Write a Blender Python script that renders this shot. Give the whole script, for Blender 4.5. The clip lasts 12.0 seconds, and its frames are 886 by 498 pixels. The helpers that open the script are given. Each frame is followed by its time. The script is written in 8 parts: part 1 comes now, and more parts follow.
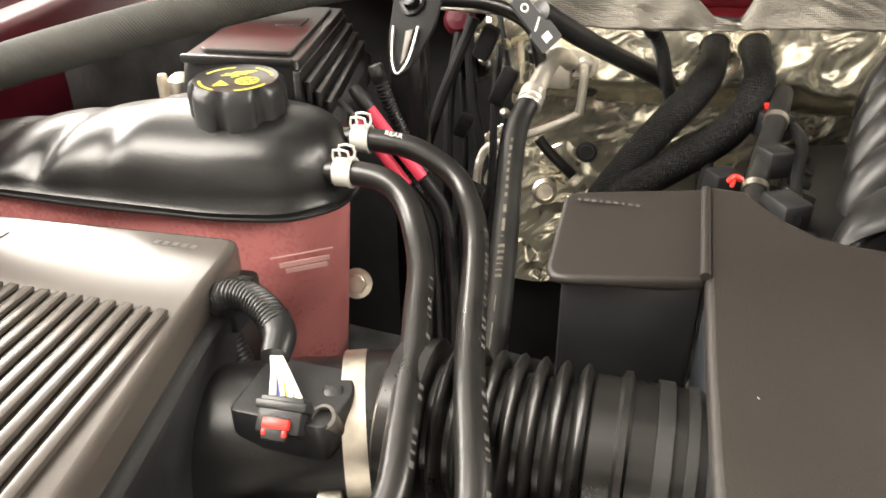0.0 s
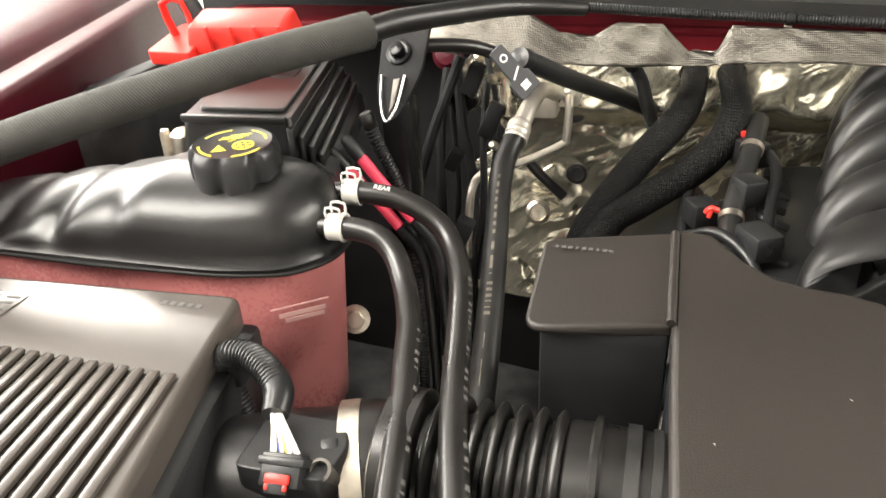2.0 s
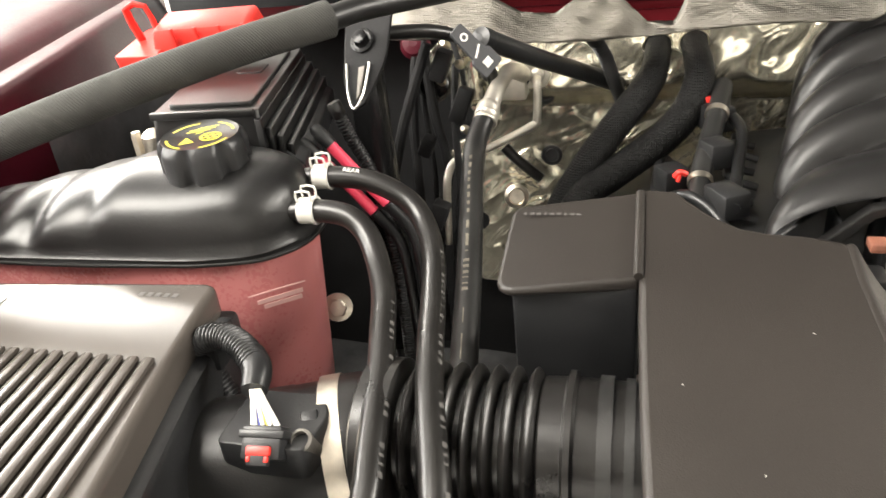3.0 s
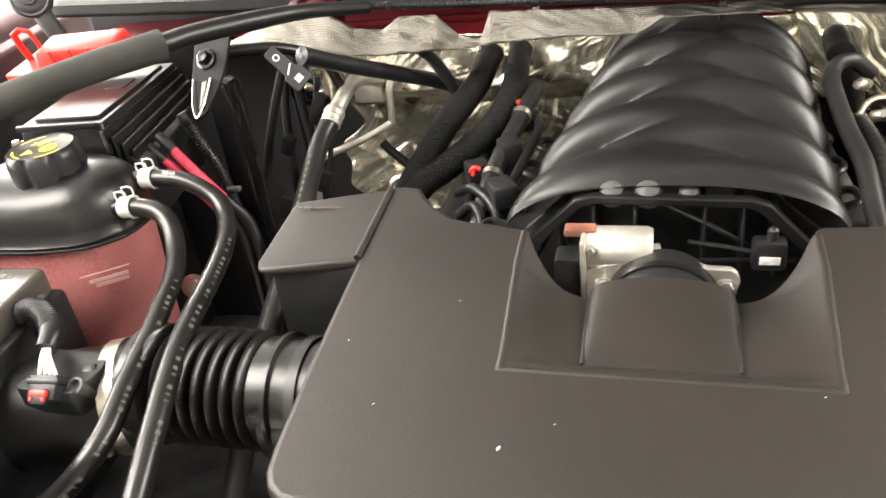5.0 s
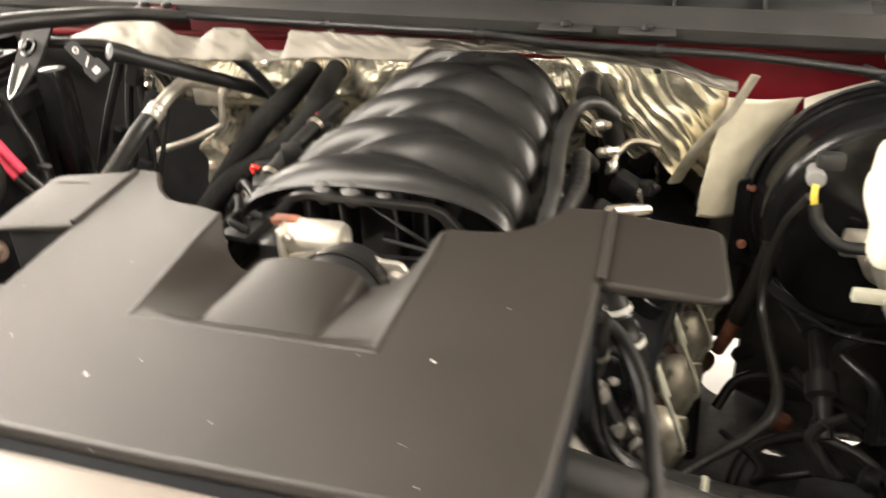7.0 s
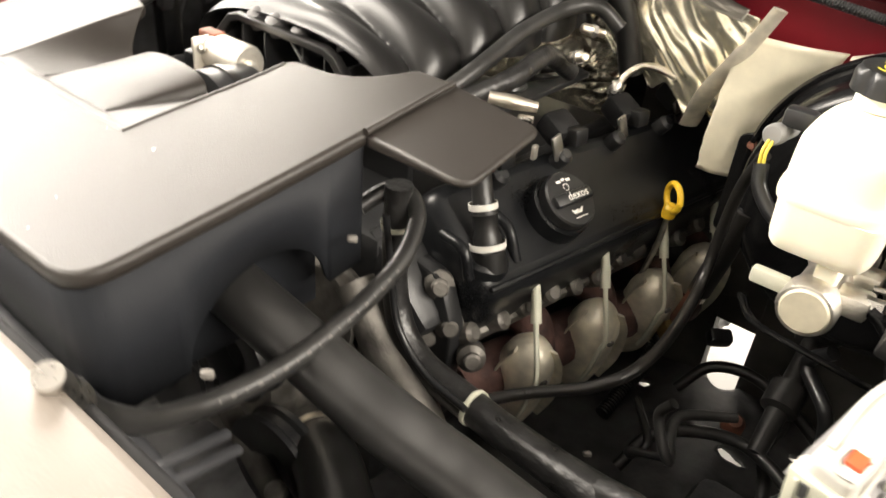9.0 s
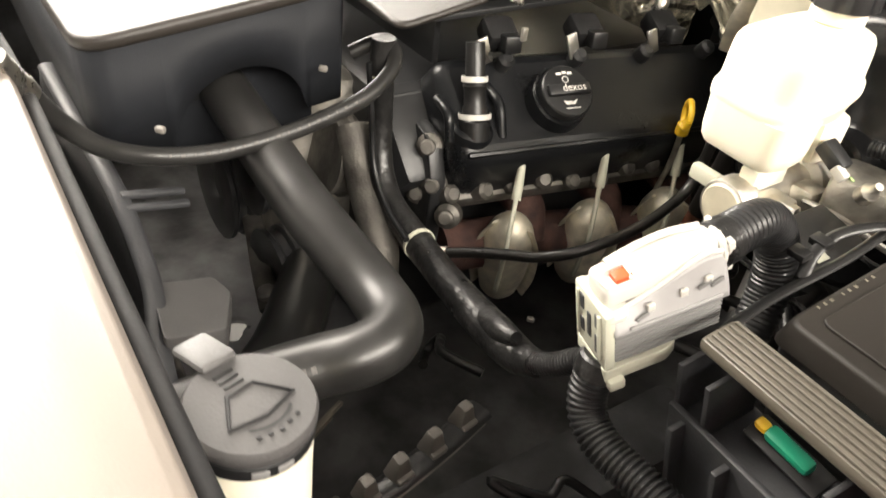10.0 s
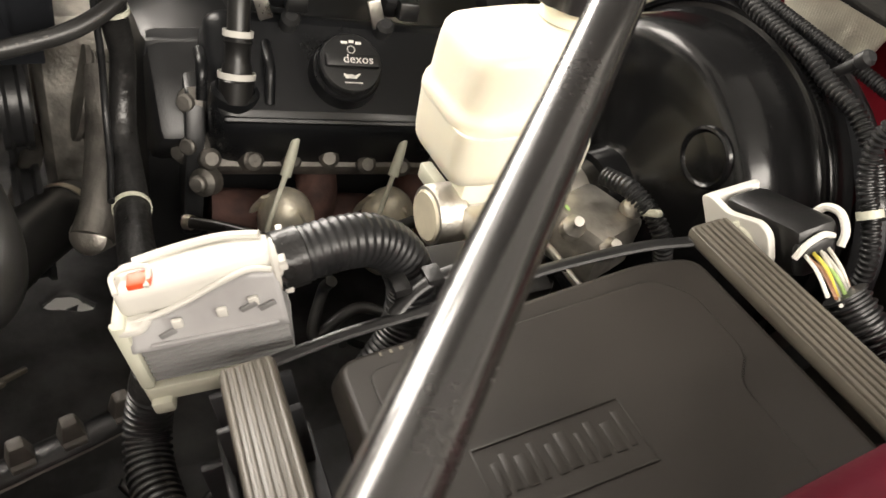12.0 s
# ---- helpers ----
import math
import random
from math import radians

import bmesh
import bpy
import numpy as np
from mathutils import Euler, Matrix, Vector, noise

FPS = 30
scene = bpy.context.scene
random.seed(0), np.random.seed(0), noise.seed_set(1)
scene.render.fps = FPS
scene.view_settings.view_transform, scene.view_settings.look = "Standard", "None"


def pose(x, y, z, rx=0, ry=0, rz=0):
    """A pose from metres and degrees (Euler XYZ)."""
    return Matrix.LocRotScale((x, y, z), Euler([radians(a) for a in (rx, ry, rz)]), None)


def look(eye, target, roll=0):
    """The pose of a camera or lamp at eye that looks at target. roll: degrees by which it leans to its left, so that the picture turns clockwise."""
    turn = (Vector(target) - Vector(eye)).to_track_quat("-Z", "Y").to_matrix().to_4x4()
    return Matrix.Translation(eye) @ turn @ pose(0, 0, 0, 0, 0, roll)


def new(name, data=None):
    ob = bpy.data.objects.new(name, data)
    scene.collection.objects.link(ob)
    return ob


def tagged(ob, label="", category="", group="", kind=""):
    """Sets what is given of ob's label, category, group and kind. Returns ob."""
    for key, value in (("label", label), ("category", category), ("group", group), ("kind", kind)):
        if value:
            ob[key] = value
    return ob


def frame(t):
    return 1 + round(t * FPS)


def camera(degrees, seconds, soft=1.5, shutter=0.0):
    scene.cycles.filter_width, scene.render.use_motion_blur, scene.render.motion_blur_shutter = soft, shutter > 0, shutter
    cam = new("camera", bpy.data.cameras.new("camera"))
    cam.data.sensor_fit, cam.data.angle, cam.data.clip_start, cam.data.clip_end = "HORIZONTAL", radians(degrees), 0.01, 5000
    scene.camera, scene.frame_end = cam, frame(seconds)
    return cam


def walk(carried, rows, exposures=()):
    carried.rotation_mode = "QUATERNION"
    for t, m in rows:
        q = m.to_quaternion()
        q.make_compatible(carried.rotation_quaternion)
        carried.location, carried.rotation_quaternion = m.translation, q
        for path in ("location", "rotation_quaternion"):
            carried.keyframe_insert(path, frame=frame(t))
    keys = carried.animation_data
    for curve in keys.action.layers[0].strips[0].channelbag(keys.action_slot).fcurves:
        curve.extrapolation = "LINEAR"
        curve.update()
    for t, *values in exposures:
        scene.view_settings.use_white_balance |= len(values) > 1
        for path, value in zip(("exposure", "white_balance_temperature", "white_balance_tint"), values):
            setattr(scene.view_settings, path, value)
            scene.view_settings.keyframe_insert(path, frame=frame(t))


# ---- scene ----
cam = camera(61.3, 12.0, shutter=0.5)

PATH = [
    (0, (-0.313, -0.451, 1.196), (-0.81, 1.244, 0.257), -0.4),
    (0.5, (-0.307, -0.45, 1.194), (-0.776, 1.235, 0.224), -1.4),
    (1, (-0.322, -0.459, 1.215), (-0.805, 1.223, 0.248), -0.2),
    (1.5, (-0.301, -0.459, 1.23), (-0.757, 1.198, 0.206), -0.2),
    (2, (-0.29, -0.46, 1.252), (-0.81, 1.222, 0.304), -2.7),
    (2.5, (-0.271, -0.473, 1.242), (-0.797, 1.223, 0.322), -5.1),
    (2.7, (-0.273, -0.474, 1.232), (-0.796, 1.223, 0.312), -5.7),
    (4.3, (-0.134, -0.495, 1.249), (-0.583, 1.151, 0.206), -9.3),
    (4.5, (-0.099, -0.501, 1.266), (-0.566, 1.153, 0.245), -9.6),
    (5, (-0.005, -0.534, 1.276), (-0.564, 1.121, 0.304), -8.1),
    (5.5, (0.032, -0.528, 1.282), (-0.575, 1.142, 0.363), -8.4),
    (6, (0.066, -0.501, 1.282), (-0.322, 1.249, 0.395), -7.2),
    (6.5, (0.106, -0.509, 1.282), (-0.238, 1.265, 0.423), -5.4),
    (7, (0.307, -0.558, 1.259), (-0.233, 1.146, 0.361), -2.2),
    (7.5, (0.437, -0.555, 1.236), (-0.154, 1.096, 0.274), -0.9),
    (7.7, (0.467, -0.541, 1.217), (-0.139, 1.103, 0.253), -0.1),
    (9.3, (0.75, -0.369, 1.189), (-0.4, 0.842, 0.088), 6.1),
    (9.5, (0.824, -0.356, 1.187), (-0.393, 0.756, 0.054), 6.5),
    (10, (0.907, -0.334, 1.178), (-0.365, 0.645, -0.014), 7.5),
    (10.5, (0.924, -0.287, 1.16), (-0.371, 0.625, -0.061), 7.9),
    (11, (0.93, -0.186, 1.169), (-0.272, 0.835, -0.061), 14.7),
    (11.5, (0.949, -0.106, 1.174), (-0.227, 0.957, -0.046), 17.1),
    (12, (0.981, -0.041, 1.187), (-0.257, 0.893, -0.076), 15.7),
]
walk(cam, [(t, look(eye, target, roll)) for t, eye, target, roll in PATH],
     [(0.0, 0.0, 6550, 10), (2.5, -0.06, 6350, 9), (5.0, 0.0, 6350, 10), (6.5, 0.0, 6850, 11), (7.5, 0.06, 6700, 10), (9.5, 0.31, 6600, 10), (10.5, 0.4, 6550, 10), (11.2, 0.0, 6550, 10), (12.0, -0.24, 6550, 11)])

# ---- world and lights ----
world = bpy.data.worlds.new("garage_world")
scene.world = world
world.use_nodes = True
world.node_tree.nodes["Background"].inputs[0].default_value = (0.9, 0.85, 0.78, 1)
world.node_tree.nodes["Background"].inputs[1].default_value = 0.02


def area(name, eye, target, sx, sy, watts, colour):
    data = bpy.data.lights.new(name, "AREA")
    data.shape, data.size, data.size_y, data.energy, data.color = "RECTANGLE", sx, sy, watts, colour
    ob = new(name, data)
    ob.matrix_world = look(eye, target)
    return ob


WARM = (1.0, 0.93, 0.83)
area("ceiling_light_front", (-1.8, -1.0, 2.95), (-1.6, -0.9, 0), 1.4, 2.7, 340, WARM)
area("ceiling_light_side", (-3.3, 2.75, 2.95), (-2.3, 1.9, 0.9), 1.3, 1.3, 230, WARM)
area("ceiling_light_right", (3.1, 0.3, 2.6), (0.2, 0.1, 0.8), 3.4, 0.6, 220, WARM)
# Unseen area lamp added before the west wall; no doorway is built there.
area("open_garage_door", (-3.95, 0.5, 1.4), (0, 0.5, 1.4), 4.0, 2.6, 780, (1.0, 0.945, 0.87))


# ---- materials ----
def mat(name, base, rough=0.5, metal=0.0, var=0.2, scale=14.0, bump=0.15, bscale=260.0, rvar=0.12, coat=0.0, second=None, emboss=None, spec=0.5, trans=0.0):
    m = bpy.data.materials.new(name)
    m.use_nodes = True
    nt = m.node_tree
    n, link = nt.nodes, nt.links.new
    bsdf = n["Principled BSDF"]
    co = n.new("ShaderNodeTexCoord")
    big = n.new("ShaderNodeTexNoise")
    big.inputs["Scale"].default_value, big.inputs["Detail"].default_value = scale, 5
    fine = n.new("ShaderNodeTexNoise")
    fine.inputs["Scale"].default_value, fine.inputs["Detail"].default_value = bscale, 3
    link(co.outputs["Object"], big.inputs["Vector"])
    link(co.outputs["Object"], fine.inputs["Vector"])
    ramp = n.new("ShaderNodeMix")
    ramp.data_type = "RGBA"
    lo = [c * (1 - var) for c in base]
    hi = second or [min(1, c * (1 + var)) for c in base]
    ramp.inputs["A"].default_value, ramp.inputs["B"].default_value = (*lo, 1), (*hi, 1)
    rr = n.new("ShaderNodeMapRange")
    rr.inputs["From Min"].default_value, rr.inputs["From Max"].default_value = 0.35, 0.68
    link(big.outputs["Fac"], rr.inputs["Value"])
    link(rr.outputs["Result"], ramp.inputs["Factor"])
    link(ramp.outputs["Result"], bsdf.inputs["Base Color"])
    ro = n.new("ShaderNodeMapRange")
    ro.inputs["From Min"].default_value, ro.inputs["From Max"].default_value = 0.3, 0.7
    ro.inputs["To Min"].default_value, ro.inputs["To Max"].default_value = max(0.03, rough - rvar), min(1, rough + rvar)
    mix = n.new("ShaderNodeMath")
    mix.operation = "MULTIPLY_ADD"
    mix.inputs[1].default_value, mix.inputs[2].default_value = 0.4, 0.3
    link(fine.outputs["Fac"], mix.inputs[0])
    blend = n.new("ShaderNodeMath")
    blend.operation = "MULTIPLY_ADD"
    blend.inputs[1].default_value = 0.5
    link(big.outputs["Fac"], blend.inputs[0])
    half = n.new("ShaderNodeMath")
    half.operation = "MULTIPLY"
    half.inputs[1].default_value = 0.5
    link(mix.outputs[0], half.inputs[0])
    link(half.outputs[0], blend.inputs[2])
    link(blend.outputs[0], ro.inputs["Value"])
    link(ro.outputs["Result"], bsdf.inputs["Roughness"])
    bsdf.inputs["Metallic"].default_value = metal
    bsdf.inputs["Coat Weight"].default_value = coat
    bsdf.inputs["Coat Roughness"].default_value = 0.08
    bsdf.inputs["Specular IOR Level"].default_value = spec
    if trans:
        bsdf.inputs["Subsurface Weight"].default_value = trans
        bsdf.inputs["Subsurface Radius"].default_value = (0.02, 0.015, 0.01)
        bsdf.inputs["Subsurface Scale"].default_value = 0.6
    bp = n.new("ShaderNodeBump")
    bp.inputs["Strength"].default_value, bp.inputs["Distance"].default_value = bump, 0.001
    height = fine.outputs["Fac"]
    if emboss:
        kind, size, strength = emboss
        if kind == "dots":
            tex = n.new("ShaderNodeTexVoronoi")
            tex.inputs["Scale"].default_value, tex.inputs["Randomness"].default_value = size, 0.15
            out = tex.outputs["Distance"]
        else:
            tex = n.new("ShaderNodeTexWave")
            tex.wave_type = "BANDS"
            tex.bands_direction = "DIAGONAL"
            tex.inputs["Scale"].default_value, tex.inputs["Distortion"].default_value = size, 0.6
            out = tex.outputs["Fac"]
        link(co.outputs["Object"], tex.inputs["Vector"])
        add = n.new("ShaderNodeMath")
        add.operation = "MULTIPLY_ADD"
        add.inputs[1].default_value = strength
        link(out, add.inputs[0])
        link(height, add.inputs[2])
        height = add.outputs[0]
    link(height, bp.inputs["Height"])
    link(bp.outputs["Normal"], bsdf.inputs["Normal"])
    return m


COVER = mat("grained_cover_plastic", (0.0225, 0.0192, 0.0165), 0.41, var=0.12, scale=6, bump=0.35, bscale=900, rvar=0.06, spec=0.42)
MANI = mat("intake_plastic", (0.0095, 0.0092, 0.009), 0.34, var=0.2, scale=9, bump=0.12, bscale=700, rvar=0.05, spec=0.4)
BLACK = mat("black_plastic", (0.0165, 0.0168, 0.0175), 0.38, var=0.25, scale=12, bump=0.15, bscale=500)
GLOSS = mat("moulded_black_plastic", (0.011, 0.0107, 0.0105), 0.36, var=0.2, scale=10, bump=0.08, bscale=400, rvar=0.06)
VALVE = mat("valve_cover_plastic", (0.0075, 0.008, 0.009), 0.32, var=0.2, scale=10, bump=0.12, bscale=500, spec=0.35)
LID = mat("airbox_plastic", (0.065, 0.057, 0.05), 0.24, var=0.1, scale=8, bump=0.08, bscale=900, rvar=0.05)
RUBBER = mat("hose_rubber", (0.011, 0.0102, 0.0094), 0.3, var=0.2, scale=30, bump=0.03, bscale=600, rvar=0.05)
RUBBERM = mat("matt_rubber", (0.021, 0.0207, 0.02), 0.36, var=0.25, scale=25, bump=0.1, bscale=600)
CONDUIT = mat("conduit_plastic", (0.0115, 0.0117, 0.0123), 0.36, var=0.3, scale=40, bump=0.1)
FOAM = mat("woven_sleeve", (0.04, 0.04, 0.036), 0.85, var=0.25, scale=20, bump=0.7, bscale=700, emboss=("wave", 160, 0.5))
BRAID = mat("braided_sleeve", (0.005, 0.005, 0.0048), 0.52, var=0.4, scale=30, bump=0.9, bscale=500, emboss=("dots", 360, 2.2), spec=0.2)
TAPE = mat("cloth_tape", (0.016, 0.0157, 0.0155), 0.34, var=0.35, scale=45, bump=1.6, bscale=110)
STEEL = mat("bare_steel", (0.62, 0.6, 0.56), 0.3, 1.0, var=0.15, scale=40, bump=0.1)
ZINC = mat("zinc_steel", (0.72, 0.66, 0.56), 0.38, 1.0, var=0.2, scale=50, bump=0.2)
ALU = mat("cast_aluminium", (0.66, 0.63, 0.57), 0.45, 1.0, var=0.2, scale=35, bump=0.5, bscale=350)
HEAD = mat("dull_cast_aluminium", (0.42, 0.4, 0.36), 0.5, 0.9, var=0.4, scale=30, bump=0.8, bscale=180)
FOIL = mat("crumpled_foil", (0.93, 0.88, 0.71), 0.22, 0.85, var=0.06, scale=14, bump=0.25, bscale=190, rvar=0.06)
# Dark base offsets the strong lamps: the flange's shade is put into its colour.
EMBOSS = mat("shaded_embossed_foil", (0.14, 0.131, 0.115), 0.36, 1.0, var=0.15, scale=18, bump=0.5, bscale=200, emboss=("dots", 520, 1.7))
SHIELD = mat("heat_shield_metal", (0.82, 0.77, 0.64), 0.45, 0.6, var=0.2, scale=40, bump=0.4, bscale=200)
WHITE = mat("milky_plastic", (0.82, 0.775, 0.63), 0.38, var=0.05, scale=8, bump=0.1, trans=0.25)
WHITE2 = mat("white_plastic", (0.6, 0.585, 0.54), 0.4, var=0.06, scale=20, bump=0.1)
PALEGREY = mat("pale_grey_plastic", (0.33, 0.325, 0.325), 0.4, var=0.1, scale=30, bump=0.1)
GREY = mat("grey_connector_plastic", (0.21, 0.208, 0.205), 0.45, var=0.1, scale=20, bump=0.1)
CREAM = mat("cream_connector_plastic", (0.55, 0.55, 0.45), 0.5, var=0.1, scale=20, bump=0.1)
COOLANT = mat("coolant_filled_plastic", (0.42, 0.15, 0.145), 0.3, var=0.1, scale=7, bump=0.1, trans=0.2)
MAROON = mat("maroon_paint", (0.052, 0.0042, 0.0095), 0.42, 0.05, var=0.2, scale=5, bump=0.05, spec=0.14)
TANK = mat("tank_top_plastic", (0.0065, 0.0064, 0.0064), 0.35, var=0.2, scale=10, bump=0.15, bscale=300, rvar=0.06)
PALEMARK = mat("faded_print", (0.17, 0.155, 0.12), 0.6, var=0.3, scale=200)
MAROON2 = mat("unpolished_maroon_paint", (0.15, 0.008, 0.014), 0.45, 0.1, var=0.3, scale=7, bump=0.15, spec=0.15)
RED = mat("red_plastic", (0.72, 0.035, 0.025), 0.4, var=0.1, scale=20, bump=0.1)
PINK = mat("red_cable_sleeve", (0.62, 0.045, 0.09), 0.45, var=0.12, scale=40, bump=0.15)
ORANGE = mat("orange_lock_plastic", (0.7, 0.09, 0.03), 0.4, var=0.1, scale=20)
YELLOW = mat("yellow_ink", (0.72, 0.62, 0.06), 0.5, var=0.1, scale=60)
YELLOWP = mat("yellow_plastic", (0.8, 0.5, 0.03), 0.35, var=0.1, scale=30)
INK = mat("white_ink", (0.78, 0.76, 0.72), 0.6, var=0.2, scale=200)
DIMINK = mat("worn_grey_ink", (0.09, 0.085, 0.08), 0.6, var=0.3, scale=200)
PANEL = mat("champagne_panel_plastic", (0.205, 0.18, 0.157), 0.38, var=0.05, scale=5, bump=0.2, bscale=600, rvar=0.05)
COWL = mat("weathered_cowl_plastic", (0.019, 0.0185, 0.0175), 0.58, var=0.15, scale=8, bump=0.4, bscale=500)
BOOST = mat("black_enamel", (0.006, 0.006, 0.0063), 0.2, var=0.2, scale=8, bump=0.03, rvar=0.04, spec=0.3)
ROD = mat("satin_black_paint", (0.012, 0.011, 0.0105), 0.26, var=0.15, scale=12, bump=0.02, rvar=0.04, coat=0.8, spec=0.5)
FAINT = mat("faded_pink_print", (0.6, 0.36, 0.33), 0.5, var=0.1, scale=40)
FUSE = mat("fuse_box_plastic", (0.0195, 0.017, 0.0145), 0.44, var=0.15, scale=9, bump=0.1, bscale=900, spec=0.3)
RAIL = mat("ribbed_rail_plastic", (0.105, 0.094, 0.075), 0.36, var=0.1, scale=20, bump=0.05, bscale=900)
CLIPG = mat("grey_clip_plastic", (0.17, 0.16, 0.145), 0.5, var=0.15, scale=30, bump=0.2)
CAPGREY = mat("grey_cap_plastic", (0.066, 0.064, 0.064), 0.55, var=0.12, scale=25, bump=0.3, bscale=500)
RUST = mat("rusty_iron", (0.085, 0.045, 0.038), 0.75, 0.3, var=0.5, scale=35, bump=1.0, bscale=150)
COPPER = mat("brown_heat_sleeve", (0.2, 0.075, 0.045), 0.6, var=0.4, scale=50, bump=0.5)
BRASS = mat("brass", (0.65, 0.48, 0.22), 0.35, 1.0, var=0.2, scale=40)
GREEN = mat("green_plastic", (0.01, 0.3, 0.17), 0.35, var=0.1, scale=30)
# These two bases are raised: haze over the deep blacks is put into the colour.
DARK = mat("hazed_dirty_black_metal", (0.05, 0.051, 0.053), 0.6, var=0.5, scale=18, bump=0.7, bscale=120)
HAZED = mat("hazed_black_tray", (0.072, 0.072, 0.073), 0.5, var=0.6, scale=16, bump=0.9, bscale=70, rvar=0.2)
CONC = mat("garage_concrete", (0.72, 0.71, 0.69), 0.6, var=0.1, scale=4, bump=0.5, bscale=90)
CEIL = mat("dim_ceiling_board", (0.4, 0.395, 0.39), 0.8, var=0.08, scale=2, bump=0.3)
# Less metallic, so reflected brightness is painted into the base instead of mirrored.
FOILB = mat("lit_embossed_foil", (0.72, 0.68, 0.57), 0.42, 0.35, var=0.15, scale=18, bump=0.5, bscale=200, emboss=("dots", 420, 1.7))
# The base colour carries the light level low in the bay.
LOWBAY = mat("lowbay_dark_plastic", (0.06, 0.057, 0.051), 0.6, var=0.4, scale=14, bump=0.5, bscale=140)
ENDCAP = mat("dull_yellow_zinc", (0.6, 0.55, 0.42), 0.5, 0.25, var=0.12, scale=40, bump=0.2)
DULL = mat("dull_black_wrap", (0.009, 0.009, 0.0095), 0.7, var=0.3, scale=30, bump=0.3, bscale=300, spec=0.25)
GUARD = mat("pale_shield_metal", (0.78, 0.73, 0.57), 0.4, 0.1, var=0.08, scale=30, bump=0.3, bscale=200)
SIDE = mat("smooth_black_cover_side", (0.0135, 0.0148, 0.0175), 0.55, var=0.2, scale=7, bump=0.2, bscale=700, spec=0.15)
THROT = mat("cast_throttle_metal", (0.74, 0.7, 0.62), 0.42, 0.75, var=0.12, scale=40, bump=0.35, bscale=300)
HINGE = mat("dark_hinge_plastic", (0.03, 0.031, 0.034), 0.5, var=0.2, scale=25, bump=0.3, bscale=400)
WALLM = mat("garage_wall_paint", (0.6, 0.59, 0.57), 0.7, var=0.05, scale=3, bump=0.3)
GLASS = mat("windscreen_glass", (0.02, 0.022, 0.022), 0.05, var=0.05, rvar=0.02, bump=0.0)
HEAD2 = mat("grimy_cast_aluminium", (0.17, 0.16, 0.145), 0.55, 0.8, var=0.4, scale=30, bump=0.8, bscale=180)
WIRES = [mat("wire_white", (0.7, 0.68, 0.62), 0.45), mat("wire_yellow", (0.75, 0.6, 0.08), 0.45), mat("wire_blue", (0.06, 0.08, 0.35), 0.45),
         mat("wire_brown", (0.25, 0.12, 0.06), 0.45), mat("wire_green", (0.4, 0.6, 0.2), 0.45)]


# ---- building helpers ----
# the driver side is laid out square to its own axes; this sets it into the bay, square to the engine
DRIVER_SIDE = Matrix.Translation((0.06647, 0.02784, -0.09178)) @ Matrix(((0.98217, 0.14796, -0.11596), (-0.14452, 0.98879, 0.03763), (0.12023, -0.0202, 0.99254))).to_4x4() @ Matrix.Scale(1.0603, 4)
BAY = Matrix()
FRAME = [BAY]


def part(name, geo, material, parent=None, label="", smooth=True):
    """One mesh object from a bmesh or (verts, faces), under a thing or a part."""
    me = bpy.data.meshes.new(name)
    if isinstance(geo, tuple):
        me.from_pydata([tuple(v) for v in geo[0]], [], geo[1])
    else:
        geo.to_mesh(me)
        geo.free()
    me.materials.append(material)
    me.transform(FRAME[0])
    if smooth:
        me.set_sharp_from_angle(angle=radians(38))
    me.polygons.foreach_set("use_smooth", [smooth and p.loop_total <= 8 for p in me.polygons])
    ob = new(name, me)
    if parent:
        ob.parent = parent
        base = parent
        while base.parent:
            base = base.parent
        ob.matrix_parent_inverse = base.matrix_basis.inverted() if parent is base else Matrix()
    if label:
        ob["label"] = label
    return ob


def thing(name, at, label, category, group="", kind=""):
    ob = new(name)
    ob.empty_display_size = 0.02
    ob.location = FRAME[0] @ Vector(at)
    return tagged(ob, label, category, group, kind)


def merge(*geos):
    verts, faces = [], []
    for v, f in geos:
        k = len(verts)
        verts += [tuple(a) for a in v]
        faces += [tuple(i + k for i in q) for q in f]
    return verts, faces


def placed(geo, m):
    return [m @ Vector(v) for v in geo[0]], geo[1]


def spline(pts, n=8):
    p = [Vector(a) for a in pts]
    p = [p[0] * 2 - p[1]] + p + [p[-1] * 2 - p[-2]]
    out = []
    for i in range(1, len(p) - 2):
        for k in range(n):
            t = k / n
            out.append(0.5 * (2 * p[i] + (p[i + 1] - p[i - 1]) * t + (2 * p[i - 1] - 5 * p[i] + 4 * p[i + 1] - p[i + 2]) * t * t
                              + (3 * p[i] - p[i - 1] - 3 * p[i + 1] + p[i + 2]) * t ** 3))
    return out + [p[-2]]


def resample(path, step):
    out, carry = [path[0]], 0.0
    for a, b in zip(path, path[1:]):
        d = (b - a).length
        s = step - carry
        while s <= d and d > 0:
            out.append(a.lerp(b, s / d))
            s += step
        carry = (carry + d) % step
    return out + ([path[-1]] if (out[-1] - path[-1]).length > step * 0.2 else [])


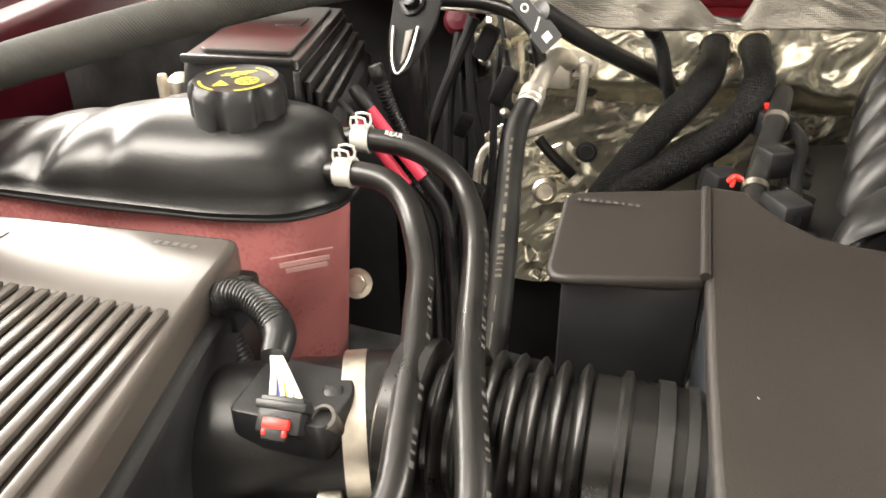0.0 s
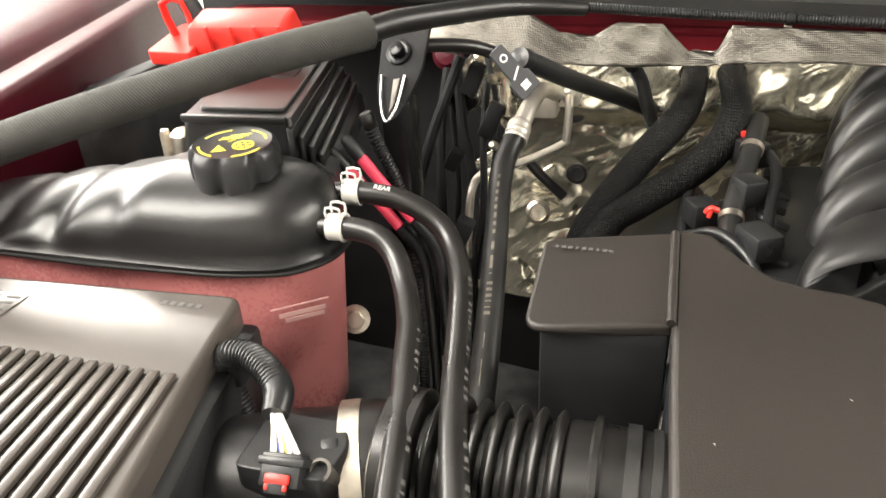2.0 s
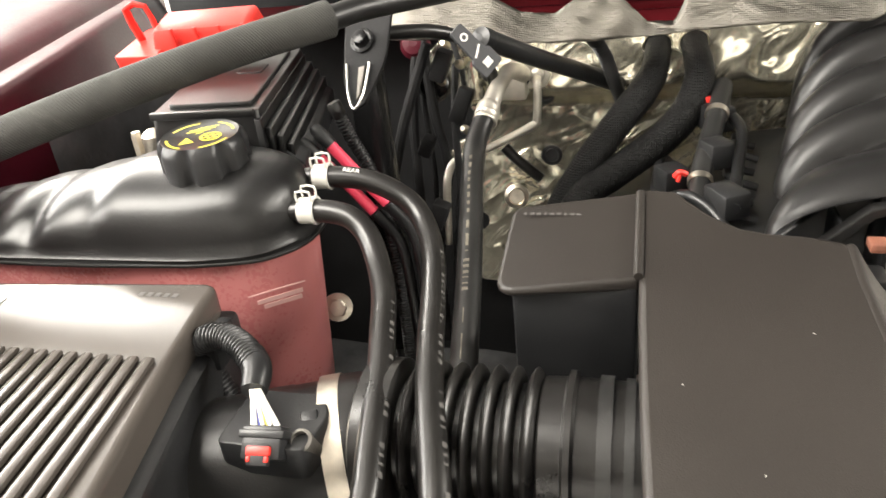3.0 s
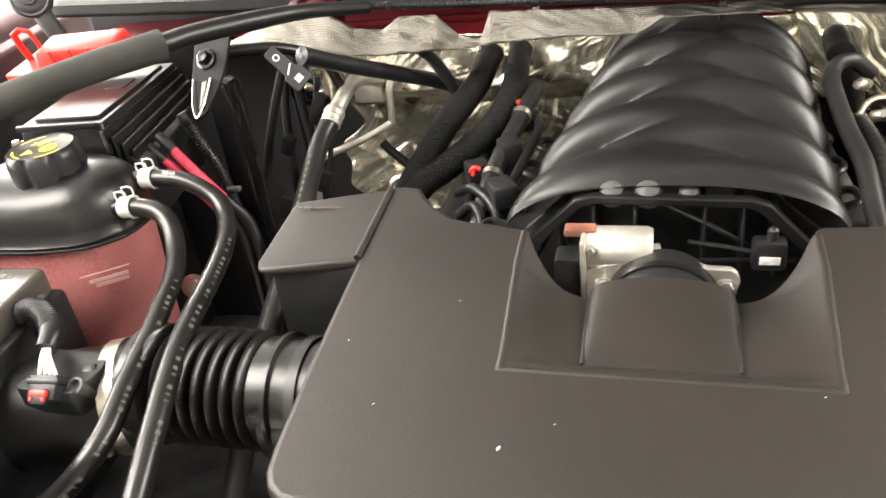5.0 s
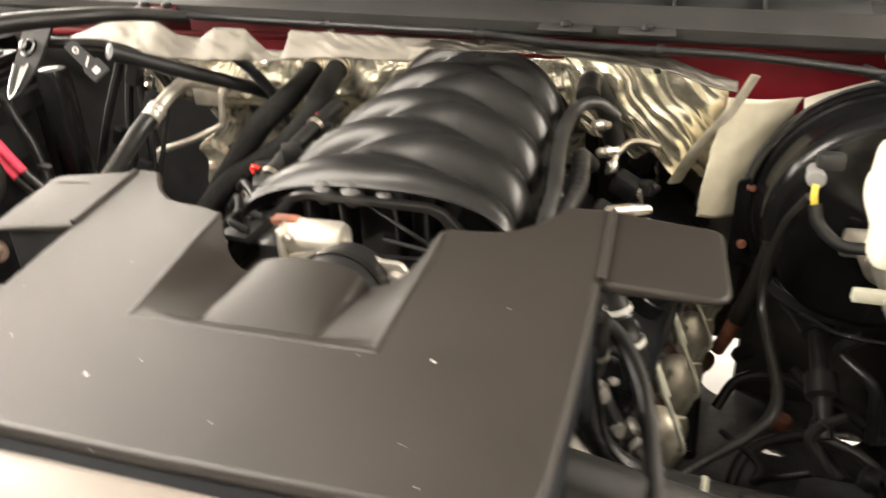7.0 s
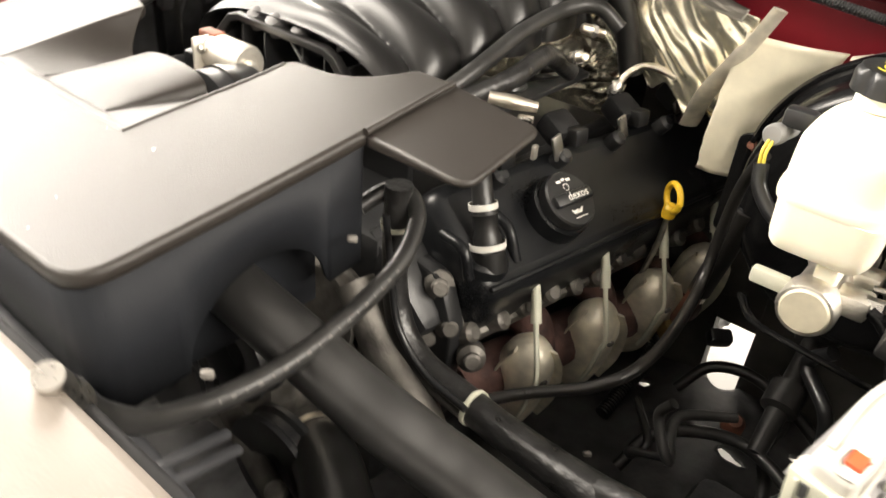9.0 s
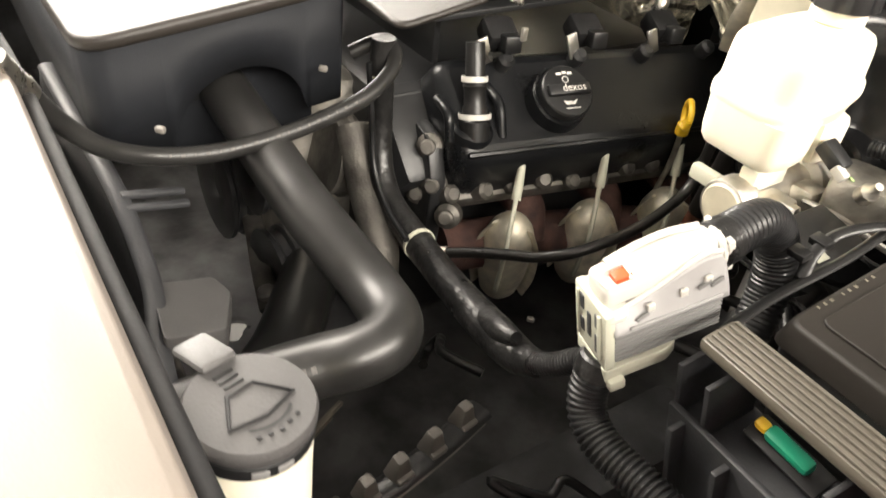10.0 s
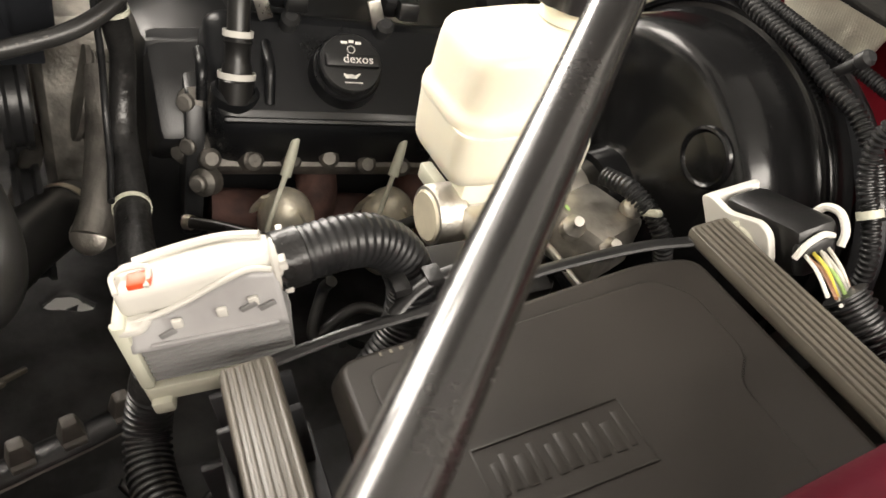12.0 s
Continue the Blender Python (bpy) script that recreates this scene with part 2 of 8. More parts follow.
def sweep(path, radii, seg=14, cap=True, flat=1.0):
    """A tube along the points; radii is a number or one a point."""
    if isinstance(radii, (int, float)):
        radii = [radii] * len(path)
    verts, faces = [], []
    tang = (path[1] - path[0]).normalized()
    side = tang.orthogonal().normalized()
    if abs(tang.z) < 0.9:
        side = tang.cross(Vector((0, 0, 1))).normalized()
    for i, c in enumerate(path):
        a, b = path[max(0, i - 1)], path[min(len(path) - 1, i + 1)]
        d = b - a
        if d.length > 1e-9:
            t2 = d.normalized()
            side = (tang.rotation_difference(t2) @ side).normalized()
            tang = t2
        up = tang.cross(side)
        for k in range(seg):
            w = 2 * math.pi * k / seg
            verts.append(c + (side * math.cos(w) + up * math.sin(w) * flat) * radii[i])
    for i in range(len(path) - 1):
        for k in range(seg):
            j = (k + 1) % seg
            faces.append((i * seg + k, i * seg + j, (i + 1) * seg + j, (i + 1) * seg + k))
    if cap:
        faces.append(tuple(range(seg - 1, -1, -1)))
        faces.append(tuple((len(path) - 1) * seg + k for k in range(seg)))
    return verts, faces


def tube(pts, r, seg=14, n=8, flat=1.0):
    return sweep(spline(pts, n), r, seg, flat=flat)


def taper(pts, radii, seg=14, n=8, flat=1.0):
    path = spline(pts, n)
    rr = [radii[min(len(radii) - 1, i // n)] * (1 - (i % n) / n) + radii[min(len(radii) - 1, i // n + 1)] * ((i % n) / n) for i in range(len(path))]
    return sweep(path, rr, seg, flat=flat)


def corrugated(pts, r, pitch=0.004, depth=0.0016, seg=14):
    path = resample(spline(pts, 10), pitch / 4)
    return sweep(path, [r - (depth if i % 4 in (2, 3) else 0.0) for i in range(len(path))], seg)


def lathe(profile, m=Matrix(), seg=28, cap=True):
    """Rings of (radius, height) round the local z axis."""
    verts, faces = [], []
    for r, h in profile:
        for k in range(seg):
            w = 2 * math.pi * k / seg
            verts.append(m @ Vector((r * math.cos(w), r * math.sin(w), h)))
    for i in range(len(profile) - 1):
        for k in range(seg):
            j = (k + 1) % seg
            faces.append((i * seg + k, i * seg + j, (i + 1) * seg + j, (i + 1) * seg + k))
    if cap:
        faces.append(tuple(range(seg - 1, -1, -1)))
        faces.append(tuple((len(profile) - 1) * seg + k for k in range(seg)))
    return verts, faces


def along(at, way, spin=0.0):
    """A frame at a place whose z axis goes that way."""
    return Matrix.Translation(at) @ Vector(way).to_track_quat("Z", "Y").to_matrix().to_4x4() @ Matrix.Rotation(radians(spin), 4, "Z")


def axes(at, x, z):
    """A frame from an origin, an x axis and a near z axis."""
    x = Vector(x).normalized()
    y = Vector(z).cross(x).normalized()
    z = x.cross(y)
    return Matrix.Translation(at) @ Matrix((x, y, z)).transposed().to_4x4()


def bevelled(bm, width, segments=2, angle=30):
    edges = [e for e in bm.edges if len(e.link_faces) == 2 and e.calc_face_angle(0) > radians(angle)]
    bmesh.ops.bevel(bm, geom=edges, offset=width, segments=segments, profile=0.5, affect="EDGES", clamp_overlap=True)
    return bm


def rbox(size, bevel=0.003, m=Matrix(), segments=2, taper_top=1.0):
    bm = bmesh.new()
    bmesh.ops.create_cube(bm, size=1.0)
    for v in bm.verts:
        k = taper_top if v.co.z > 0 else 1.0
        v.co = Vector((v.co.x * size[0] * k, v.co.y * size[1] * k, v.co.z * size[2]))
    if bevel:
        bevelled(bm, bevel, segments)
    bmesh.ops.transform(bm, matrix=m, verts=bm.verts)
    return bm


def prism(poly, z0, z1, bevel=0.003, m=Matrix(), segments=2, shrink=None, angle=30):
    """A polygon of (x, y) drawn up from z0 to z1, with rounded edges; z0 and z1 may be functions of x and y."""
    f0 = z0 if callable(z0) else (lambda x, y: z0)
    f1 = z1 if callable(z1) else (lambda x, y: z1)
    bm = bmesh.new()
    low = [bm.verts.new((x, y, f0(x, y))) for x, y in poly]
    top = [bm.verts.new((x, y, f1(x, y))) for x, y in (shrink or poly)]
    bm.faces.new(low[::-1])
    bm.faces.new(top)
    for i in range(len(poly)):
        j = (i + 1) % len(poly)
        bm.faces.new((low[i], low[j], top[j], top[i]))
    bmesh.ops.recalc_face_normals(bm, faces=bm.faces)
    if bevel:
        bevelled(bm, bevel, segments, angle)
    bmesh.ops.transform(bm, matrix=m, verts=bm.verts)
    return bm


def rounded(poly, r, n=5):
    """The polygon with its corners rounded; r is a number or one a corner."""
    out = []
    for i, p in enumerate(poly):
        rad = r[i] if isinstance(r, (list, tuple)) else r
        p, a, b = Vector(p), Vector(poly[i - 1]), Vector(poly[(i + 1) % len(poly)])
        if rad <= 0:
            out.append(tuple(p))
            continue
        da, db = (a - p), (b - p)
        k = min(rad, da.length * 0.45, db.length * 0.45)
        s, e = p + da.normalized() * k, p + db.normalized() * k
        for q in range(n + 1):
            t = q / n
            out.append(tuple(s * (1 - t) ** 2 + p * 2 * t * (1 - t) + e * t * t))
    return out


def grid(nx, ny, f, thick=0.0):
    """A sheet of f(u, v) for u and v from 0 to 1."""
    verts = [Vector(f(i / nx, j / ny)) for j in range(ny + 1) for i in range(nx + 1)]
    faces = [(j * (nx + 1) + i, j * (nx + 1) + i + 1, (j + 1) * (nx + 1) + i + 1, (j + 1) * (nx + 1) + i) for j in range(ny) for i in range(nx)]
    return verts, faces


def thicken(ob, t):
    mod = ob.modifiers.new("thickness", "SOLIDIFY")
    mod.thickness, mod.offset = t, -1
    return ob


def letters(text, size, m, material, parent, depth=0.0004, label="", name="lettering"):
    """Text of that height, lying in the frame's x-y plane, as a mesh part."""
    cu = bpy.data.curves.new("letters", "FONT")
    cu.body, cu.size, cu.extrude, cu.align_x, cu.align_y, cu.resolution_u = text, size, depth, "CENTER", "CENTER", 2
    tmp = bpy.data.objects.new("letters", cu)
    me = bpy.data.meshes.new_from_object(tmp)
    bpy.data.objects.remove(tmp)
    bm = bmesh.new()
    bm.from_mesh(me)
    bmesh.ops.transform(bm, matrix=m, verts=bm.verts)
    return part(name, bm, material, parent, label, smooth=False)


def printing(parent, pts, r, toward, marks, material, high=0.006, name="printing", label=""):
    """Rows of small bars on a hose, on the side that faces toward; marks are (start, length) along it in metres."""
    path = resample(spline(pts, 10), 0.002)
    out = []
    for s, ln in marks:
        i, j = int(s / 0.002), int((s + ln) / 0.002)
        if j >= len(path):
            continue
        ring = []
        for c, nx in zip(path[i:j], path[i + 1:j + 1]):
            d = (nx - c).normalized()
            o = Vector(toward) - c
            o = (o - d * o.dot(d)).normalized()
            s2 = d.cross(o)
            w = high / 2 / r
            ring.append([c + (o * math.cos(a) + s2 * math.sin(a)) * (r + 0.0004) for a in (-w, 0, w)])
        if len(ring) < 2:
            continue
        v = [p for q in ring for p in q]
        f = [(k * 3 + a, k * 3 + a + 1, k * 3 + a + 4, k * 3 + a + 3) for k in range(len(ring) - 1) for a in (0, 1)]
        out.append((v, f))
    if out:
        ob = part(name, merge(*out), material, parent, label)
        ob["kind"] = "stuff"
        return ob


def bolt(parent, at, way, r=0.006, h=0.006, material=None, name="bolt", washer=True):
    m = along(at, way)
    head = lathe([(r * 0.2, 0), (r, 0), (r, h * 0.8), (r * 0.85, h)], m, 6)
    geo = merge(lathe([(r * 1.5, -0.001), (r * 1.5, 0.0012), (r * 0.9, 0.0016)], m, 18), head) if washer else head
    return part(name, geo, material or ZINC, parent)


def hose_thing(name, pts, r, material, label, category="hose", rings=0.0, seg=16, radii=None, group="", depth=0.0016):
    th = thing(name, pts[0], label, category, group)
    geo = corrugated(pts, r, rings, depth, seg) if rings else (taper(pts, radii, seg) if radii else tube(pts, r, seg))
    part("conduit" if rings else "tube", geo, material, th)
    if rings:
        path = spline(pts, 10)
        for a, b in ((path[1], path[3]), (path[-2], path[-4])):
            part("taped_end", lathe([(r * 0.9, -0.008), (r * 1.06, -0.006), (r * 1.06, 0.008), (r * 0.9, 0.01)], along(a, b - a), 18), TAPE, th)
    return th


def band(parent, at, way, r, width, material, name="clamp_band", label="", ear=False):
    m = along(at, way)
    geo = lathe([(r, -width / 2), (r + 0.0012, -width / 2), (r + 0.0012, width / 2), (r, width / 2)], m, 28, cap=False)
    if ear:
        e = rbox((0.006, 0.008, width * 0.8), 0.001, m @ Matrix.Translation((r + 0.003, 0, 0)))
        ob = part(name, geo, material, parent, label)
        part("clamp_ear", e, material, ob)
        return ob
    return part(name, geo, material, parent, label)


# ---- the garage round the truck ----
def slab(name, size, at, material, label, category):
    ob = part(name, rbox(size, 0.0, Matrix.Translation(at)), material, None, "", smooth=False)
    return tagged(ob, label, category, kind="structure")


slab("floor", (9, 9, 0.2), (0, 0, -0.1), CONC, "pale grey concrete garage floor, brightly lit", "floor")
slab("ceiling", (9, 9, 0.1), (0, 0, 3.05), CEIL, "plain dim garage ceiling", "ceiling")
slab("wall_west", (0.1, 9, 3.0), (-4.05, 0, 1.5), WALLM, "plain painted garage wall", "wall")
slab("wall_east", (0.1, 9, 3.0), (4.05, 0, 1.5), WALLM, "plain painted garage wall", "wall")
slab("wall_north", (9, 0.1, 3.0), (0, 4.3, 1.5), WALLM, "plain painted garage wall", "wall")
slab("wall_south", (9, 0.1, 3.0), (0, -4.3, 1.5), WALLM, "plain painted garage wall", "wall")

# ---- truck body round the bay ----
body = thing("truck_body", (0, 0.6, 0.5), "maroon pickup truck bodywork round an open engine bay", "truck body")
# The left part's near-black base stands in for the shade in this corner.
part("firewall", rbox((1.25, 0.03, 0.84), 0.005, Matrix.Translation((-0.425, 0.70, 0.71))), DULL, body, "dark firewall, shade put into its colour")
for x0, x1, z0, name in ((0.2, 0.41, 0.29, "firewall"), (0.41, 0.475, 0.482, "firewall"), (0.475, 1.05, 0.29, "firewall")):
    part(name, rbox((x1 - x0, 0.03, 1.13 - z0), 0.001, Matrix.Translation(((x0 + x1) / 2, 0.70, (1.13 + z0) / 2))), LOWBAY, body, "dark firewall behind the booster, lighter than the left part")
part("cowl_support", rbox((1.45, 0.02, 0.15), 0.006, Matrix.Translation((0.24, 0.575, 0.995)) @ Matrix.Rotation(radians(1.8), 4, "Y")), MAROON2, body, "maroon painted cowl support")
part("cowl_shelf", rbox((1.95, 0.12, 0.012), 0.004, Matrix.Translation((0, 0.62, 1.03))), MAROON2, body)


def fender(side):
    sx = -1 if side == "l" else 1
    edge = [(-1.2, -0.7), (-0.35, -0.96), (0.1, -0.93), (0.4, -1.03), (0.9, -1.2)]
    if sx > 0:
        edge = [(-1.2, 0.98), (-0.3, 0.965), (0.13, 0.929), (0.4, 0.92), (0.9, 0.98)]

    def f(u, v):
        k = u * 4
        i = min(3, int(k))
        y = edge[i][0] + (edge[i + 1][0] - edge[i][0]) * (k - i)
        x = edge[i][1] + (edge[i + 1][1] - edge[i][1]) * (k - i)
        prof = [(0.0, -0.34), (0.0, -0.06), (0.001, -0.02), (0.004, -0.006), (0.012, 0.0), (0.05, 0.0), (0.06, -0.01), (0.07, 0.008), (0.11, 0.026), (0.3, 0.03), (0.46, -0.03), (0.5, -0.25)]
        j = v * (len(prof) - 1)
        q = min(len(prof) - 2, int(j))
        a, b = prof[q], prof[q + 1]
        return (x + sx * (a[0] + (b[0] - a[0]) * (j - q)), y, (1.045 if sx < 0 else 0.995) + a[1] + (b[1] - a[1]) * (j - q))
    return grid(24, 30, f)


thicken(part("fender", fender("l"), MAROON, body, "glossy maroon front fender"), 0.002)
thicken(part("fender", fender("r"), MAROON, body, "glossy maroon front fender"), 0.002)
part("inner_fender", rbox((0.03, 1.9, 0.75), 0.004, Matrix.Translation((-1.0, -0.25, 0.62))), DARK, body, "black inner fender liner")
part("inner_fender", rbox((0.03, 1.9, 0.75), 0.004, Matrix.Translation((0.99, -0.25, 0.62))), DARK, body, "black inner fender liner")
part("crossmember", rbox((2.0, 0.12, 0.25), 0.01, Matrix.Translation((0, -0.6, 0.42))), DARK, body)
TRAY_GAPS = [(0.45, 0.86, 0.07, 0.16), (0.645, 0.605, 0.04, 0.02), (0.53, 0.53, 0.022, 0.014), (0.349, 0.604, 0.012, 0.012), (0.07, -0.07, 0.025, 0.02), (-0.455, 0.06, 0.022, 0.02), (0.155, -0.02, 0.018, 0.03)]


def crease(p):
    """Sharp folds where the noise changes sign."""
    return 1 - 2 * abs(noise.noise(p))


def under_tray():
    """A dark tray with ragged gaps through which the floor shows."""
    verts, faces = grid(250, 240, lambda u, v: (-1.0 + 2.0 * u, -0.58 + 1.9 * v, 0.36))
    verts = [Vector((v[0], v[1], 0.36 + 0.02 * noise.noise(Vector((v[0] * 5, v[1] * 5, 5))))) for v in verts]
    inside = set()
    for i, p in enumerate(verts):
        for x, y, rx, ry in TRAY_GAPS:
            a = math.atan2((p.y - y) / ry, (p.x - x) / rx)
            edge = 1 + 0.22 * math.sin(2 * a + x * 40) + 0.16 * math.sin(3 * a + y * 50)
            r = math.hypot((p.x - x) / rx, (p.y - y) / ry)
            if r < edge:
                inside.add(i)
                verts[i] = Vector((x + rx * edge * math.cos(a), y + ry * edge * math.sin(a), p.z))
                break
    return verts, [f for f in faces if any(i not in inside for i in f)]


thicken(part("under_tray", under_tray(), HAZED, body, "black tray under the engine, haze put into its colour"), 0.01)
for sx in (-1, 1):
    wheel = part("wheel", lathe([(0.1, -0.1), (0.24, -0.11), (0.36, -0.12), (0.395, -0.09), (0.4, 0.0), (0.395, 0.09), (0.36, 0.12), (0.24, 0.11), (0.1, 0.1)], along((sx * 1.16, 0.0, 0.4), (1, 0, 0)), 40), RUBBERM, body, "black tyre under the fender")
    part("rim", lathe([(0.06, -0.08), (0.23, -0.105), (0.235, 0.0), (0.23, 0.105), (0.06, 0.08)], along((sx * 1.16, 0.0, 0.4), (1, 0, 0)), 32), ALU, wheel)

# the raised hood over the rear of the bay: unseen, kept narrow to admit side light
hood = thing("hood", (0, 0.72, 1.16), "raised hood with a plain dark underside", "hood")


def hood_f(u, v):
    x = -0.6 + 1.2 * u
    return (x, 0.76 - 0.62 * v + 0.02 * (2 * u - 1) ** 2, 1.17 + 1.1 * v + 0.06 * math.sin(v * 3.1))


thicken(part("inner_panel", grid(16, 16, hood_f), DARK, hood), -0.03)

# grey cowl panel with its row of slots
cowl = thing("cowl_panel", (0, 0.6, 1.09), "weathered grey plastic cowl panel with dark slots", "cowl panel")
CT = Matrix.Translation((0, 0, 1.072)) @ Matrix.Rotation(radians(1.75), 4, "Y")
cprof = [(0.515, -0.02), (0.512, 0.0), (0.52, 0.004), (0.565, 0.018), (0.575, 0.019), (0.577, 0.012), (0.585, 0.012), (0.62, 0.026), (0.622, 0.038), (0.635, 0.043), (0.655, 0.043), (0.66, 0.036), (0.67, 0.04), (0.7, 0.055), (0.75, 0.07)]


def cowl_f(u, v):
    j = v * (len(cprof) - 1)
    q = min(len(cprof) - 2, int(j))
    a, b = cprof[q], cprof[q + 1]
    x = -1.02 + 2.04 * u
    dip = 0.06 * max(0, abs(x) - 0.55) ** 1.5
    return CT @ Vector((x, a[0] + (b[0] - a[0]) * (j - q) + dip, a[1] + (b[1] - a[1]) * (j - q)))


thicken(part("trim", grid(40, 42, cowl_f), COWL, cowl), 0.003)
for x in (-0.60, -0.42, -0.24, -0.06, 0.12, 0.30, 0.42, 0.6):
    part("rib", rbox((0.004, 0.045, 0.022), 0.001, CT @ Matrix.Translation((x, 0.6, 0.026))), COWL, cowl)
part("slot_channel", rbox((1.15, 0.036, 0.004), 0.001, CT @ Matrix.Translation((-0.02, 0.601, 0.0215)) @ Matrix.Rotation(radians(21), 4, "X")), BLACK, cowl, "dark recessed slot channel")
grille = []
for i in range(90):
    x = -0.72 + i * 0.0075
    grille.append(placed(([Vector(v.co) for v in rbox((0.0035, 0.05, 0.004), 0).verts], [(0, 1, 3, 2), (4, 6, 7, 5), (0, 4, 5, 1), (2, 3, 7, 6), (0, 2, 6, 4), (1, 5, 7, 3)]),
                         CT @ Matrix.Translation((x, 0.705, 0.068)) @ Matrix.Rotation(radians(28), 4, "X")))
part("grille_mesh", merge(*grille), BLACK, cowl, "fine black plastic intake mesh")
for x, z in ((-0.5, 0.0), (0.16, 0.002), (0.27, 0.002)):
    br = part("mounting_tab", rbox((0.075, 0.03, 0.004), 0.002, CT @ Matrix.Translation((x, 0.507, z - 0.006)) @ Matrix.Rotation(radians(12), 4, "X")), COWL if x > 0 else MAROON, cowl)
    for dx in ((-0.02, 0.022) if x < 0 else (0,)):
        m = CT @ Matrix.Translation((x + dx, 0.505, z - 0.003))
        part("push_pin", lathe([(0.008, 0), (0.008, 0.004), (0.005, 0.007), (0.003, 0.007)], m, 14), BLACK, br)
ws = part("windscreen", grid(8, 4, lambda u, v: (-1 + 2 * u, 0.74 + 0.9 * v + 0.1 * (2 * u - 1) ** 2, 1.125 + 0.55 * v)), GLASS, None)
tagged(ws, "dark sloping windscreen glass above the cowl", "windscreen")
hinge = part("hood_hinge", tube([(-0.92, 0.43, 1.13), (-0.9, 0.43, 1.08), (-0.88, 0.45, 1.02)], 0.014, 10), DARK, body, "dark hood hinge arm with a round grey pivot")
hm = along((-0.915, 0.42, 1.135), (0.45, -0.8, 0.3))
part("pivot", lathe([(0.028, -0.02), (0.03, 0), (0.027, 0.003), (0.024, 0.002), (0.02, 0.005), (0.012, 0.005), (0.011, 0.008), (0.004, 0.008)], hm, 28), HINGE, hinge)
part("slot", rbox((0.004, 0.012, 0.002), 0.0005, hm @ Matrix.Translation((0, 0, 0.009))), CAPGREY, hinge)

# radiator support panel
panel = thing("radiator_support_panel", (0, -0.5, 0.9), "smooth champagne-grey plastic panel across the front of the bay", "front panel")


def panel_f(u, v):
    x = -0.98 + 1.96 * u
    reach = math.sqrt(x * x + 0.004)
    if x > 0:   # the edge runs straight across the driver side
        reach = min(reach, 0.3) + 0.03 * (1 - math.exp(-max(0.0, reach - 0.3) / 0.03))
    y0 = -0.338 + 0.11 * reach - (0.001 if x > 0.4 else 0.005 * max(0.0, x - 0.2))
    z0 = 1.004 - 0.15 * reach
    prof = [(0.006, -0.03), (0.003, -0.012), (0, -0.004), (-0.006, 0.0), (-0.1, 0.006), (-0.3, -0.004), (-0.5, -0.06)]
    j = v * (len(prof) - 1)
    q = min(len(prof) - 2, int(j))
    a, b = prof[q], prof[q + 1]
    return (x, y0 + a[0] + (b[0] - a[0]) * (j - q), z0 + a[1] + (b[1] - a[1]) * (j - q))


thicken(part("shell", grid(40, 24, panel_f), PANEL, panel), -0.003)
seal = [Vector(panel_f(i / 40, 0.12)) + Vector((0, 0.005, -0.01)) for i in range(41)]
part("seal", sweep(seal, 0.0055, 10), DULL, panel, "black rubber edge seal")
tie = [Vector(panel_f(i / 40, 0.1)) + Vector((0, 0.008, -0.055)) for i in range(41)]
part("tie_bar", sweep(tie, 0.008, 14), DULL, panel, "black steel tie bar below the edge")
pm = along((0.14, -0.37, 0.9895), (0.1, 0, 1))
part("bolt_recess", lathe([(0.026, 0.0025), (0.022, 0.004), (0.019, 0.001), (0.008, 0.0005)], pm, 28), PANEL, panel)
part("bolt", lathe([(0.012, 0.001), (0.012, 0.006), (0.008, 0.009), (0.003, 0.009)], pm, 20), ZINC, panel)

# foil heat shield on the firewall
shield = thing("heat_shield", (-0.25, 0.5, 1.0), "crinkled silver foil heat insulation hung on the firewall", "heat shield")
random.seed(4)


def crinkle(x, z):
    warp = 1.5 * noise.noise(Vector((x * 8, z * 8, 3.0))) + 0.5 * noise.noise(Vector((x * 28, z * 28, 5.0)))
    p, q = x * 0.75 + z * 0.66, z * 0.75 - x * 0.66
    a = noise.noise(Vector((x * 7 + warp, z * 6 - warp, 2.0)))
    b = crease(Vector((p * 7 + warp, q * 26 - warp, 7.0)))
    c = crease(Vector((p * 16 + warp, q * 90 + warp * 3, 11.0)))
    keep = 0.5 + 0.5 * noise.noise(Vector((x * 12, z * 12, 30.0)))
    return 0.014 * a + 0.008 * b * keep + 0.003 * c * keep + 0.003 * noise.noise(Vector((x * 24, z * 24, 17.0)))


def foil_left(u, v):
    z = 0.55 + 0.46 * v
    left = -0.548 + 0.022 * math.sin(z * 31) + 0.012 * math.sin(z * 77)
    x = left + (0.18 - left) * u
    k = min(1, max(0, (z - 0.87) / 0.06))
    return (x, 0.655 - 0.105 * k * k * (3 - 2 * k) - crinkle(x, z), z)


thicken(part("foil_sheet", grid(300, 190, foil_left), FOIL, shield), 0.001)


def foil_right(u, v):
    top = Vector((0.15 + 0.235 * u, 0.535, 1.035 - 0.048 * u))
    low = Vector((0.27 + 0.13 * u, 0.6, 0.6))
    p = top.lerp(low, v * (0.3 + 0.1 * u + 0.05 * noise.noise(Vector((u * 7, 2.0, 5.0)))))
    s = p.x * 0.66 - p.z * 0.75
    t = p.x * 0.75 + p.z * 0.66
    warp = 1.6 * noise.noise(Vector((s * 9, t * 12, 1.0))) + 0.5 * noise.noise(Vector((s * 30, t * 30, 6.0)))
    fold = 0.008 * crease(Vector((s * 3, t * 24 + warp, 3.0))) + 0.0035 * crease(Vector((s * 6, t * 64 + warp, 9.0)))
    return (p.x, p.y - fold - 0.012 * math.sin(3.1 * u), p.z)


thicken(part("foil_sheet", grid(150, 200, foil_right), FOIL, shield), 0.001)


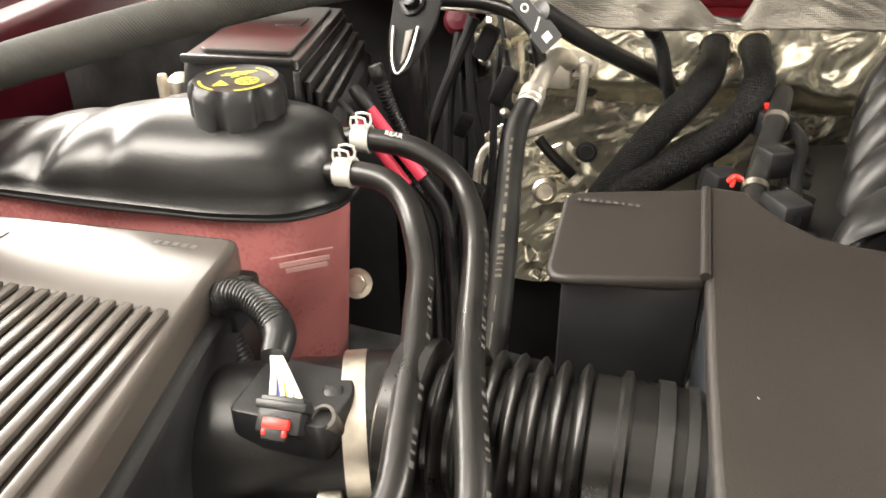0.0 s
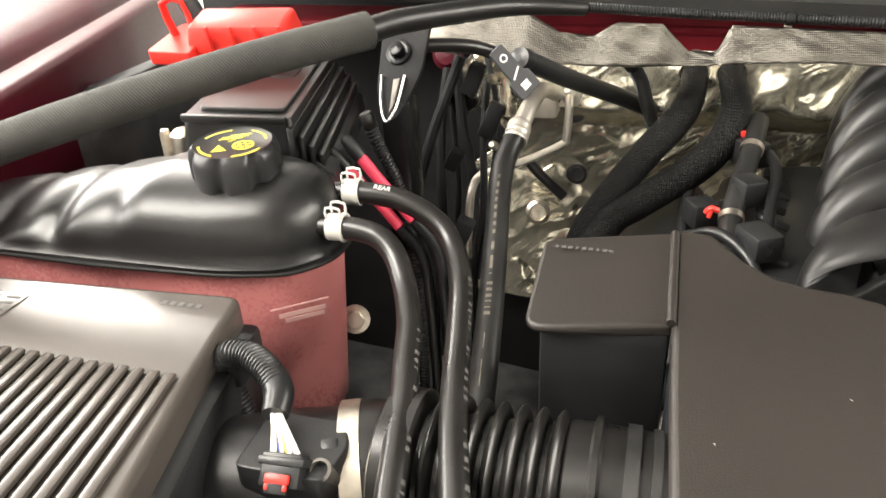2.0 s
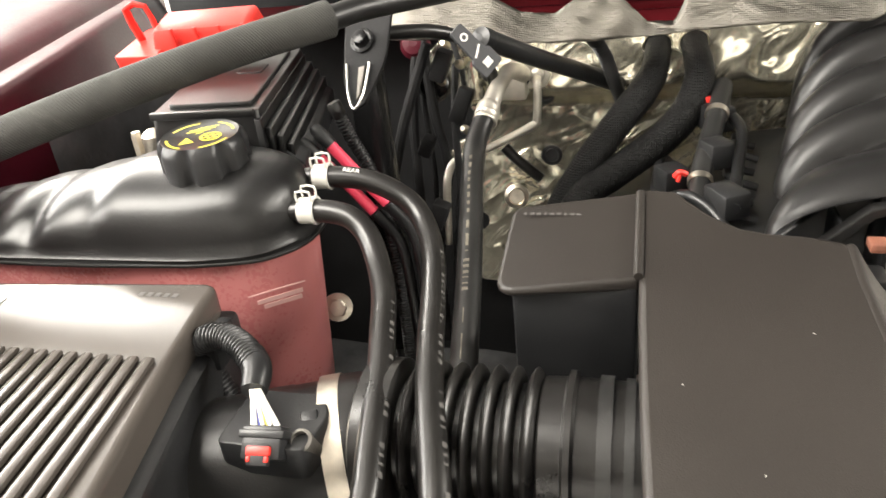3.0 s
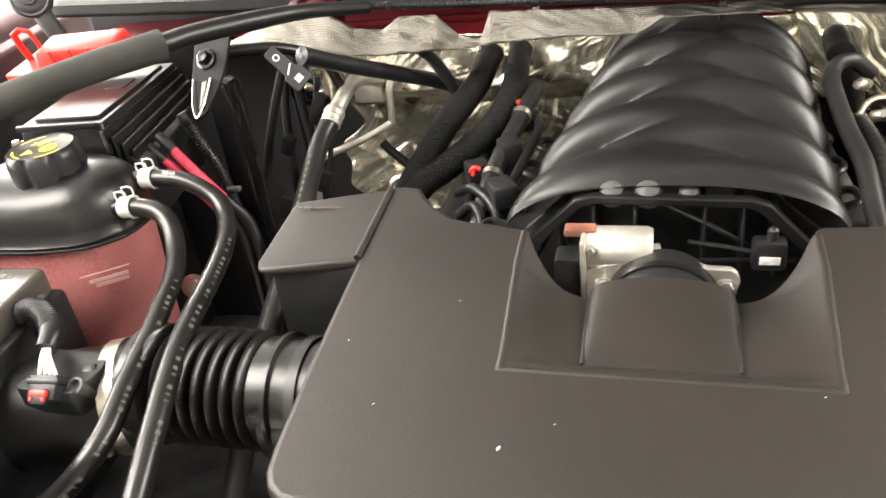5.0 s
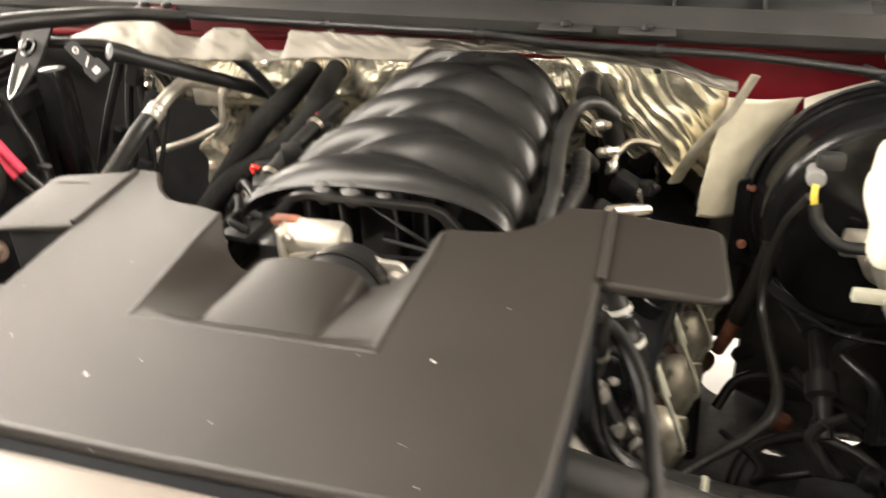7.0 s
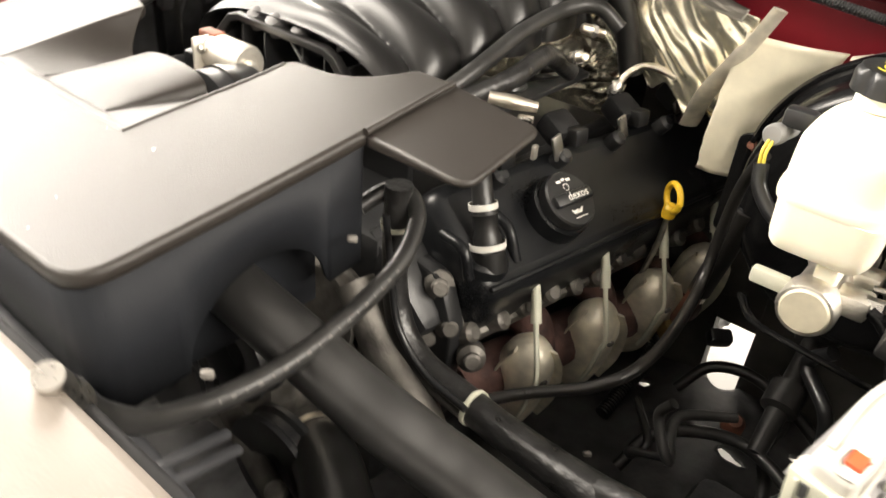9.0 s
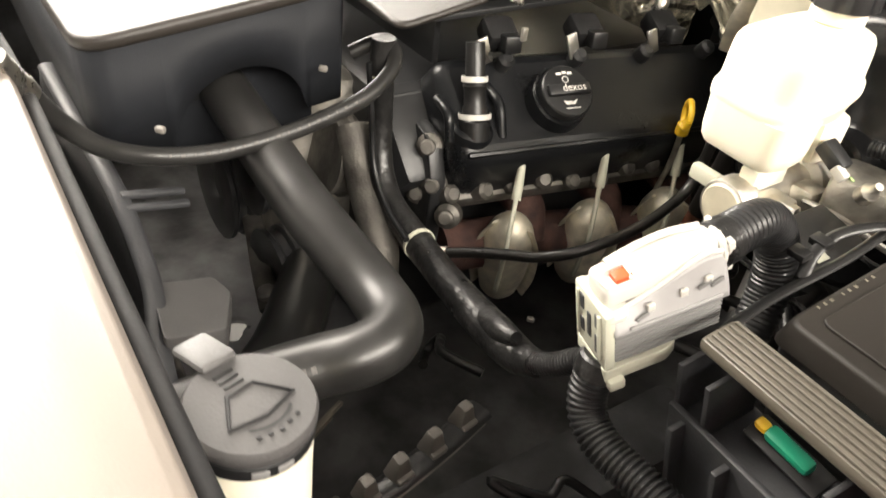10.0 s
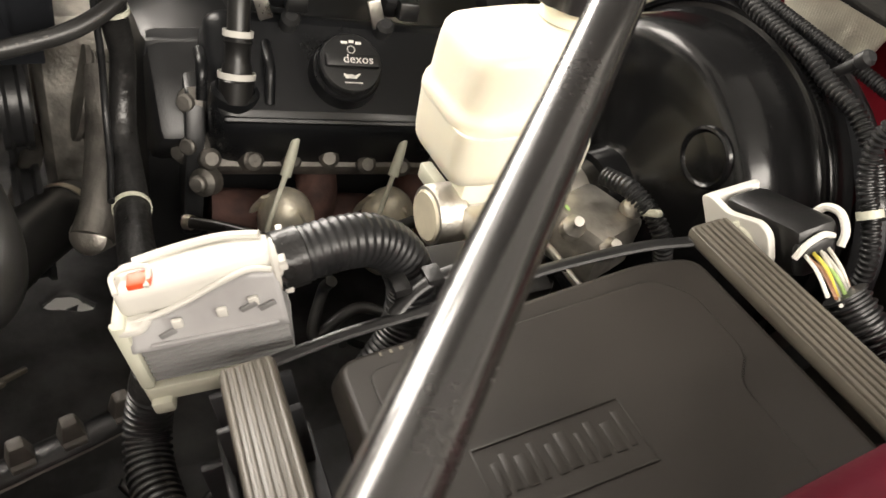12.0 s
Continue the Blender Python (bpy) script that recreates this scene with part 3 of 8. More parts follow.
def foil_patch(u, v):
    x, z = 0.487 + 0.1 * u, 0.962 + 0.034 * u - 0.03 * v * (1 - 0.4 * u)
    return (x, 0.565 - 0.03 * v - 0.4 * crinkle(x * 1.5, z * 1.5), z)


thicken(part("foil_sheet", grid(50, 24, foil_patch), FOILB, shield), 0.001)


def notch_top(x):
    keys = [(-0.62, 1.045), (-0.585, 1.056), (-0.525, 1.076), (-0.445, 1.076), (-0.41, 1.056), (-0.37, 1.052), (-0.345, 1.068), (-0.295, 1.067), (-0.265, 1.038), (-0.235, 1.037),
            (-0.222, 1.067), (0.0, 1.06), (0.17, 1.052), (0.3, 1.037), (0.355, 1.016), (0.42, 1.0)]
    for a, b in zip(keys, keys[1:]):
        if x <= b[0]:
            return a[1] + (b[1] - a[1]) * (x - a[0]) / (b[0] - a[0])
    return keys[-1][1]


def flange_f(u, v):
    x = -0.61 + 1.0 * u
    top = notch_top(x)
    low = 1.028 - 0.03 * max(0, x) - 0.006 * math.sin(x * 14)
    k = min(1, max(0, (x + 0.04) / 0.03))
    low = low * (1 - k) + (top - 0.011) * k
    wave = 0.003 * noise.noise(Vector((x * 30, v * 2, 0))) + 0.005 * math.sin(x * 17) * (1 - v) + 0.0025 * crease(Vector((x * 38 + v * 2.5, v * 1.2, 3)))
    return (x, 0.406 + 0.02 * v + 0.1 * max(0, x) + wave, low + (top - low) * v)


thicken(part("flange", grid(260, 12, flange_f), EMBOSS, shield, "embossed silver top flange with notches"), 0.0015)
part("strap", sweep(spline([(0.413, 0.495, 1.008), (0.388, 0.5, 0.955), (0.35, 0.52, 0.89), (0.327, 0.55, 0.83)], 8), [0.01] * 8 + [0.013] * 17, 10, flat=0.3), SHIELD, shield, "grey metal strap")


def guard_f(u, v):
    top = Vector((0.383, 0.5, 0.976)).lerp(Vector((0.484, 0.56, 0.965)), u)
    low = Vector((0.362, 0.52, 0.79)).lerp(Vector((0.425, 0.545, 0.79)), u)
    p = top.lerp(low, v ** 0.95)
    p.x -= 0.004 * math.sin(math.pi * v) * (1 - u) + 0.004 * noise.noise(Vector((u * 4, v * 9, 2)))
    p.y -= 0.012 * math.sin(math.pi * u) + 0.006 * v * (1 - v)
    return p


thicken(part("guard", grid(24, 24, guard_f), GUARD, shield, "smooth pale metal guard beside the brake booster"), 0.0015)
# Continues the pale guard downwards; its shade is painted as a darker base.
thicken(part("rear_guard", grid(12, 12, lambda u, v: (0.345 + 0.105 * u + 0.02 * v, 0.625 + 0.02 * u - 0.012 * math.sin(3.1 * u) + 0.004 * noise.noise(Vector((u * 5, v * 5, 8))), 0.56 + 0.24 * v)), LOWBAY, shield, "lower part of the beige guard, shade put into its colour"), 0.002)
part("grommet", lathe([(0.02, 0), (0.02, 0.006), (0.014, 0.009), (0.012, 0.004), (0.003, 0.004)], along((-0.463, 0.632, 0.723), (0.1, -1, 0.35)), 22), ZINC, shield)
for p in ((-0.403, 0.628, 0.796), (-0.408, 0.615, 0.9)):
    part("hole_rim", lathe([(0.016, 0), (0.016, 0.003), (0.011, 0.004), (0.009, -0.004), (0.002, -0.004)], along(p, (0, -1, 0.2)), 20), BLACK, shield)

part("strap_hose", tube([(-0.475, 0.615, 0.815), (-0.4625, 0.612, 0.802), (-0.44, 0.61, 0.782), (-0.42, 0.612, 0.763)], 0.0085, 10), RUBBER, shield, "short black hose clipped on the foil")

# ---- engine block masses under everything ----
eng = thing("engine_block", (0, 0.25, 0.45), "dark cast engine block and accessory drive", "engine")
part("block", rbox((0.42, 0.52, 0.38), 0.02, Matrix.Translation((0, 0.34, 0.60))), BLACK, eng)
part("front_case", rbox((0.3, 0.12, 0.34), 0.03, Matrix.Translation((0, 0.04, 0.62))), HEAD, eng)
for x, z, r in ((0.14, 0.68, 0.055), (-0.15, 0.7, 0.05), (0.0, 0.58, 0.08), (0.2, 0.55, 0.07)):
    part("pulley", lathe([(r * 0.3, 0), (r, 0), (r, 0.006), (r * 0.93, 0.01), (r * 0.93, 0.02), (r, 0.024), (r, 0.03), (r * 0.5, 0.03), (r * 0.3, 0.022)], along((x, -0.03, z), (0, -1, 0)), 30), BLACK, eng)
part("cylinder_head", rbox((0.13, 0.5, 0.13), 0.015, Matrix.Translation((0.19, 0.335, 0.705)) @ Matrix.Rotation(radians(45), 4, "Y")), BLACK, eng, "dull cast aluminium cylinder head")
part("cylinder_head", rbox((0.13, 0.5, 0.13), 0.015, Matrix.Translation((-0.24, 0.33, 0.72)) @ Matrix.Rotation(radians(-45), 4, "Y")), HEAD, eng)
part("valve_cover", rbox((0.11, 0.46, 0.07), 0.02, Matrix.Translation((-0.27, 0.33, 0.79)) @ Matrix.Rotation(radians(-45), 4, "Y")), VALVE, eng)

# ---- intake manifold ----
man = thing("intake_manifold", (0, 0.3, 0.9), "ribbed black plastic intake manifold arched over the engine", "intake manifold")


def ridge(y, first, pitch, start):
    """Height from 0 to 1 of a row of runners that rise steeply in front and fall away behind."""
    lead = first - 0.34 * pitch
    p = (y - lead) / pitch % 1.0 if y > lead else max(0.0, (y - start) / (lead - start))
    return math.sin(math.pi * p ** 0.64) ** 0.9


def mani_f(u, v):
    """Runners of the two banks interleave: each stands proud on its own side and sinks into the other."""
    y = 0.137 + 0.385 * v
    half = 0.16 - 0.035 * v
    cx = 0.0 + 0.045 * v
    a = math.pi * (0.02 + 0.96 * u)
    s, c = math.sin(a), -math.cos(a)
    flatx = abs(c) ** 0.85 * (1 if c > 0 else -1)
    crown = 0.064 + 0.062 * v
    back = y + 0.014 * (1 - s)
    k = min(1.0, max(0.0, (u - 0.42) / 0.36))
    q = min(1.0, max(0.0, (u - 0.24) / 0.36))
    a1 = ridge(back, 0.262, 0.077, 0.137) * (1 - k * k * (3 - 2 * k))
    b1 = ridge(back, 0.228, 0.0785, 0.137) * q * q * (3 - 2 * q)
    rib = (max(a1, 0.0) ** 5 + max(b1, 0.0) ** 5) ** 0.2
    bump = (0.036 * rib - 0.022) * (0.55 + 0.45 * s)
    end = 1 - 0.5 * max(0, (v - 0.93) / 0.07) ** 2
    return (cx + flatx * (half + bump * 0.7 * abs(c)), y, 0.893 + 0.02 * v + (s ** 0.75) * crown * end + bump * s * min(1, v / 0.02))


part("runner_shell", grid(80, 280, mani_f), MANI, man)
lip_poly = [(-0.158, 0.882), (-0.13, 0.905), (-0.088, 0.945), (-0.07, 0.95), (0.075, 0.946), (0.092, 0.94), (0.13, 0.9), (0.158, 0.884)]
lip_in = [(0.15, 0.874), (0.122, 0.891), (0.085, 0.931), (0.073, 0.937), (-0.066, 0.941), (-0.083, 0.936), (-0.122, 0.896), (-0.15, 0.874)]
XZ = Matrix(((1, 0, 0, 0), (0, 0, -1, 0.14), (0, 1, 0, 0), (0, 0, 0, 1)))
part("front_lip", prism(lip_poly + lip_in, 0.0, 0.012, 0.002, XZ), MANI, man)
part("back_plate", prism([(-0.15, 0.75), (0.15, 0.75), (0.15, 0.88), (0.08, 0.94), (-0.08, 0.94), (-0.15, 0.88)], -0.06, -0.05, 0.002, XZ), BLACK, man)
for i, x in enumerate((-0.105, -0.07, -0.03, 0.035, 0.07, 0.1)):
    part("web", rbox((0.003, 0.05, 0.07), 0.001, Matrix.Translation((x, 0.16, 0.90 - 0.2 * max(0, abs(x) - 0.07)))), BLACK, man)
for x, k in ((-0.052, 1.0), (-0.018, 1.05), (0.02, 0.75)):
    part("plug", lathe([(0.001, -0.01), (0.0125, -0.01), (0.013, 0.002), (0.011, 0.008), (0.006, 0.0105), (0.001, 0.011)], along((x, 0.145, 0.9465 + 0.004 * (k - 1)), (0, -0.5, 0.87)) @ Matrix.Scale(k, 4), 18), CAPGREY, man, "grey rubber plug")
for sx in (-1, 1):
    part("base_flange", prism([(sx * 0.13, 0.14), (sx * 0.205, 0.15), (sx * 0.175 + 0.02, 0.5), (sx * 0.1 + 0.02, 0.52)][::sx], 0.868, 0.876, 0.002), BLACK, man)
    for i, y in enumerate((0.175, 0.255, 0.335, 0.415)):
        c = Vector((sx * (0.186 - 0.07 * (y - 0.17)) + 0.012 * i / 3, y, 0.888))
        part("runner_tab", tube([c + Vector(q) for q in ((-sx * 0.02, -0.018, -0.008), (sx * 0.004, -0.016, 0.0), (sx * 0.01, 0.0, 0.0), (sx * 0.004, 0.016, 0.0), (-sx * 0.02, 0.018, -0.006))], 0.0045, 8, 5), BLACK, man)

# ---- throttle body ----
thr = thing("throttle_body", (0, 0.09, 0.88), "silver throttle body with motor housing behind the engine cover", "throttle body")
part("motor_housing", lathe([(0.008, -0.031), (0.0205, -0.031), (0.0215, -0.029), (0.0215, 0.024), (0.019, 0.029), (0.012, 0.029), (0.0115, 0.0275), (0.002, 0.0275)], along((-0.041, 0.1, 0.909), (1, 0, 0)), 32), THROT, thr)
part("motor_nub", lathe([(0.009, 0), (0.009, 0.006), (0.006, 0.007)], along((-0.012, 0.097, 0.906), (1, 0, 0)), 18), THROT, thr)
part("flange", rbox((0.005, 0.035, 0.065), 0.002, Matrix.Translation((-0.075, 0.088, 0.897))), THROT, thr)
part("connector", rbox((0.024, 0.03, 0.042), 0.004, Matrix.Translation((-0.091, 0.09, 0.888))), BLACK, thr)
part("gasket_tab", rbox((0.03, 0.016, 0.008), 0.002, Matrix.Translation((-0.079, 0.1, 0.928))), COPPER, thr)
part("mount_plate", prism(rounded([(-0.073, 0.853), (-0.045, 0.845), (-0.04, 0.895), (-0.073, 0.886)], 0.004, 3), -0.006, 0.0, 0.001, Matrix(((1, 0, 0, 0), (0, 0, -1, 0.079), (0, 1, 0, 0.01), (0, 0, 0, 1)))), THROT, thr)
part("linkage_arm", prism(rounded([(-0.016, 0.902), (-0.006, 0.912), (0.018, 0.91), (0.034, 0.901), (0.06, 0.9), (0.066, 0.887), (0.058, 0.868), (0.036, 0.866), (0.03, 0.882), (0.014, 0.896)], 0.006, 4), -0.008, 0.0, 0.002, Matrix(((1, 0, 0, 0), (0, 0, -1, 0.079), (0, 1, 0, 0), (0, 0, 0, 1)))), THROT, thr, "cream silver linkage plate")
part("bore", lathe([(0.046, -0.03), (0.05, -0.03), (0.052, -0.02), (0.052, 0.03), (0.048, 0.03)], along((-0.003, 0.06, 0.865), (0, -1, 0.05)), 40), BLACK, thr)
part("bore_ring", lathe([(0.051, -0.004), (0.0545, -0.004), (0.0545, 0.004), (0.051, 0.004)], along((-0.003, 0.055, 0.865), (0, -1, 0.05)), 40, cap=False), RUBBER, thr)
bolt(thr, (-0.057, 0.078, 0.882), (0, -1, 0.5), 0.0055, 0.006, ALU)
bolt(thr, (0.053, 0.077, 0.882), (0, -1, 0.4), 0.0065, 0.005, ALU)
bolt(thr, (-0.068, 0.078, 0.918), (0, -1, 0.2), 0.004, 0.005, ALU)
sen = thing("map_sensor", (0.092, 0.12, 0.885), "small black sensor connector with a white label", "sensor")
part("housing", rbox((0.03, 0.02, 0.03), 0.004, Matrix.Translation((0.092, 0.12, 0.895))), BLACK, sen)
part("label_tag", rbox((0.018, 0.001, 0.008), 0.0003, Matrix.Translation((0.092, 0.1085, 0.893))), INK, sen, "white paper label")
part("clip", lathe([(0.005, 0), (0.005, 0.01), (0.003, 0.012)], along((0.094, 0.12, 0.91), (0, 0, 1)), 12), BLACK, sen)
for pts in ([(0.02, 0.13, 0.9), (0.06, 0.125, 0.897), (0.09, 0.12, 0.893)], [(-0.07, 0.1, 0.88), (-0.02, 0.13, 0.875), (0.05, 0.13, 0.88), (0.12, 0.15, 0.87)], [(0.0, 0.15, 0.93), (0.05, 0.135, 0.91), (0.1, 0.15, 0.87)]):
    hose_thing("sensor_cable", pts, 0.0025, CONDUIT, "thin black sensor cable under the manifold", "cable", seg=8)

# ---- engine cover (intake resonator) ----
cov = thing("engine_cover", (0, -0.05, 0.8), "brownish-black grained plastic engine intake cover, dusty, with two side tabs", "engine cover")


def topz(x, y):
    return 0.9505 + 0.152 * y


RIM = [(0.267, 0.0), (0.2665, -0.045), (0.2655, -0.09), (0.2635, -0.145), (0.2615, -0.185), (0.2605, -0.205), (0.258, -0.222), (0.252, -0.233), (0.242, -0.2405), (0.228, -0.2435), (0.12, -0.245)]
LEFT_OUT = [(-x, y) for x, y in RIM] + [(0.0, -0.246)] + RIM[::-1]
outline = ([(-0.238, 0.114), (-0.268, 0.116)] + LEFT_OUT + [(0.272, 0.112), (0.222, 0.112), (0.214, 0.097), (0.2, 0.079), (0.183, 0.066), (0.163, 0.059), (0.14, 0.0575), (0.118, 0.0565), (0.1125, 0.048), (0.112, -0.02), (0.1065, -0.1145),
           (-0.1125, -0.1115), (-0.117, -0.04), (-0.1185, 0.04), (-0.125, 0.049), (-0.15, 0.056), (-0.175, 0.0585), (-0.193, 0.064), (-0.212, 0.079), (-0.228, 0.098)])
part("top_shell", prism(outline, lambda x, y: topz(x, y) - 0.014, topz, 0.005, segments=3), COVER, cov)


def skirt(pts, depth):
    fine = resample([Vector((x, y, 0)) for x, y in pts], 0.004)

    def low(p):
        k = (p.y + 0.105) / 0.066
        return depth - (0.062 * math.sqrt(1 - k * k) if p.x > 0.2 and abs(k) < 1 else 0.0)
    v = [(p.x, p.y, topz(p.x, p.y) - 0.008 - d) for p in fine for d in (0, low(p))]
    return v, [(2 * k, 2 * k + 1, 2 * k + 3, 2 * k + 2) for k in range(len(fine) - 1)]


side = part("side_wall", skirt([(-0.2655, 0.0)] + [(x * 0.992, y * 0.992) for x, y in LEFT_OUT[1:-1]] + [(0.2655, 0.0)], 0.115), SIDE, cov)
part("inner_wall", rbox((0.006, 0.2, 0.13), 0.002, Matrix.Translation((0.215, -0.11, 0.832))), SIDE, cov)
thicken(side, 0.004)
# ridges that run back along both sides
for sx in (-1, 1):
    rid = [Vector((sx * 0.2675, 0.0135 * i, topz(0, 0.0135 * i) + 0.0005)) for i in range(9)]
    part("ridge", sweep(rid, 0.0035, 10), COVER, cov)
# side tabs
for sx in (-1, 1):
    tabp = [(-0.266, 0.002), (-0.371, -0.012), (-0.372, 0.098), (-0.268, 0.114)] if sx < 0 else [(0.266, 0.001), (0.3725, 0.0), (0.3665, 0.103), (0.268, 0.112)]
    w = 0.104
    tabp = rounded(tabp, [0, 0.018, 0.012, 0], 6)
    tab = part("side_tab", prism(tabp if sx < 0 else tabp[::-1], lambda x, y: topz(x, y) - 0.014, lambda x, y: topz(x, y) - 0.002 - 0.05 * (abs(x) - 0.266), 0.004, segments=3), COVER, cov)
    if sx < 0:
        part("tab_wall", rbox((w * 0.9, 0.1, 0.1), 0.006, Matrix.Translation((sx * (0.268 + w * 0.44), 0.05, 0.893))), BLACK, tab)
# recess floor and the hump over the throttle
def floor_low(v):
    """Height of the recess floor beside the hump, from its front to its rear."""
    return 0.9255 - 0.0085 * v


def recess(u, v):
    """Sloping floor round a shallow barrel that lies flush in front and stands free at the rear, rolled into the top all round."""
    x = -0.1265 + 0.247 * u
    side = -1 if x < -0.004 else 1

    def height(y):
        k = min(1.0, max(0.0, (y + 0.101) / 0.103))
        half = 0.0545 + 0.0035 * k
        d = abs(x + 0.004)
        low = floor_low(k)
        out = (0.1085 + 0.006 * k) if side < 0 else (0.1105 + 0.0065 * k)
        top = topz(x, y)
        if d < half:
            s = math.sqrt(max(0.0, 1 - (d / half) ** 2))
            z = low + (0.9268 + 0.0115 * k ** 0.9 - low) * s ** 0.62
        else:
            w = min(1.0, (d - half) / (out - half))
            z = low + (top - low) * ((0.1 * w + 0.9 * w ** 2.3) * k + w * (1 - k))
        f = min(1.0, max(0.0, (y + 0.116) / 0.015))
        z = top + (z - top) * (3 * f * f - 2 * f ** 3)
        edge = min(d - out, 0.009)
        rim = max(edge / 0.009, min(1.0, (-0.116 - y) / 0.007)) if edge > 0 or y < -0.116 else 0.0
        return z + (0.0012 * math.sin(math.pi * min(1.0, rim * 1.3)) - 0.003 * max(0.0, rim - 0.5))

    d = abs(x + 0.004)
    w = min(1.0, max(0.0, (d - 0.058) / 0.057))
    back = 0.003 - 0.003 * (1 - math.sqrt(max(0.0, 1 - min(1.0, d / 0.058) ** 2))) + 0.044 * w ** 2.4
    y = -0.1235 + (0.1235 + back) * v
    return (x, y, height(y))


thicken(part("recess", grid(120, 90, recess), COVER, cov), 0.003)
# beads where the floor meets the hump
for x0, x1 in ((-0.0585, -0.062), (0.0505, 0.054)):
    part("bead", sweep([Vector((x0 + (x1 - x0) * k / 8, -0.1 + 0.1 * k / 8, floor_low(k / 8) + 0.0004)) for k in range(9)], 0.0019, 8), COVER, cov)
part("inlet_duct", lathe([(0.04, -0.01), (0.046, -0.01), (0.046, 0.055), (0.04, 0.055)], along((-0.262, -0.1, 0.86), (-1, 0, 0)), 36), GLOSS, cov, "smooth dark inlet spigot")
part("inner_box", rbox((0.48, 0.12, 0.08), 0.02, Matrix.Translation((-0.015, -0.16, 0.86))), BLACK, cov)
random.seed(12)
specks = []
for x, y in [(-0.104, -0.187), (-0.07, -0.164), (0.157, -0.12), (0.098, -0.125), (0.16, -0.2), (-0.2, -0.16), (0.2, -0.05), (-0.16, -0.05), (0.02, -0.21), (-0.05, -0.25), (0.18, -0.23), (-0.24, -0.1)]:
    a = random.uniform(0, 3)
    k = 0.0028 if x in (0.157, -0.104) else 0.0012
    w = Vector((math.cos(a), math.sin(a))) * k
    s = Vector((-w.y, w.x)) * 0.4
    specks.append(([(x + p.x, y + p.y, topz(x, y) + 0.0006) for p in (w, s, -w, -s)], [(0, 1, 2, 3)]))
for i in range(9):
    part("moulded_mark", rbox((0.0035 if i % 3 else 0.002, 0.0045, 0.0004), 0, Matrix.Translation((-0.36 + 0.0055 * i, 0.084, topz(-0.34, 0.084) - 0.0045))), DIMINK, cov)
part("dust_specks", merge(*specks), INK, cov, "pale dust specks", smooth=False)["kind"] = "stuff"


# ==== passenger side of the bay ====
# ---- coolant tank ----
tank = thing("coolant_tank", (-0.68, 0.06, 0.8), "coolant tank with black moulded top over a pink coolant-filled body", "coolant tank")


def tank_poly(grow=0.0):
    """The tank's outline seen from above, lobed along the front."""
    p = [(-0.95, -0.005), (-0.84, -0.002), (-0.72, 0.0), (-0.63, 0.002), (-0.575, 0.014), (-0.549, 0.045), (-0.547, 0.08), (-0.56, 0.12), (-0.62, 0.152), (-0.75, 0.158), (-0.85, 0.15), (-0.95, 0.15)]
    c = Vector((-0.75, 0.07))
    out = []
    ring = rounded(p, 0.02, 4)
    fine = []
    for q, w in zip(ring, ring[1:] + ring[:1]):
        n = max(1, int((Vector(w) - Vector(q)).length / 0.006))
        fine += [tuple(Vector(q).lerp(Vector(w), k / n)) for k in range(n)]
    for x, y in fine:
        d = Vector((x, y)) - c
        out.append((x + grow * d.x / d.length, y + grow * d.y / d.length))
    return out


def tank_top():
    """Rings from the seam up over the rounded shoulder to a spine, stepped into lobes away from the cap."""
    rings = [(-0.03, 0.944), (-0.035, 0.951), (0.0, 0.954), (0.015, 0.965), (0.045, 0.979), (0.11, 0.991), (0.22, 1.0), (0.36, 1.006), (0.55, 1.0105), (0.78, 1.0135), (1.0, 1.0145)]
    verts, faces = [], []
    base = tank_poly()
    n = len(base)
    for k, z in rings:
        up = min(1.0, max(0.0, (z - 0.954) / 0.04))
        for x, y in base:
            mx, my = min(-0.605, max(-0.93, x)), 0.076
            gx, gy = x + (mx - x) * k, y + (my - y) * k
            lobe = -sum(d * math.exp(-((gx - c) / w) ** 2) for c, w, d in ((-0.727, 0.014, 0.0075), (-0.793, 0.013, 0.0075), (-0.862, 0.014, 0.0075)))
            drop = 0.19 * max(0.0, -0.72 - gx) + (0.005 if gx < -0.727 else 0.0) * min(1.0, (-0.727 - gx) / 0.02)
            verts.append((gx, my + (gy - my) * (1 + 7 * lobe * up), z + up * (lobe * (1 - 0.5 * k) - drop)))
    for i in range(len(rings) - 1):
        for k in range(n):
            j = (k + 1) % n
            faces.append((i * n + k, i * n + j, (i + 1) * n + j, (i + 1) * n + k))
    return verts, faces


part("upper_shell", tank_top(), TANK, tank, "glossy black lobed upper half")
part("lower_body", prism(tank_poly(-0.018), 0.76, 0.945, 0.006, shrink=tank_poly(-0.004)), COOLANT, tank, "translucent body full of pink coolant")
part("seam", prism(tank_poly(0.0065), 0.9445, 0.9475, 0.001), GLOSS, tank)
part("filler_neck", lathe([(0.03, 0), (0.034, 0.004), (0.03, 0.012), (0.028, 0.03)], along((-0.634, 0.066, 1.0), (0, 0, 1)), 30), GLOSS, tank)
capm = along((-0.634, 0.066, 1.004), (0.02, -0.06, 1))


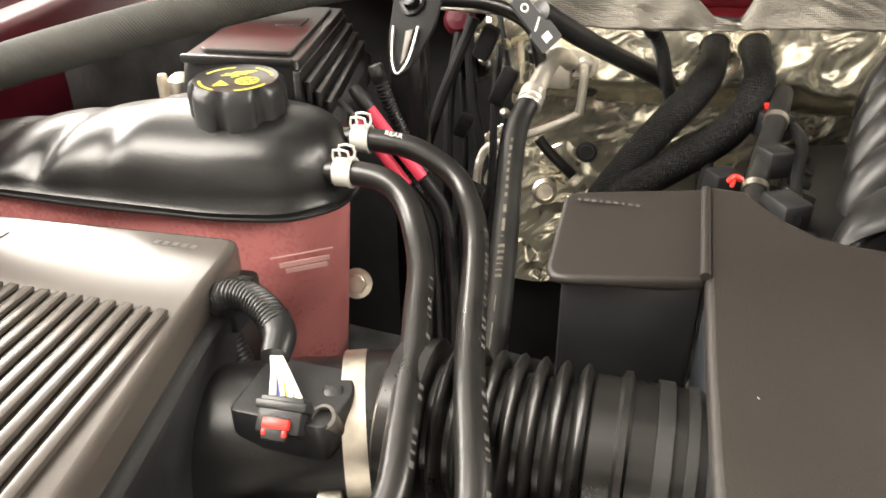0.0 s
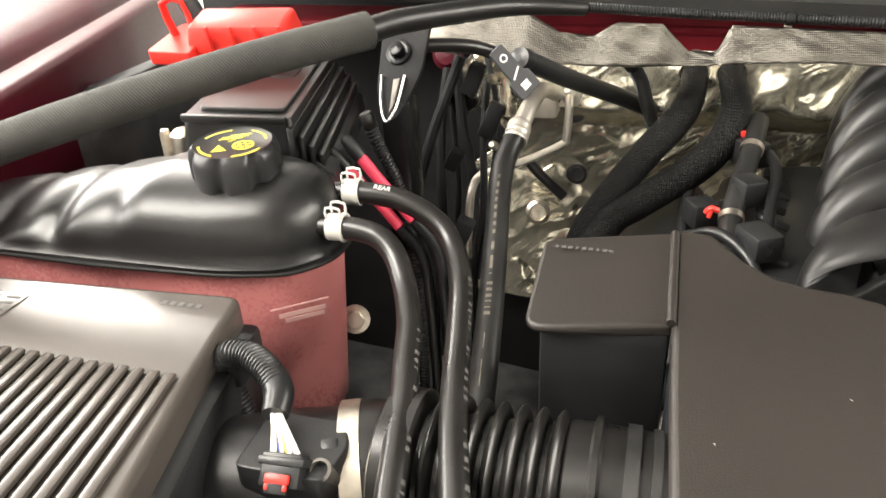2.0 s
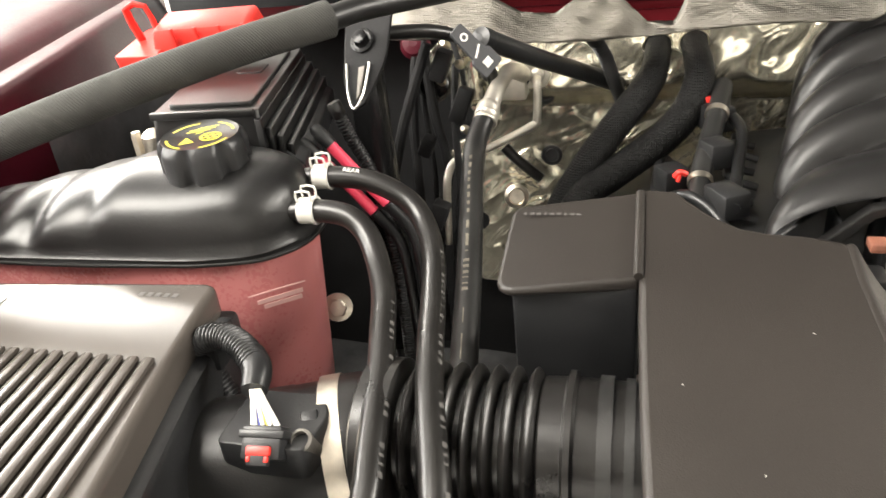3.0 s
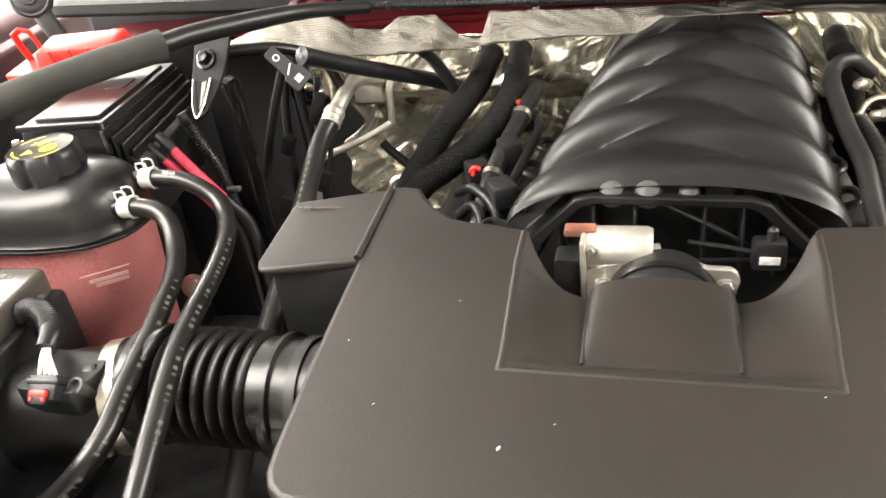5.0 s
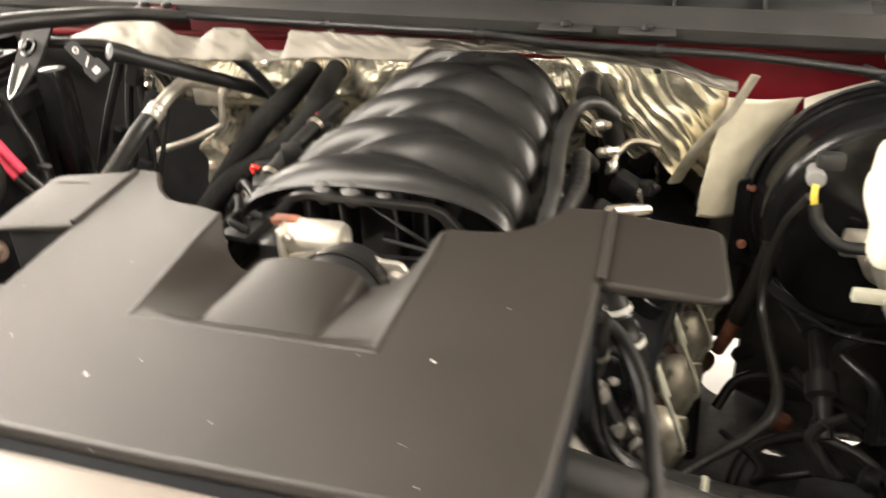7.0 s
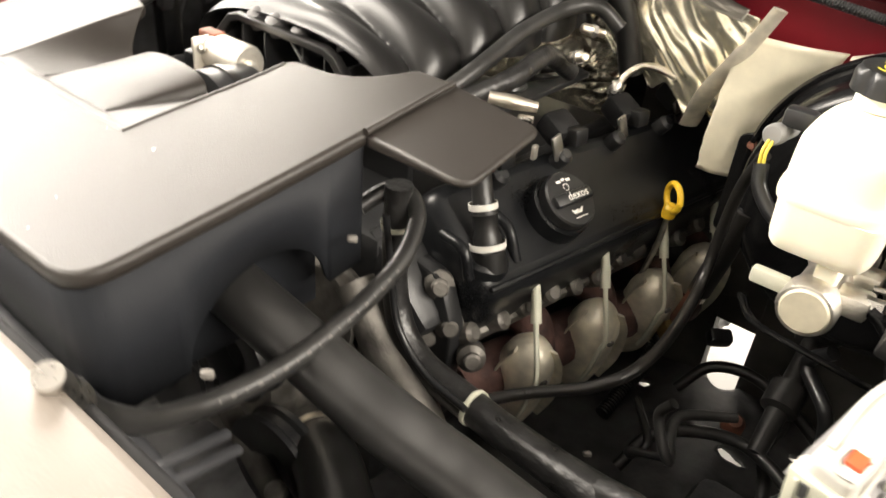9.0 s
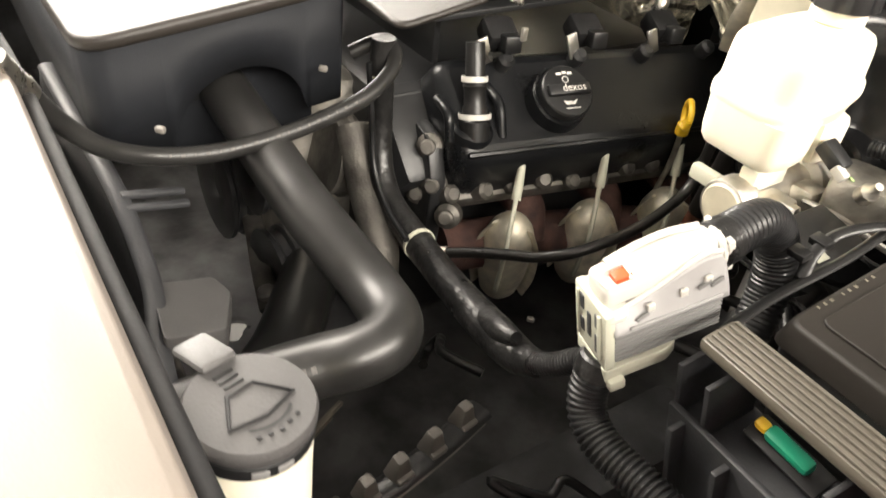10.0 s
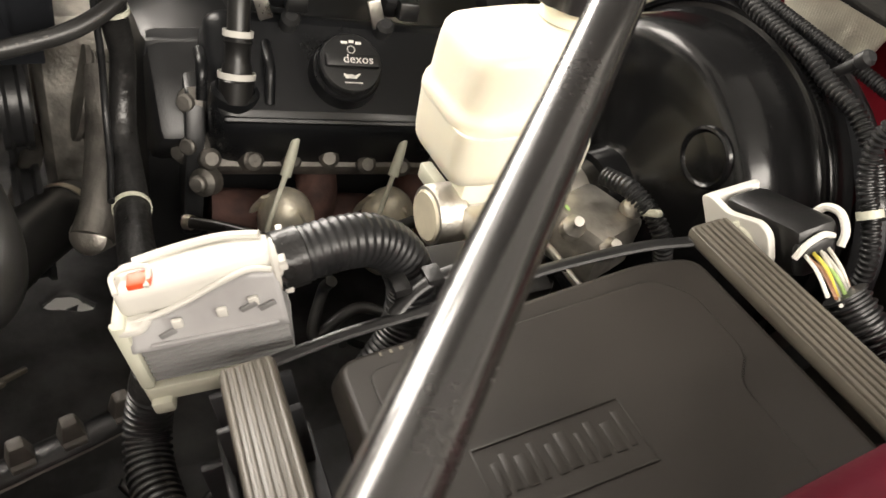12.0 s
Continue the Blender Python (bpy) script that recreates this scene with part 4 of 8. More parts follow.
def fluted(r, h, n, depth, m, seg=96):
    verts, faces = [], []
    prof = [(0.86, 0.0), (1.0, 0.06), (1.0, 0.72), (0.96, 0.9), (0.86, 1.0), (0.78, 0.965), (0.01, 0.965)]
    for f, z in prof:
        for k in range(seg):
            w = 2 * math.pi * k / seg
            rr = r * f - (depth * max(0, math.cos(w * n)) ** 1.5 if f > 0.9 else 0)
            verts.append(m @ Vector((rr * math.cos(w), rr * math.sin(w), z * h)))
    for i in range(len(prof) - 1):
        for k in range(seg):
            j = (k + 1) % seg
            faces.append((i * seg + k, i * seg + j, (i + 1) * seg + j, (i + 1) * seg + k))
    faces.append(tuple(range(seg - 1, -1, -1)))
    faces.append(tuple((len(prof) - 1) * seg + k for k in range(seg)))
    return verts, faces


cap = part("pressure_cap", fluted(0.0385, 0.036, 7, 0.0048, capm), BLACK, tank, "black fluted pressure cap with yellow warning symbols")


def ink_arc(r0, r1, a0, a1, z, m, n=14):
    v = [m @ Vector((r * math.cos(a0 + (a1 - a0) * k / n), r * math.sin(a0 + (a1 - a0) * k / n), z)) for k in range(n + 1) for r in (r0, r1)]
    return v, [(2 * k, 2 * k + 1, 2 * k + 3, 2 * k + 2) for k in range(n)]


zc = 0.0351
capm = capm @ Matrix.Diagonal((1.1, 1.1, 1.0, 1.0))
marks = [ink_arc(0.0245, 0.0266, a, a + 0.95, zc, capm) for a in (0.2, 1.75, 3.3, 4.85)]
marks += [([capm @ Vector(p) for p in ((-0.014, -0.016, zc), (-0.002, -0.014, zc), (-0.010, -0.003, zc))], [(0, 1, 2)])]
marks += [ink_arc(0.0066, 0.0086, 0, 6.28, zc, capm @ Matrix.Translation((0.009, -0.005, 0)), 22), ink_arc(0.002, 0.0034, 0, 6.28, zc, capm @ Matrix.Translation((0.009, -0.005, 0)), 12)]
for a in (0.4, 1.4, 2.5, 3.5, 4.6, 5.6):
    c, s = math.cos(a), math.sin(a)
    marks.append(([capm @ Vector((0.009 + c * q - s * w, -0.005 + s * q + c * w, zc)) for q, w in ((0.003, -0.001), (0.0068, -0.001), (0.0068, 0.001), (0.003, 0.001))], [(0, 1, 2, 3)]))
for y, x0, x1 in ((0.006, -0.012, 0.006), (0.0095, -0.010, 0.01), (0.013, -0.004, 0.012), (0.002, -0.004, 0.001)):
    marks.append(([capm @ Vector(p) for p in ((x0, y, zc), (x1, y + 0.003, zc), (x1, y + 0.0052, zc), (x0, y + 0.0022, zc))], [(0, 1, 2, 3)]))
part("warning_symbols", merge(*marks), YELLOW, cap, "yellow printed warning symbols", smooth=False)
for y, z in ((0.1, 0.982), (0.052, 0.972)):
    part("outlet_spigot", lathe([(0.008, -0.02), (0.009, 0.02), (0.0075, 0.045)], along((-0.58, y, z), (1, 0.02, 0.02)), 18), GLOSS, tank)
for i, (w, z) in enumerate(((0.05, 0.918), (0.04, 0.909), (0.034, 0.902))):
    part("level_mark", rbox((w, 0.0006, 0.0012 if i == 0 else 0.004), 0, Matrix.Translation((-0.565, 0.0145 + 0.003 * i, z)) @ Matrix.Rotation(radians(38), 4, "Z")), FAINT, tank)
bolt(tank, (-0.588, 0.167, 0.8), (0.3, -1, 0.3), 0.011, 0.006, ZINC, "mount_bolt")

# ---- the two coolant hoses ----
HA = [(-0.57, 0.101, 0.982), (-0.54, 0.103, 0.984), (-0.5, 0.104, 0.979), (-0.465, 0.097, 0.963), (-0.446, 0.078, 0.947), (-0.431, 0.04, 0.936), (-0.419, -0.012, 0.929), (-0.409, -0.06, 0.926), (-0.4, -0.099, 0.922), (-0.391, -0.132, 0.917), (-0.377, -0.181, 0.905), (-0.365, -0.24, 0.88), (-0.36, -0.31, 0.83)]
HB = [(-0.57, 0.052, 0.972), (-0.535, 0.053, 0.974), (-0.505, 0.05, 0.971), (-0.486, 0.04, 0.96), (-0.471, 0.018, 0.944), (-0.458, -0.013, 0.933), (-0.448, -0.051, 0.926), (-0.439, -0.085, 0.92), (-0.433, -0.115, 0.915), (-0.426, -0.15, 0.909), (-0.42, -0.185, 0.899), (-0.427, -0.21, 0.886), (-0.453, -0.221, 0.862), (-0.495, -0.226, 0.832), (-0.54, -0.23, 0.8)]
for pts, word, at in ((HA, "REAR", 0.07), (HB, "FRONT", 0.06)):
    h = thing("coolant_hose", pts[0], "black rubber coolant hose with worn printing and a white spring clamp", "coolant hose", "coolant tank hoses")
    part("tube", tube(pts, 0.0098, 18), RUBBER, h)
    p = spline(pts, 10)
    c = part("clamp", merge(lathe([(0.0098, -0.006), (0.0115, -0.006), (0.0115, 0.006), (0.0098, 0.006)], along(p[8], p[9] - p[7]), 24, cap=False),
                            lathe([(0.0105, 0.006), (0.0125, 0.006), (0.0125, 0.009), (0.0105, 0.009)], along(p[8], p[9] - p[7]), 24, cap=False)), WHITE2, h, "white plastic coated spring clamp")
    for dy in (-0.006, 0.006):
        q = Vector(p[8]) + Vector((0.001, dy, 0.0155))
        part("clamp_lug", merge(tube([q + Vector((-0.006, 0, -0.005)), q + Vector((-0.006, 0, 0.004)), q + Vector((0.006, 0, 0.004)), q + Vector((0.006, 0, -0.005))], 0.0011, 6, 2)), WHITE2, c)
    s = spline(pts, 10)
    k = min(range(len(s)), key=lambda i: abs(s[i].x - (-0.518)))
    m = axes(s[k] + Vector((0, -0.0045, 0.0091)), s[k + 1] - s[k - 1], (0, -0.45, 0.9))
    letters(word, 0.0066, m, INK, h, 0.0002, "white printed word", "printed_word")
random.seed(3)
for pts, ob, tw in ((HA, "coolant_hose", (0.2, -0.3, 1.3)), (HB, "coolant_hose.001", (0.2, -0.3, 1.3))):
    s, mk = 0.17, []
    while s < 0.44:
        ln = random.choice((0.003, 0.004, 0.006))
        mk.append((s, ln))
        s += ln + random.choice((0.002, 0.003, 0.007))
    printing(bpy.data.objects[ob], pts, 0.0098, tw, mk, DIMINK, 0.004, "printing")

# ---- air filter box ----
box = thing("air_filter_box", (-0.72, -0.15, 0.75), "dark grey air filter box with a ribbed lid", "air filter box")
LIDP = [(-0.95, -0.05), (-0.59, -0.027), (-0.572, -0.128), (-0.532, -0.30), (-0.52, -0.36), (-0.95, -0.36)]
part("lower_case", prism([(x * 1.0 + 0.012 * (x > -0.8), y * 1.0) for x, y in LIDP], 0.72, 0.925, 0.006), BLACK, box)
lid = part("lid", prism(rounded(LIDP, [0, 0.012, 0, 0.02, 0, 0], 4), 0.9, 0.949, 0.006, segments=3), LID, box, "satin lid that catches the light")
part("lid_clip", rbox((0.012, 0.03, 0.03), 0.003, Matrix.Translation((-0.568, -0.075, 0.925))), BLACK, box)
for i in range(24):
    x0 = -0.602 - i * 0.0128
    m = Matrix.Translation((x0 + 0.037, -0.245, 0.951)) @ Matrix.Rotation(radians(-(9.5 - 0.25 * i)), 4, "Z").inverted()
    part("rib", rbox((0.0075, 0.232, 0.005), 0.0018, m), LID, lid)
for i in range(5):
    part("moulded_mark", rbox((0.0045, 0.0055, 0.0004), 0, Matrix.Translation((-0.645 + 0.0075 * i, -0.05, 0.9492))), DIMINK, lid)
lab = part("caution_label", rbox((0.14, 0.05, 0.0006), 0.0002, Matrix.Translation((-0.83, -0.09, 0.9497))), LID, lid)
for j in range(5):
    for i in range(6):
        part("print_bar", rbox((0.012 + 0.004 * ((i * 7 + j * 3) % 3), 0.003, 0.0004), 0, Matrix.Translation((-0.77 - i * 0.02, -0.07 - j * 0.008, 0.9502))), DIMINK, lab)

# ---- air flow meter housing ----
maf = thing("air_flow_housing", (-0.52, -0.12, 0.8), "black air flow sensor housing between filter box and bellows", "air duct")
AX = (0, -0.096, 0.873)
MD = Vector((1, 0.36, 0.04)).normalized()
MC0 = Vector((-0.472, -0.102, 0.8585))
part("housing", lathe([(0.0495, -0.17), (0.0505, -0.13), (0.0505, -0.088), (0.0513, -0.083), (0.0513, -0.03), (0.0505, -0.026), (0.0505, 0.012), (0.047, 0.016)], along(MC0, MD), 56), MANI, maf)
part("cuff", lathe([(0.0515, -0.006), (0.0525, 0.006), (0.0525, 0.02), (0.05, 0.03)], along(MC0, MD), 48), RUBBER, maf, "black rubber cuff under the clamp")
part("sensor_boss", prism(rounded([(-0.53, -0.16), (-0.468, -0.16), (-0.464, -0.125), (-0.474, -0.105), (-0.53, -0.105)], 0.006, 3), 0.885, 0.9105, 0.003), BLACK, maf)
part("screw_boss", lathe([(0.0078, -0.02), (0.0078, 0.004), (0.0058, 0.005), (0.0052, -0.004), (0.003, -0.006), (0.001, -0.006)], along((-0.473, -0.15, 0.908), (0, -0.6, 1)), 24), HEAD2, maf, "silver screw in its bushing")
band(maf, MC0, MD, 0.0525, 0.0145, ZINC, "clamp_band", "wide silver hose clamp")
UP = Vector((0, -0.45, 0.89))
part("clamp_screw", rbox((0.012, 0.012, 0.01), 0.002, axes(MC0 + UP * 0.0545 - MD * 0.005, MD, UP)), BLACK, maf)
FRONT = Vector((0.02, -0.97, -0.22))
worm = part("worm_housing", rbox((0.0155, 0.024, 0.008), 0.002, axes(MC0 + FRONT * 0.056, MD, FRONT)), ZINC, maf, "slotted worm drive of the clamp")
for k in range(5):
    part("thread", rbox((0.01, 0.0016, 0.0012), 0.0004, axes(MC0 + FRONT * 0.0603 + Vector((0, -0.001, 0.0045)) * (k - 2), MD, FRONT)), HEAD, worm)
con = thing("sensor_plug", (-0.512, -0.14, 0.92), "black multi-wire sensor plug with an orange-red lock tab", "electrical plug")
PM = axes((-0.494, -0.158, 0.912), (1, 0.08, 0), (0, -0.7, 0.72)) @ Matrix.Scale(0.66, 4)
part("plug_body", rbox((0.04, 0.032, 0.026), 0.003, PM), BLACK, con)
part("plug_collar", rbox((0.046, 0.008, 0.03), 0.002, PM @ Matrix.Translation((0, 0.008, 0))), BLACK, con)
part("latch", rbox((0.022, 0.02, 0.008), 0.002, PM @ Matrix.Translation((0, -0.012, 0.014))), BLACK, con)
part("lock_tab", rbox((0.024, 0.009, 0.006), 0.0015, PM @ Matrix.Translation((0, -0.008, 0.016))), RED, con, "orange-red lock tab")
for sx in (-1, 1):
    part("lock_leg", rbox((0.004, 0.006, 0.006), 0.001, PM @ Matrix.Translation((sx * 0.009, -0.0155, 0.016))), RED, con)
neck = Vector((-0.512, -0.128, 0.931))
for i in range(8):
    a = PM @ Vector((-0.014 + 0.004 * i, 0.016, 0.004 + 0.003 * (i % 2)))
    part("wire", tube([a, a.lerp(neck, 0.45) + Vector((0, 0, 0.004)), neck + Vector((0.0008 * (i - 4), 0, 0))], 0.0014, 8, 5), WIRES[(0, 0, 2, 0, 1, 0, 0, 0)[i]], con)
part("taped_end", taper([(-0.512, -0.13, 0.93), (-0.516, -0.115, 0.935), (-0.526, -0.103, 0.938)], [0.009, 0.0105, 0.0105], 14), CONDUIT, con)
part("conduit", corrugated([(-0.52, -0.11, 0.937), (-0.534, -0.098, 0.94), (-0.552, -0.088, 0.941), (-0.571, -0.084, 0.936), (-0.581, -0.083, 0.922), (-0.577, -0.081, 0.9), (-0.565, -0.085, 0.87)], 0.0105, 0.0035, 0.0013, 16), CONDUIT, con, "corrugated cable conduit")

# ---- bellows ----
bel = thing("intake_bellows", (-0.36, -0.118, 0.8), "black ribbed rubber intake bellows", "intake bellows")
prof = [(0.05, -0.449), (0.053, -0.447), (0.053, -0.425), (0.05, -0.423)]
x = -0.421
for i in range(7):
    prof += [(0.041, x), (0.041, x + 0.0035), (0.048, x + 0.0055), (0.0515, x + 0.0075), (0.0525, x + 0.009), (0.0515, x + 0.0105), (0.048, x + 0.0125)]
    x += 0.0134
prof += [(0.045, x), (0.047, x + 0.002), (0.0475, x + 0.016), (0.052, x + 0.018), (0.052, x + 0.022), (0.0475, x + 0.024), (0.0465, -0.262)]
part("ribbed_tube", lathe(prof, along(AX, (1, 0, 0)), 56), RUBBER, bel)
band(bel, (-0.285, -0.096, 0.873), (1, 0, 0), 0.0485, 0.009, RUBBERM, "cuff_ring", "raised cuff ring")
band(bel, (-0.27, -0.096, 0.873), (1, 0, 0), 0.0475, 0.006, RUBBERM, "cuff_ring")

# ---- black junction box behind the tank, terminal cover ----
jb = thing("battery_junction_box", (-0.66, 0.22, 0.95), "black plastic battery box with a stepped lid", "battery box")
LIDTOP = [(-0.731, 0.138), (-0.62, 0.145), (-0.68, 0.39), (-0.79, 0.375)]


def grown(poly, right, front, rest=0.0):
    """The four-cornered outline with its outer side moved out and its front brought forward."""
    (a, b, c, d) = poly
    return [(a[0] - rest, a[1] - front), (b[0] + right, b[1] - front), (c[0] + right, c[1] + rest), (d[0] - rest, d[1] + rest)]


part("case", prism(rounded(grown(LIDTOP, 0.004, 0.0, 0.0), 0.008, 3), 0.88, 1.0, 0.003), BLACK, jb)
jl = part("lid", prism(rounded(grown(LIDTOP, 0.006, 0.004, 0.004), 0.006, 3), 0.998, 1.034, 0.003, shrink=rounded(grown(LIDTOP, 0.0, 0.0, 0.0), 0.006, 3)), GLOSS, jb, "stepped dark lid")
part("lid_plate", prism(rounded([(-0.722, 0.152), (-0.632, 0.158), (-0.684, 0.37), (-0.775, 0.36)], 0.008, 3), 1.033, 1.0385, 0.002), GLOSS, jl)
part("front_lip", rbox((0.108, 0.006, 0.008), 0.002, Matrix.Translation((-0.676, 0.137, 1.033)) @ Matrix.Rotation(radians(3.6), 4, "Z")), GLOSS, jl)
part("logo_plate", prism(rounded([(-0.7, 0.26), (-0.672, 0.262), (-0.68, 0.3), (-0.705, 0.3), (-0.709, 0.28)], 0.004, 3), 1.038, 1.0398, 0.0006), GLOSS, jl)
# stepped flange that falls away on the engine side
for k in range(4):
    a, b = Vector((-0.616 + 0.0075 * k, 0.141 + 0.004 * k, 0)), Vector((-0.678 + 0.0075 * k, 0.392, 0))
    part("side_step", prism([(a.x - 0.008, a.y), (a.x, a.y - 0.002), (b.x, b.y), (b.x - 0.008, b.y)], 0.965, 1.026 - 0.0095 * k, 0.0007), TANK, jl)
part("side_wedge", prism([(-0.606, 0.15), (-0.582, 0.146), (-0.648, 0.392), (-0.668, 0.392)], 0.955, lambda x, y: 0.992 - 0.5 * max(0, x + 0.606 + 0.26 * (y - 0.15)), 0.002), BLACK, jl)
trm = thing("battery_terminal", (-0.774, 0.174, 0.985), "grey metal battery terminal clamp with bolt", "battery terminal")
part("clamp", merge(lathe([(0.013, -0.02), (0.013, 0.0), (0.009, 0.004)], along((-0.764, 0.176, 1.0), (0, 0, 1)), 16), lathe([(0.009, 0), (0.009, 0.008), (0.006, 0.01)], along((-0.764, 0.176, 0.996), (0, 0, 1)), 6)), ZINC, trm)
part("stud", lathe([(0.006, -0.03), (0.006, 0.008), (0.0045, 0.012)], along((-0.784, 0.174, 0.992), (0, 0, 1)), 6), ZINC, trm)
rc = thing("terminal_cover", (-0.775, 0.31, 1.05), "bright red plastic battery terminal cover", "terminal cover")
RM = axes((-0.752, 0.31, 1.076), (1, 0.12, 0), (0, -0.25, 1))
part("shell", rbox((0.13, 0.06, 0.042), 0.006, RM @ Matrix.Translation((0.0, 0, -0.003)), taper_top=0.86), RED, rc)
part("flap", prism(rounded([(-0.105, -0.04), (-0.05, -0.045), (-0.05, 0.03), (-0.09, 0.03)], 0.006, 3), -0.02, -0.004, 0.003, RM), RED, rc)
part("loop", tube([RM @ Vector(p) for p in ((-0.085, 0.0, -0.005), (-0.09, 0.0, 0.034), (-0.066, 0.0, 0.036), (-0.062, 0.0, 0.0))], 0.0045, 8, 2, 0.7), RED, rc)
for i in range(4):
    part("rib", rbox((0.004, 0.004, 0.04), 0.001, RM @ Matrix.Translation((-0.03 + i * 0.028, -0.03, 0.0))), RED, rc)

# ---- sleeved harness along the cowl ----
hs = thing("wiring_harness", (-0.6, 0.23, 1.09), "thick wiring harness in a grey woven sleeve along the cowl", "wiring harness")
part("woven_sleeve", taper([(-1.02, -0.055, 0.975), (-0.93, -0.022, 1.008), (-0.83, 0.019, 1.043), (-0.719, 0.081, 1.073), (-0.632, 0.15, 1.0914), (-0.567, 0.225, 1.0985)], [0.0175, 0.0175, 0.0172, 0.0175, 0.0172, 0.0182], 22), FOAM, hs, "grey woven cloth sleeve")
part("smooth_tube", taper([(-0.59, 0.196, 1.0965), (-0.567, 0.225, 1.0985), (-0.545, 0.262, 1.1), (-0.5, 0.32, 1.098), (-0.45, 0.375, 1.094), (-0.38, 0.415, 1.085)], [0.0125, 0.0125, 0.0125, 0.012, 0.01, 0.008], 16), GLOSS, hs)
CP = [(-0.46, 0.37, 1.094), (-0.38, 0.415, 1.086), (-0.28, 0.432, 1.078), (-0.164, 0.434, 1.0735), (-0.05, 0.43, 1.070), (0.06, 0.424, 1.067), (0.17, 0.436, 1.054), (0.289, 0.452, 1.046), (0.42, 0.475, 1.035), (0.6, 0.5, 1.01), (0.75, 0.52, 0.99), (0.95, 0.55, 0.95)]
part("thin_conduit", corrugated(CP, 0.0058, 0.0032, 0.0009, 12), CONDUIT, hs, "thin corrugated black conduit")
for p in ((-0.164, 0.434, 1.0735), (0.06, 0.424, 1.067), (0.289, 0.452, 1.046)):
    t = band(hs, p, (1, 0.1, -0.05), 0.0063, 0.008, CONDUIT, "cable_tie")
    part("tie_mount", rbox((0.008, 0.006, 0.03), 0.001, Matrix.Translation((p[0], p[1] + 0.006, p[2] - 0.016))), ZINC if p[0] < 0 else BLACK, t)

# ---- hood latch bracket and cables below it ----
lb = thing("fender_bracket", (-0.56, 0.28, 1.0), "black steel bracket with a bolt and bent tongue", "bracket")
BM = axes((-0.562, 0.288, 1.05), (0.9, -0.1, 0.05), (0.1, -0.75, 0.65))
part("plate", prism(rounded([(-0.028, 0.06), (0.03, 0.055), (0.03, -0.01), (0.014, -0.06), (-0.004, -0.07), (-0.018, -0.03)], 0.012, 4), -0.003, 0.001, 0.001, BM), DULL, lb)
part("tongue", merge(tube([BM @ Vector(p) for p in ((-0.014, -0.015, 0.004), (-0.006, -0.05, 0.006), (0.004, -0.068, 0.006), (0.012, -0.05, 0.006), (0.013, -0.015, 0.004))], 0.0014, 8, 6)), STEEL, lb, "shiny bent wire tongue")
part("tongue_plate", prism([(0.001, -0.02), (0.009, -0.018), (0.008, -0.05), (0.004, -0.058)], 0.002, 0.005, 0.001, BM), HEAD2, lb)
part("bolt", merge(lathe([(0.014, 0), (0.014, 0.003), (0.011, 0.004)], BM @ Matrix.Translation((0.0, 0.012, 0.001)), 24), lathe([(0.009, 0.003), (0.0085, 0.011), (0.006, 0.012)], BM @ Matrix.Translation((0.0, 0.012, 0.001)), 6)), BOOST, lb)
part("column", rbox((0.04, 0.04, 0.4), 0.01, Matrix.Translation((-0.585, 0.35, 0.82))), BOOST, lb)
for a, b, c in (((-0.577, 0.192, 0.985), (-0.5494, 0.19, 0.951), (-0.5216, 0.19, 0.917)), ((-0.5906, 0.188, 0.973), (-0.5635, 0.19, 0.94), (-0.537, 0.19, 0.907))):
    bc = thing("battery_cable", a, "red sleeved battery cable with a black crimped end", "battery cable", "red battery cables")
    part("sleeve", tube([a, b, c], 0.006, 14), PINK, bc)
    d = (Vector(a) - Vector(b)).normalized()
    part("crimp", lathe([(0.0072, -0.006), (0.0076, 0.006), (0.0066, 0.016), (0.005, 0.02)], along(a, d), 14), CONDUIT, bc)
    e = Vector(c)
    part("cable", tube([e, e + Vector((0.02, 0.01, -0.04)), e + Vector((0.03, 0.0, -0.1)), e + Vector((0.04, -0.02, -0.25))], 0.0065, 10), CONDUIT, bc)
hose_thing("cable_conduit", [(-0.588, 0.251, 1.003), (-0.575, 0.252, 0.965), (-0.559, 0.252, 0.928), (-0.545, 0.245, 0.87), (-0.53, 0.22, 0.78), (-0.52, 0.18, 0.6)], 0.0075, CONDUIT, "black corrugated cable conduit below the bracket", "conduit", rings=0.004)
tie = thing("cable_clip", (-0.54, 0.252, 0.9), "small grey cable clip", "cable clip")
part("clip", rbox((0.02, 0.01, 0.006), 0.002, Matrix.Translation((-0.542, 0.245, 0.903))), CAPGREY, tie)

# ---- air conditioning lines ----
ACH = [(-0.453, 0.385, 0.942), (-0.459, 0.35, 0.922), (-0.455, 0.3, 0.9), (-0.444, 0.23, 0.876), (-0.432, 0.15, 0.85), (-0.42, 0.06, 0.82), (-0.41, -0.03, 0.78), (-0.405, -0.12, 0.70)]
ac = thing("air_conditioning_line", ACH[0], "black air conditioning hose with white printed lettering and an aluminium end", "air conditioning line")
part("hose", tube(ACH, 0.0132, 20), RUBBERM, ac)
part("ferrule", lathe([(0.0142, -0.016), (0.0152, -0.014), (0.0138, -0.008), (0.0152, -0.005), (0.0138, 0.0), (0.0152, 0.004), (0.0142, 0.01), (0.0115, 0.014)], along((-0.4515, 0.392, 0.945), (0.08, 0.82, 0.45)), 24), THROT, ac, "ribbed aluminium ferrule")
part("pipe", taper([(-0.45, 0.398, 0.949), (-0.443, 0.43, 0.966), (-0.436, 0.46, 0.975), (-0.428, 0.495, 0.966), (-0.425, 0.52, 0.955)], [0.0115, 0.0108, 0.0108, 0.011, 0.011], 16), THROT, ac)
